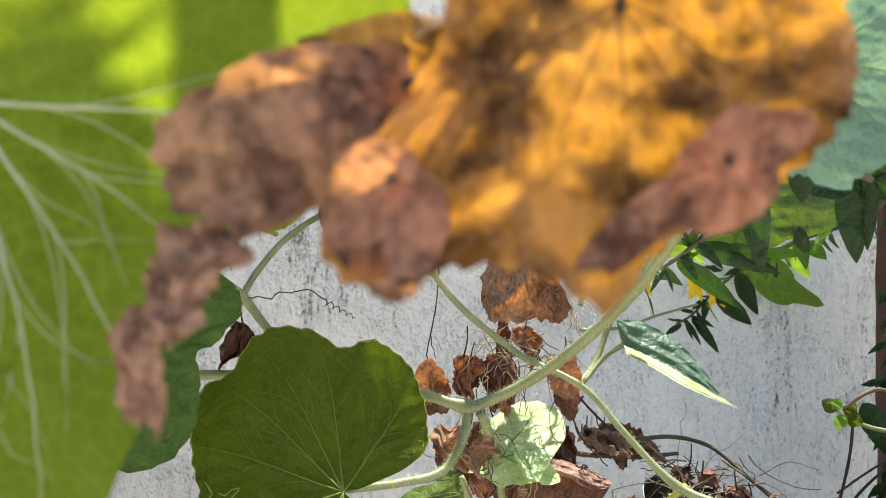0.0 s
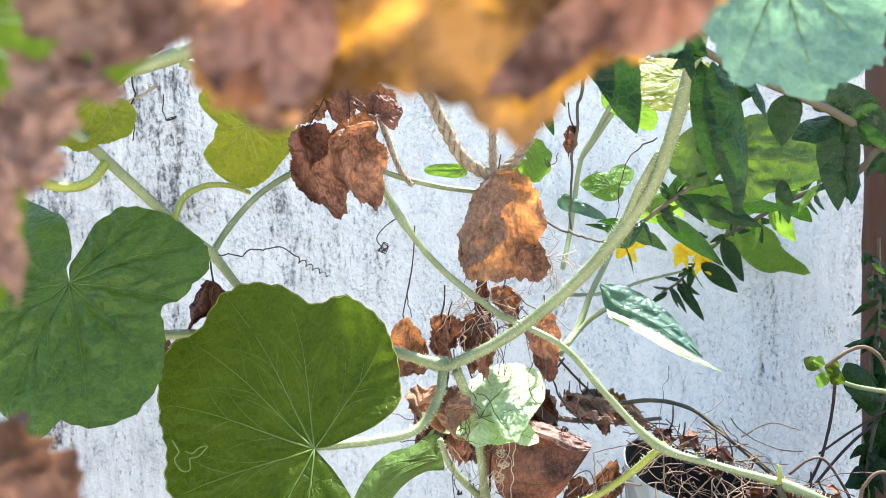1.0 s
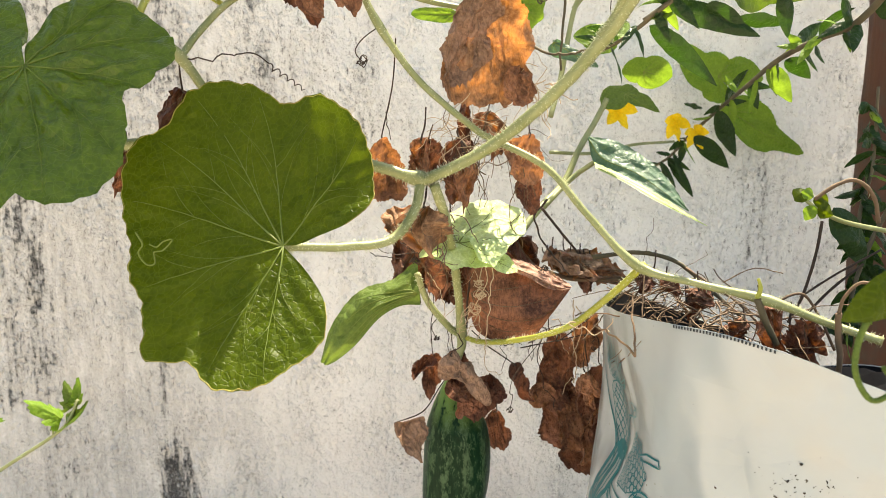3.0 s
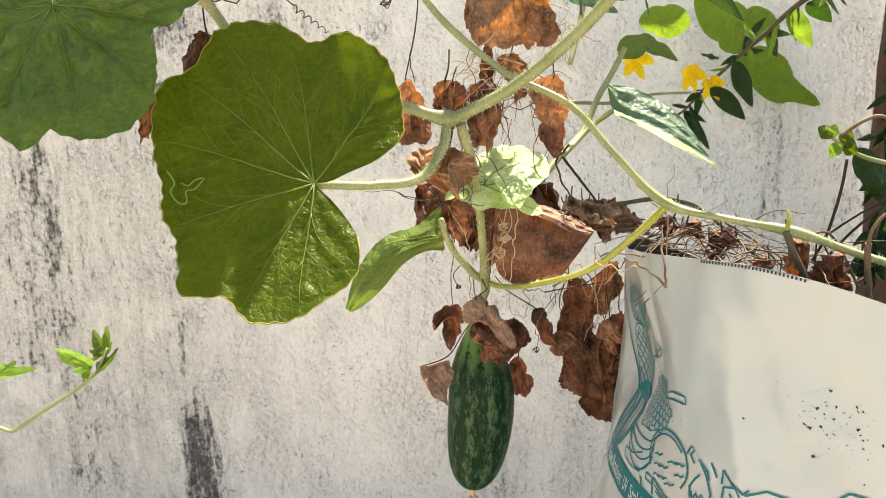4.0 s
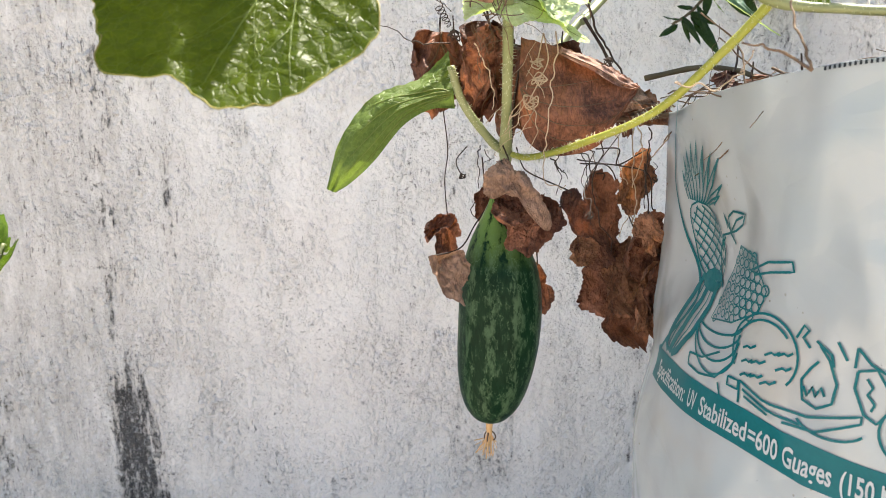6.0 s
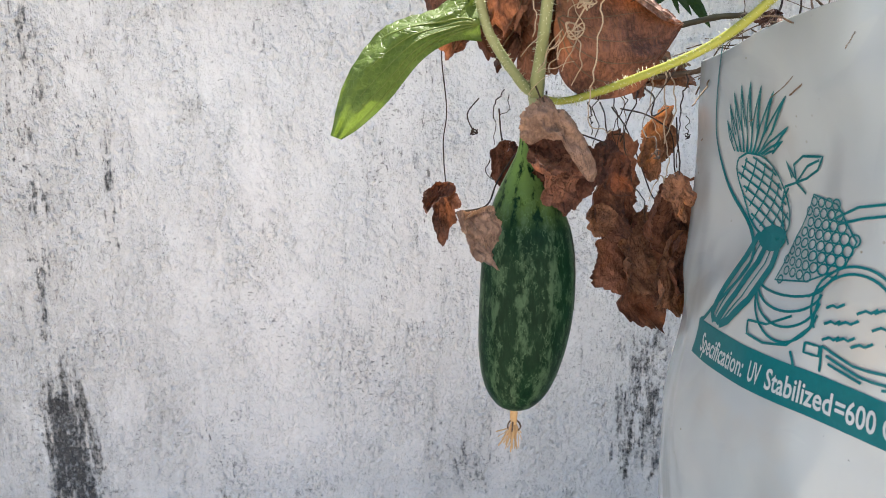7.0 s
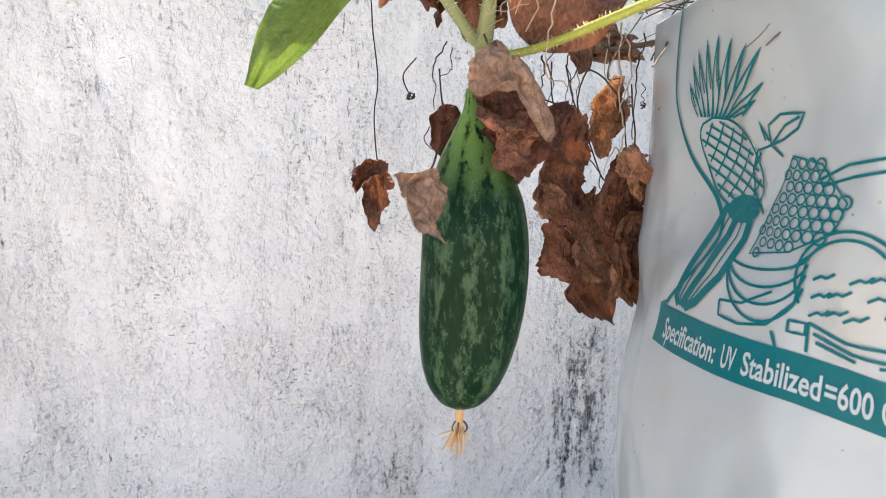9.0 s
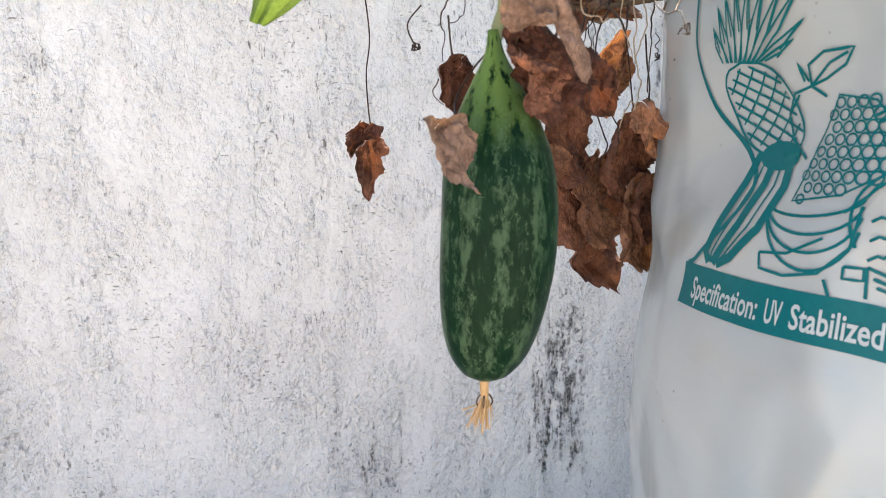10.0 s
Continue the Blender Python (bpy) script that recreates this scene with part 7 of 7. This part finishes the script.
stem(back, [(0.286, 1.1000, 1.0640), (0.265, 1.1000, 1.0340), (0.239, 1.1000, 0.999)], 0.0036, 0.0034, name="petiole", seed=45)
gourd_leaf(back, (0.286, 1.1200, 0.963), (0.246, 1.1200, 0.967), (0.293, 1.1400, 1.0030), LEAF_PALE, "light green leaf before the wall", seed=10.0, vein=0.0007, radii=((-180, 0.45), (-101, 0.58), (-57, 0.62), (-23, 0.79), (5, 1.08), (34, 0.79), (83, 0.55), (119, 1.11), (140, 1.17), (180, 0.45)), angles=(-60, -28, 0, 28, 60))
gourd_leaf(back, (0.2065, 1.05, 0.9506), (0.2647, 1.03, 0.9209), (0.1876, 1.05, 0.9301), LEAF_COOL, "bluish green leaf behind the rope", seed=11.0, vein=0.0007, radii=FIN)
gourd_leaf(back, (0.0799, 1.1, 0.9937), (0.0193, 1.1, 0.9954), (0.0598, 1.1, 0.9763), LEAF_PALE, "light green leaf behind the rope", seed=12.0, vein=0.0007, radii=SLIM)
gourd_leaf(back, (0.1664, 1.1, 1.0045), (0.1975, 1.1, 0.9882), (0.162, 1.1, 0.9697), LEAF_PALE, "light green leaf behind the rope", seed=13.0, vein=0.0007)
gourd_leaf(back, (0.566, 1.4200, 0.863), (0.715, 1.4200, 0.781), (0.5, 1.4500, 0.711), LEAF_PALE, "light green pointed leaf before the wall", seed=14.0, vein=0.0007, radii=((-180, 0.11), (-92, 0.17), (-46, 0.32), (-9, 0.55), (0, 1.01), (9, 0.66), (18, 0.6), (46, 0.17), (180, 0.11)), angles=(-60, -28, 0, 28, 60))
gourd_leaf(back, (0.528, 1.3800, 0.923), (0.617, 1.4000, 0.916), (0.531, 1.4000, 0.841), LEAF_PALE, "light green leaf before the wall", seed=15.0, vein=0.0007, radii=((-180, 0.65), (-148, 1.03), (-132, 0.51), (-64, 0.34), (0, 1.03), (21, 0.69), (37, 0.53), (67, 0.54), (131, 0.39), (180, 0.65)), angles=(-60, -28, 0, 28, 60))
gourd_leaf(back, (0.37, 1.2500, 0.924), (0.414, 1.2500, 0.916), (0.368, 1.2700, 0.88), LEAF_PALE, "light green leaf by the yellow flower", seed=16.0, vein=0.0007, radii=((-180, 0.69), (-149, 0.6), (-94, 0.49), (-33, 0.89), (3, 1.07), (45, 0.76), (101, 0.44), (171, 0.72), (180, 0.69)), angles=(-60, -28, 0, 28, 60))
gourd_leaf(back, (0.333, 1.2000, 0.889), (0.377, 1.1700, 0.867), (0.306, 1.1700, 0.84), LEAF_MATT, "drooping green leaf by the yellow flower", seed=16.5, vein=0.0007, radii=((-180, 0.53), (-136, 0.31), (-39, 0.35), (-14, 0.74), (3, 1.09), (5, 0.62), (42, 0.28), (115, 0.67), (165, 0.6), (180, 0.53)), angles=(-60, -28, 0, 28, 60))
gourd_leaf(back, (0.3233, 0.9, 1.0831), (0.2684, 0.92, 1.1038), (0.3108, 0.95, 1.1308), LEAF_YELLOW, "yellow-green leaf lit from behind", seed=17.0, vein=0.0007)
gourd_leaf(vine, (0.303, 0.7, 0.986), (0.42, 0.75, 0.983), (0.299, 0.7, 0.936), LEAF_TOP, "large dark green leaf with toothed edge", seed=18.0, vein=0.0007, radii=((-180, 0.43), (-137, 0.32), (-106, 0.27), (-58, 0.3), (-41, 0.46), (-23, 0.7), (-12, 0.89), (-5, 0.98), (1, 1.01), (15, 0.78), (29, 0.49), (37, 0.5), (86, 0.1), (177, 0.44), (180, 0.43)), angles=(-60, -28, 0, 28, 60), cup=-0.08, teeth=0.035, quilt=0.03)
frontal = thing("gourd_leaf_near", (0.2044, 0.33, 1.0507), "bluish green toothed leaf above the path", "leaf")
gourd_leaf(frontal, (0.2055, 0.33, 1.0484), (0.212, 0.325, 0.9969), (0.2578, 0.34, 1.0489), LEAF_HAZY, "", seed=19.0, vein=0.0007, face=-1, teeth=0.05, cup=0.1)
gourd_leaf(frontal, (0.1518, 0.34, 1.0538), (0.1397, 0.34, 1.0181), (0.1829, 0.345, 1.0492), LEAF_HAZY, "", seed=20.0, vein=0.0006, face=-1, teeth=0.05, cup=0.1)

stem(frontal, [(0.2055, 0.33, 1.0484), (0.22, 0.38, 1.2), (0.24, 0.48, 1.4), (0.22, 0.56, 1.54)], 0.0026, 0.0036, name="petiole", seed=91)
stem(frontal, [(0.1518, 0.34, 1.0538), (0.17, 0.38, 1.15), (0.22, 0.44, 1.32)], 0.0022, 0.003, name="petiole", seed=92)

# ---- dark-leaved shrub ----
shrub = thing("shrub", (0.346, 0.58, 1.0107), "dark green shrub with narrow leathery leaves and yellow flowers", "shrub")
stem(shrub, [(0.2051, 0.5, 1.0633), (0.2338, 0.51, 1.0451), (0.2675, 0.53, 1.0327), (0.3014, 0.55, 1.0228), (0.3488, 0.58, 1.0086), (0.4167, 0.62, 0.9752)], 0.0022, 0.0034, BARK, "branch", seed=51)
for b, tp, w, tn in (((0.233, 0.5, 1.0389), (0.248, 0.505, 0.9537), 0.023, 0.1), ((0.2285, 0.51, 1.0408), (0.2373, 0.515, 0.9727), 0.018, 0.5), ((0.35, 0.58, 1.0058), (0.355, 0.6, 0.9486), 0.026, 0.2),
                     ((0.3488, 0.58, 1.0086), (0.4165, 0.62, 0.9947), 0.030, 0.8), ((0.3014, 0.55, 1.0228), (0.3325, 0.56, 1.044), 0.024, 1.1), ((0.2995, 0.55, 1.0229), (0.2997, 0.56, 0.9911), 0.022, 0.4),
                     ((0.2675, 0.53, 1.0327), (0.2562, 0.54, 1.0178), 0.018, 0.9), ((0.2321, 0.51, 1.0452), (0.1876, 0.5, 1.0436), 0.016, 0.9), ((0.2675, 0.53, 1.0327), (0.2953, 0.54, 1.0496), 0.020, 0.7),
                     ((0.1568, 0.46, 1.0631), (0.1773, 0.46, 1.0017), 0.026, 0.3), ((0.1473, 0.46, 1.0604), (0.1642, 0.47, 1.02), 0.020, 0.6), ((0.354, 0.58, 1.0044), (0.3662, 0.6, 0.9575), 0.014, 0.9),
                     ((0.3488, 0.58, 1.0086), (0.314, 0.58, 0.9959), 0.022, 0.5), ((0.321, 0.56, 1.0156), (0.3777, 0.58, 1.0255), 0.022, 0.6)):
    lance_leaf(shrub, b, tp, w, b[0] * 40, turn=tn)
stem(shrub, [(0.2418, 0.7, 0.9367), (0.2615, 0.7, 0.9504), (0.2816, 0.7, 0.964), (0.3025, 0.7, 0.9776)], 0.0020, 0.0024, BARK, "branch", seed=52)
stem(shrub, [(0.2056, 0.74, 0.9114), (0.2318, 0.72, 0.9255), (0.2615, 0.7, 0.9504)], 0.0014, 0.0020, BARK, "branch", seed=53)
for b, tp, w, tn in (((0.263, 0.7, 0.9494), (0.3394, 0.7, 0.9323), 0.020, 0.3), ((0.2653, 0.7, 0.9527), (0.3075, 0.7, 0.9691), 0.012, 0.8), ((0.2597, 0.7, 0.9481), (0.2743, 0.7, 0.9772), 0.012, 0.5),
                     ((0.2514, 0.72, 0.9349), (0.3205, 0.74, 0.8924), 0.018, 0.5), ((0.3282, 0.73, 0.9422), (0.3758, 0.735, 0.9425), 0.014, 0.8), ((0.3638, 0.72, 0.9641), (0.3716, 0.72, 0.9277), 0.014, 0.4),
                     ((0.2616, 0.7, 0.9495), (0.2508, 0.7, 0.9694), 0.010, 0.2), ((0.2939, 0.7, 0.9474), (0.3311, 0.71, 0.9353), 0.016, 0.9)):
    lance_leaf(shrub, b, tp, w, b[0] * 50, turn=tn)
stem(shrub, [(0.5903, 0.93, 1.0276), (0.5624, 0.98, 0.9683), (0.5346, 1.02, 0.9509), (0.5053, 1.067, 0.9296), (0.5103, 1.2, 0.897), (0.5162, 1.33, 0.8663), (0.482, 1.37, 0.8218), (0.4539, 1.39, 0.784), (0.4269, 1.4, 0.7653)], 0.0046, 0.0020, BARK, "branch", seed=54)
for b, tp, w, tn in (((0.5134, 1.33, 0.8644), (0.5513, 1.33, 0.7972), 0.030, 0.3), ((0.4858, 1.36, 0.8223), (0.55, 1.36, 0.7752), 0.030, 0.5), ((0.4513, 1.38, 0.7819), (0.4961, 1.38, 0.724), 0.018, 0.4),
                     ((0.4494, 1.38, 0.779), (0.4891, 1.38, 0.7683), 0.012, 0.7), ((0.4369, 1.4, 0.7672), (0.407, 1.4, 0.7503), 0.012, 0.5), ((0.5152, 1.3, 0.8763), (0.5471, 1.28, 0.9345), 0.018, 0.4),
                     ((0.488, 1.33, 0.8668), (0.4594, 1.33, 0.8814), 0.024, 0.9), ((0.5037, 1.1, 0.9229), (0.5399, 1.1, 0.88), 0.026, 0.5), ((0.5098, 1.06, 0.9293), (0.5439, 1.06, 0.9066), 0.024, 0.9),
                     ((0.5197, 1.05, 0.9411), (0.561, 1.065, 0.9832), 0.020, 0.2), ((0.5345, 1.02, 0.9523), (0.5646, 1, 0.9914), 0.018, 0.6), ((0.5625, 0.98, 0.9663), (0.5492, 0.97, 0.9327), 0.014, 0.2),
                     ((0.5185, 1.2, 0.9019), (0.5322, 1.2, 0.8696), 0.016, 0.4), ((0.556, 0.98, 0.9631), (0.5339, 0.98, 1.0034), 0.016, 0.2), ((0.5728, 0.97, 0.9884), (0.6165, 0.97, 0.9743), 0.03, 0.6),
                     ((0.5102, 1.2, 0.8995), (0.5521, 1.2, 0.9013), 0.012, 0.4)):
    lance_leaf(shrub, b, tp, w, b[0] * 60, turn=tn, mat=LEAF_PALE if w in (0.026,) else LEAF_DARK)



def clothe(parent, pts, count, length, width, seed, share=0.85, droop=0.15):
    """Small narrow leaves all along a branch."""
    rnd = random.Random(seed)
    path = curve_points(pts, 8)
    for _ in range(count):
        i = rnd.randrange(1, len(path) - 1)
        d = (path[i + 1] - path[i - 1]).normalized()
        side = d.orthogonal().normalized()
        side.rotate(Matrix.Rotation(rnd.uniform(0, 6.283), 3, d))
        way = (d * rnd.uniform(-0.2, 0.9) + side * rnd.uniform(0.6, 1.0) + Vector((0, 0, -0.25))).normalized()
        size = length * rnd.uniform(0.6, 1.25)
        lance_leaf(parent, path[i], path[i] + way * size, width * rnd.uniform(0.7, 1.3), rnd.uniform(0, 60), LEAF_DARK if rnd.random() < share else LEAF_PALE, rnd.uniform(-1, 1), droop=droop)


clothe(shrub, [(0.2051, 0.5, 1.0633), (0.2675, 0.53, 1.0327), (0.3488, 0.58, 1.0086), (0.4167, 0.62, 0.9752)], 12, 0.034, 0.010, 1)
clothe(shrub, [(0.2158, 0.74, 0.9137), (0.2418, 0.7, 0.9367), (0.2615, 0.7, 0.9504), (0.3025, 0.7, 0.9776)], 16, 0.034, 0.007, 2)
clothe(shrub, [(0.5624, 0.98, 0.9683), (0.5346, 1.02, 0.9509), (0.5053, 1.067, 0.9296), (0.5103, 1.2, 0.897), (0.5162, 1.33, 0.8663)], 22, 0.040, 0.010, 3, 0.6)
clothe(shrub, [(0.5162, 1.33, 0.8663), (0.482, 1.37, 0.8218), (0.4539, 1.39, 0.784), (0.4269, 1.4, 0.7653)], 12, 0.045, 0.011, 4)
stem(shrub, [(0.2059, 0.95, 1.1533), (0.1889, 0.95, 1.1024), (0.1786, 0.95, 1.0702), (0.1683, 0.95, 1.0443)], 0.0014, 0.0010, BARK, "branch", seed=55)
clothe(shrub, [(0.2059, 0.95, 1.1533), (0.1889, 0.95, 1.1024), (0.1786, 0.95, 1.0702), (0.1683, 0.95, 1.0443)], 26, 0.030, 0.013, 5, 0.95)
stem(shrub, [(0.5875, 0.88, 0.8035), (0.5488, 0.87, 0.7429), (0.5224, 0.86, 0.6824), (0.5083, 0.85, 0.6219)], 0.0030, 0.0020, BARK, "branch", seed=56)
clothe(shrub, [(0.5875, 0.88, 0.8035), (0.5488, 0.87, 0.7429), (0.5224, 0.86, 0.6824), (0.5083, 0.85, 0.6219)], 30, 0.034, 0.011, 6, 0.9)


def flower(at, r, seed):
    ob = thing("yellow_flower", at, "open yellow gourd flower", "flower", "yellow flowers")
    rnd = random.Random(seed)
    for k in range(5):
        w = k * 1.2566 + rnd.random() * 0.4
        tip = Vector(at) + Vector((math.cos(w) * r, -0.4 * r, math.sin(w) * r - 0.3 * r))
        lance_leaf(ob, at, tip, r * 0.75, seed + k, PETAL, rnd.uniform(-0.5, 0.5), name="petal")


flower((0.4529, 1.355, 0.8474), 0.024, 1)
flower((0.4895, 1.36, 0.8291), 0.022, 2)
flower((0.3408, 1.27, 0.8712), 0.026, 3)

# ---- small-leaved plant beside the bag ----
herb = thing("small_leaved_plant", (0.436, 0.775, 0.7714), "small-leaved green plant growing behind the bag", "plant")
stem(herb, [(0.42, 0.77, 0.7764), (0.4363, 0.775, 0.7658), (0.4665, 0.78, 0.7532), (0.5275, 0.79, 0.7405)], 0.0018, 0.0026, STEM, seed=61)
for b, tp, w in (((0.42, 0.77, 0.7764), (0.4071, 0.77, 0.7893), 0.016), ((0.42, 0.77, 0.7764), (0.4232, 0.77, 0.7907), 0.014), ((0.4363, 0.775, 0.7658), (0.4419, 0.775, 0.7852), 0.018), ((0.4284, 0.77, 0.7708), (0.4208, 0.77, 0.7587), 0.013), ((0.4311, 0.77, 0.7696), (0.4475, 0.77, 0.7638), 0.016)):
    lance_leaf(herb, b, tp, w, b[0] * 70, LEAF_PALE if w < 0.015 else LEAF, 0.2)
clothe(herb, [(0.5651, 0.95, 0.876), (0.5653, 0.93, 0.798), (0.5401, 0.9, 0.7372), (0.5493, 0.88, 0.6636), (0.5134, 0.86, 0.6183)], 70, 0.030, 0.011, 7, 0.92)
stem(herb, [(0.5742, 0.95, 0.889), (0.5653, 0.93, 0.798), (0.5401, 0.9, 0.7372), (0.5493, 0.88, 0.6636), (0.5141, 0.86, 0.6053)], 0.0018, 0.0026, BARK, "branch", seed=62)
for q, e, w in (((0.4912, 0.86, 0.7582), (0.5275, 0.86, 0.7013), 0.030), ((0.54, 0.86, 0.6948), (0.5213, 0.86, 0.6441), 0.030)):
    lance_leaf(herb, q, e, w, q[0] * 70, LEAF_DARK, 0.2)
curl_plant = thing("gourd_shoot", (0.306, 0.42, 0.7646), "bright green curled gourd shoot beside the bag", "plant")
lance_leaf(curl_plant, (0.3276, 0.42, 0.7763), (0.2837, 0.42, 0.7588), 0.022, 3, LEAF, 0.2)
stem(curl_plant, [(0.52, 0.48, GROUND), (0.45, 0.45, 0.4), (0.3399, 0.42, 0.7644), (0.3224, 0.42, 0.7704), (0.306, 0.42, 0.7646), (0.2959, 0.42, 0.7468), (0.2946, 0.42, 0.7255), (0.3044, 0.42, 0.7101), (0.3155, 0.42, 0.7162), (0.3088, 0.42, 0.7285)], 0.0024, 0.0013, LEAF_MATT, seed=71)

# ---- weed by the wall ----
weed = thing("sprout", (-0.441, 0.8, 0.463), "young green sprout with small leaves before the wall", "plant")
stem(weed, [(-0.62, 0.84, GROUND), (-0.56, 0.82, 0.15), (-0.481, 0.8, 0.438), (-0.441, 0.8, 0.463), (-0.4, 0.805, 0.489), (-0.361, 0.81, 0.514), (-0.343, 0.81, 0.531), (-0.336, 0.82, 0.552)], 0.0026, 0.0015, seed=81, hairs=40)
stem(weed, [(-0.362, 0.81, 0.513), (-0.361, 0.81, 0.521), (-0.356, 0.81, 0.533)], 0.0012, 0.0010, name="petiole", seed=82)
COTTON = ((-110, 0.25), (-80, 0.34), (-60, 0.30), (-42, 0.48), (-28, 0.40), (-14, 0.72), (0, 1.0), (14, 0.72), (28, 0.40), (42, 0.48), (60, 0.30), (80, 0.34), (110, 0.25))
for q, e, sd, mt in (((-0.35, 0.81, 0.533), (-0.368, 0.79, 0.566), (-0.357, 0.83, 0.554), LEAF_PALE), ((-0.338, 0.82, 0.545), (-0.329, 0.82, 0.572), (-0.324, 0.84, 0.551), LEAF_PALE), ((-0.342, 0.82, 0.542), (-0.337, 0.81, 0.572), (-0.333, 0.84, 0.551), LEAF_MATT),
                     ((-0.345, 0.81, 0.525), (-0.305, 0.8, 0.548), (-0.346, 0.84, 0.536), LEAF_TOP), ((-0.455, 0.8, 0.528), (-0.409, 0.8, 0.523), (-0.454, 0.84, 0.541), LEAF_PALE)):
    gourd_leaf(weed, q, e, sd, mt, "", radii=COTTON, cup=0.3, fold=0.3, teeth=0.12, seed=q[0] * 30, vein=0.0004, angles=(-40, 0, 40), na=60)

# ---- unseen vine roof, added above the path to shade the leaves below ----
shade_roof = thing("unseen_shade_vine", (0.0, 1.6, 1.50), "unseen gourd vine added overhead to cast shade", "vine")
stem(shade_roof, [(-0.35, 1.6, 1.505), (-0.25, 1.3, 1.60), (-0.10, 1.0, 1.59), (0.0, 0.7, 1.56), (0.0, 0.48, 1.53)], 0.006, 0.005, hairs=0, seed=95)
stem(shade_roof, [(0.75, 1.6, 1.505), (0.62, 1.3, 1.60), (0.45, 0.95, 1.58), (0.30, 0.7, 1.56), (0.22, 0.56, 1.54), (0.1, 0.3, 1.5), (0.2474, 0.57, 1.0684)], 0.006, 0.006, hairs=0, seed=96)
# unseen leaves, each set on the sun's line to something that needs shade
for cx, cy, cz, r, spin in ((-0.005, 0.955, 1.55, 0.125, 0.3), (-0.13, 0.91, 1.56, 0.13, 2.0), (0.34, 1.28, 1.60, 0.075, 4.0), (0.47, 0.84, 1.57, 0.13, 2.6), (0.52, 1.46, 1.61, 0.095, 1.1)):
    a = Vector((math.cos(spin), math.sin(spin), -0.15)) * r
    c = Vector((-math.sin(spin), math.cos(spin), 0.05)) * r
    base = Vector((cx, cy, cz)) - a * 0.25
    gourd_leaf(shade_roof, base, base + a, base + c, LEAF, "unseen broad leaf added overhead to cast shade", seed=spin, vein=0.0008, na=60)
    stem(shade_roof, [base, base + Vector((-0.03, 0.06, 0.03)), base + Vector((-0.08, 0.12, 0.02))], 0.003, 0.003, name="petiole", seed=spin)
# one more unseen leaf, added to shade the near leaf's lower part
gourd_leaf(shade_roof, (0.065, 0.43, 1.47), (0.075, 0.53, 1.465), (-0.035, 0.44, 1.47), LEAF, "unseen broad leaf added overhead to cast shade", radii=((-180, 0.80), (-135, 0.88), (-90, 0.88), (-45, 1.0), (0, 1.1), (45, 1.1), (90, 1.0), (135, 0.94), (180, 0.80)), seed=1.57, vein=0.0008, na=60)
stem(shade_roof, [(0.03, 0.43, 1.47), (0.02, 0.46, 1.50), (0.0, 0.48, 1.53)], 0.003, 0.003, name="petiole", seed=1.6)
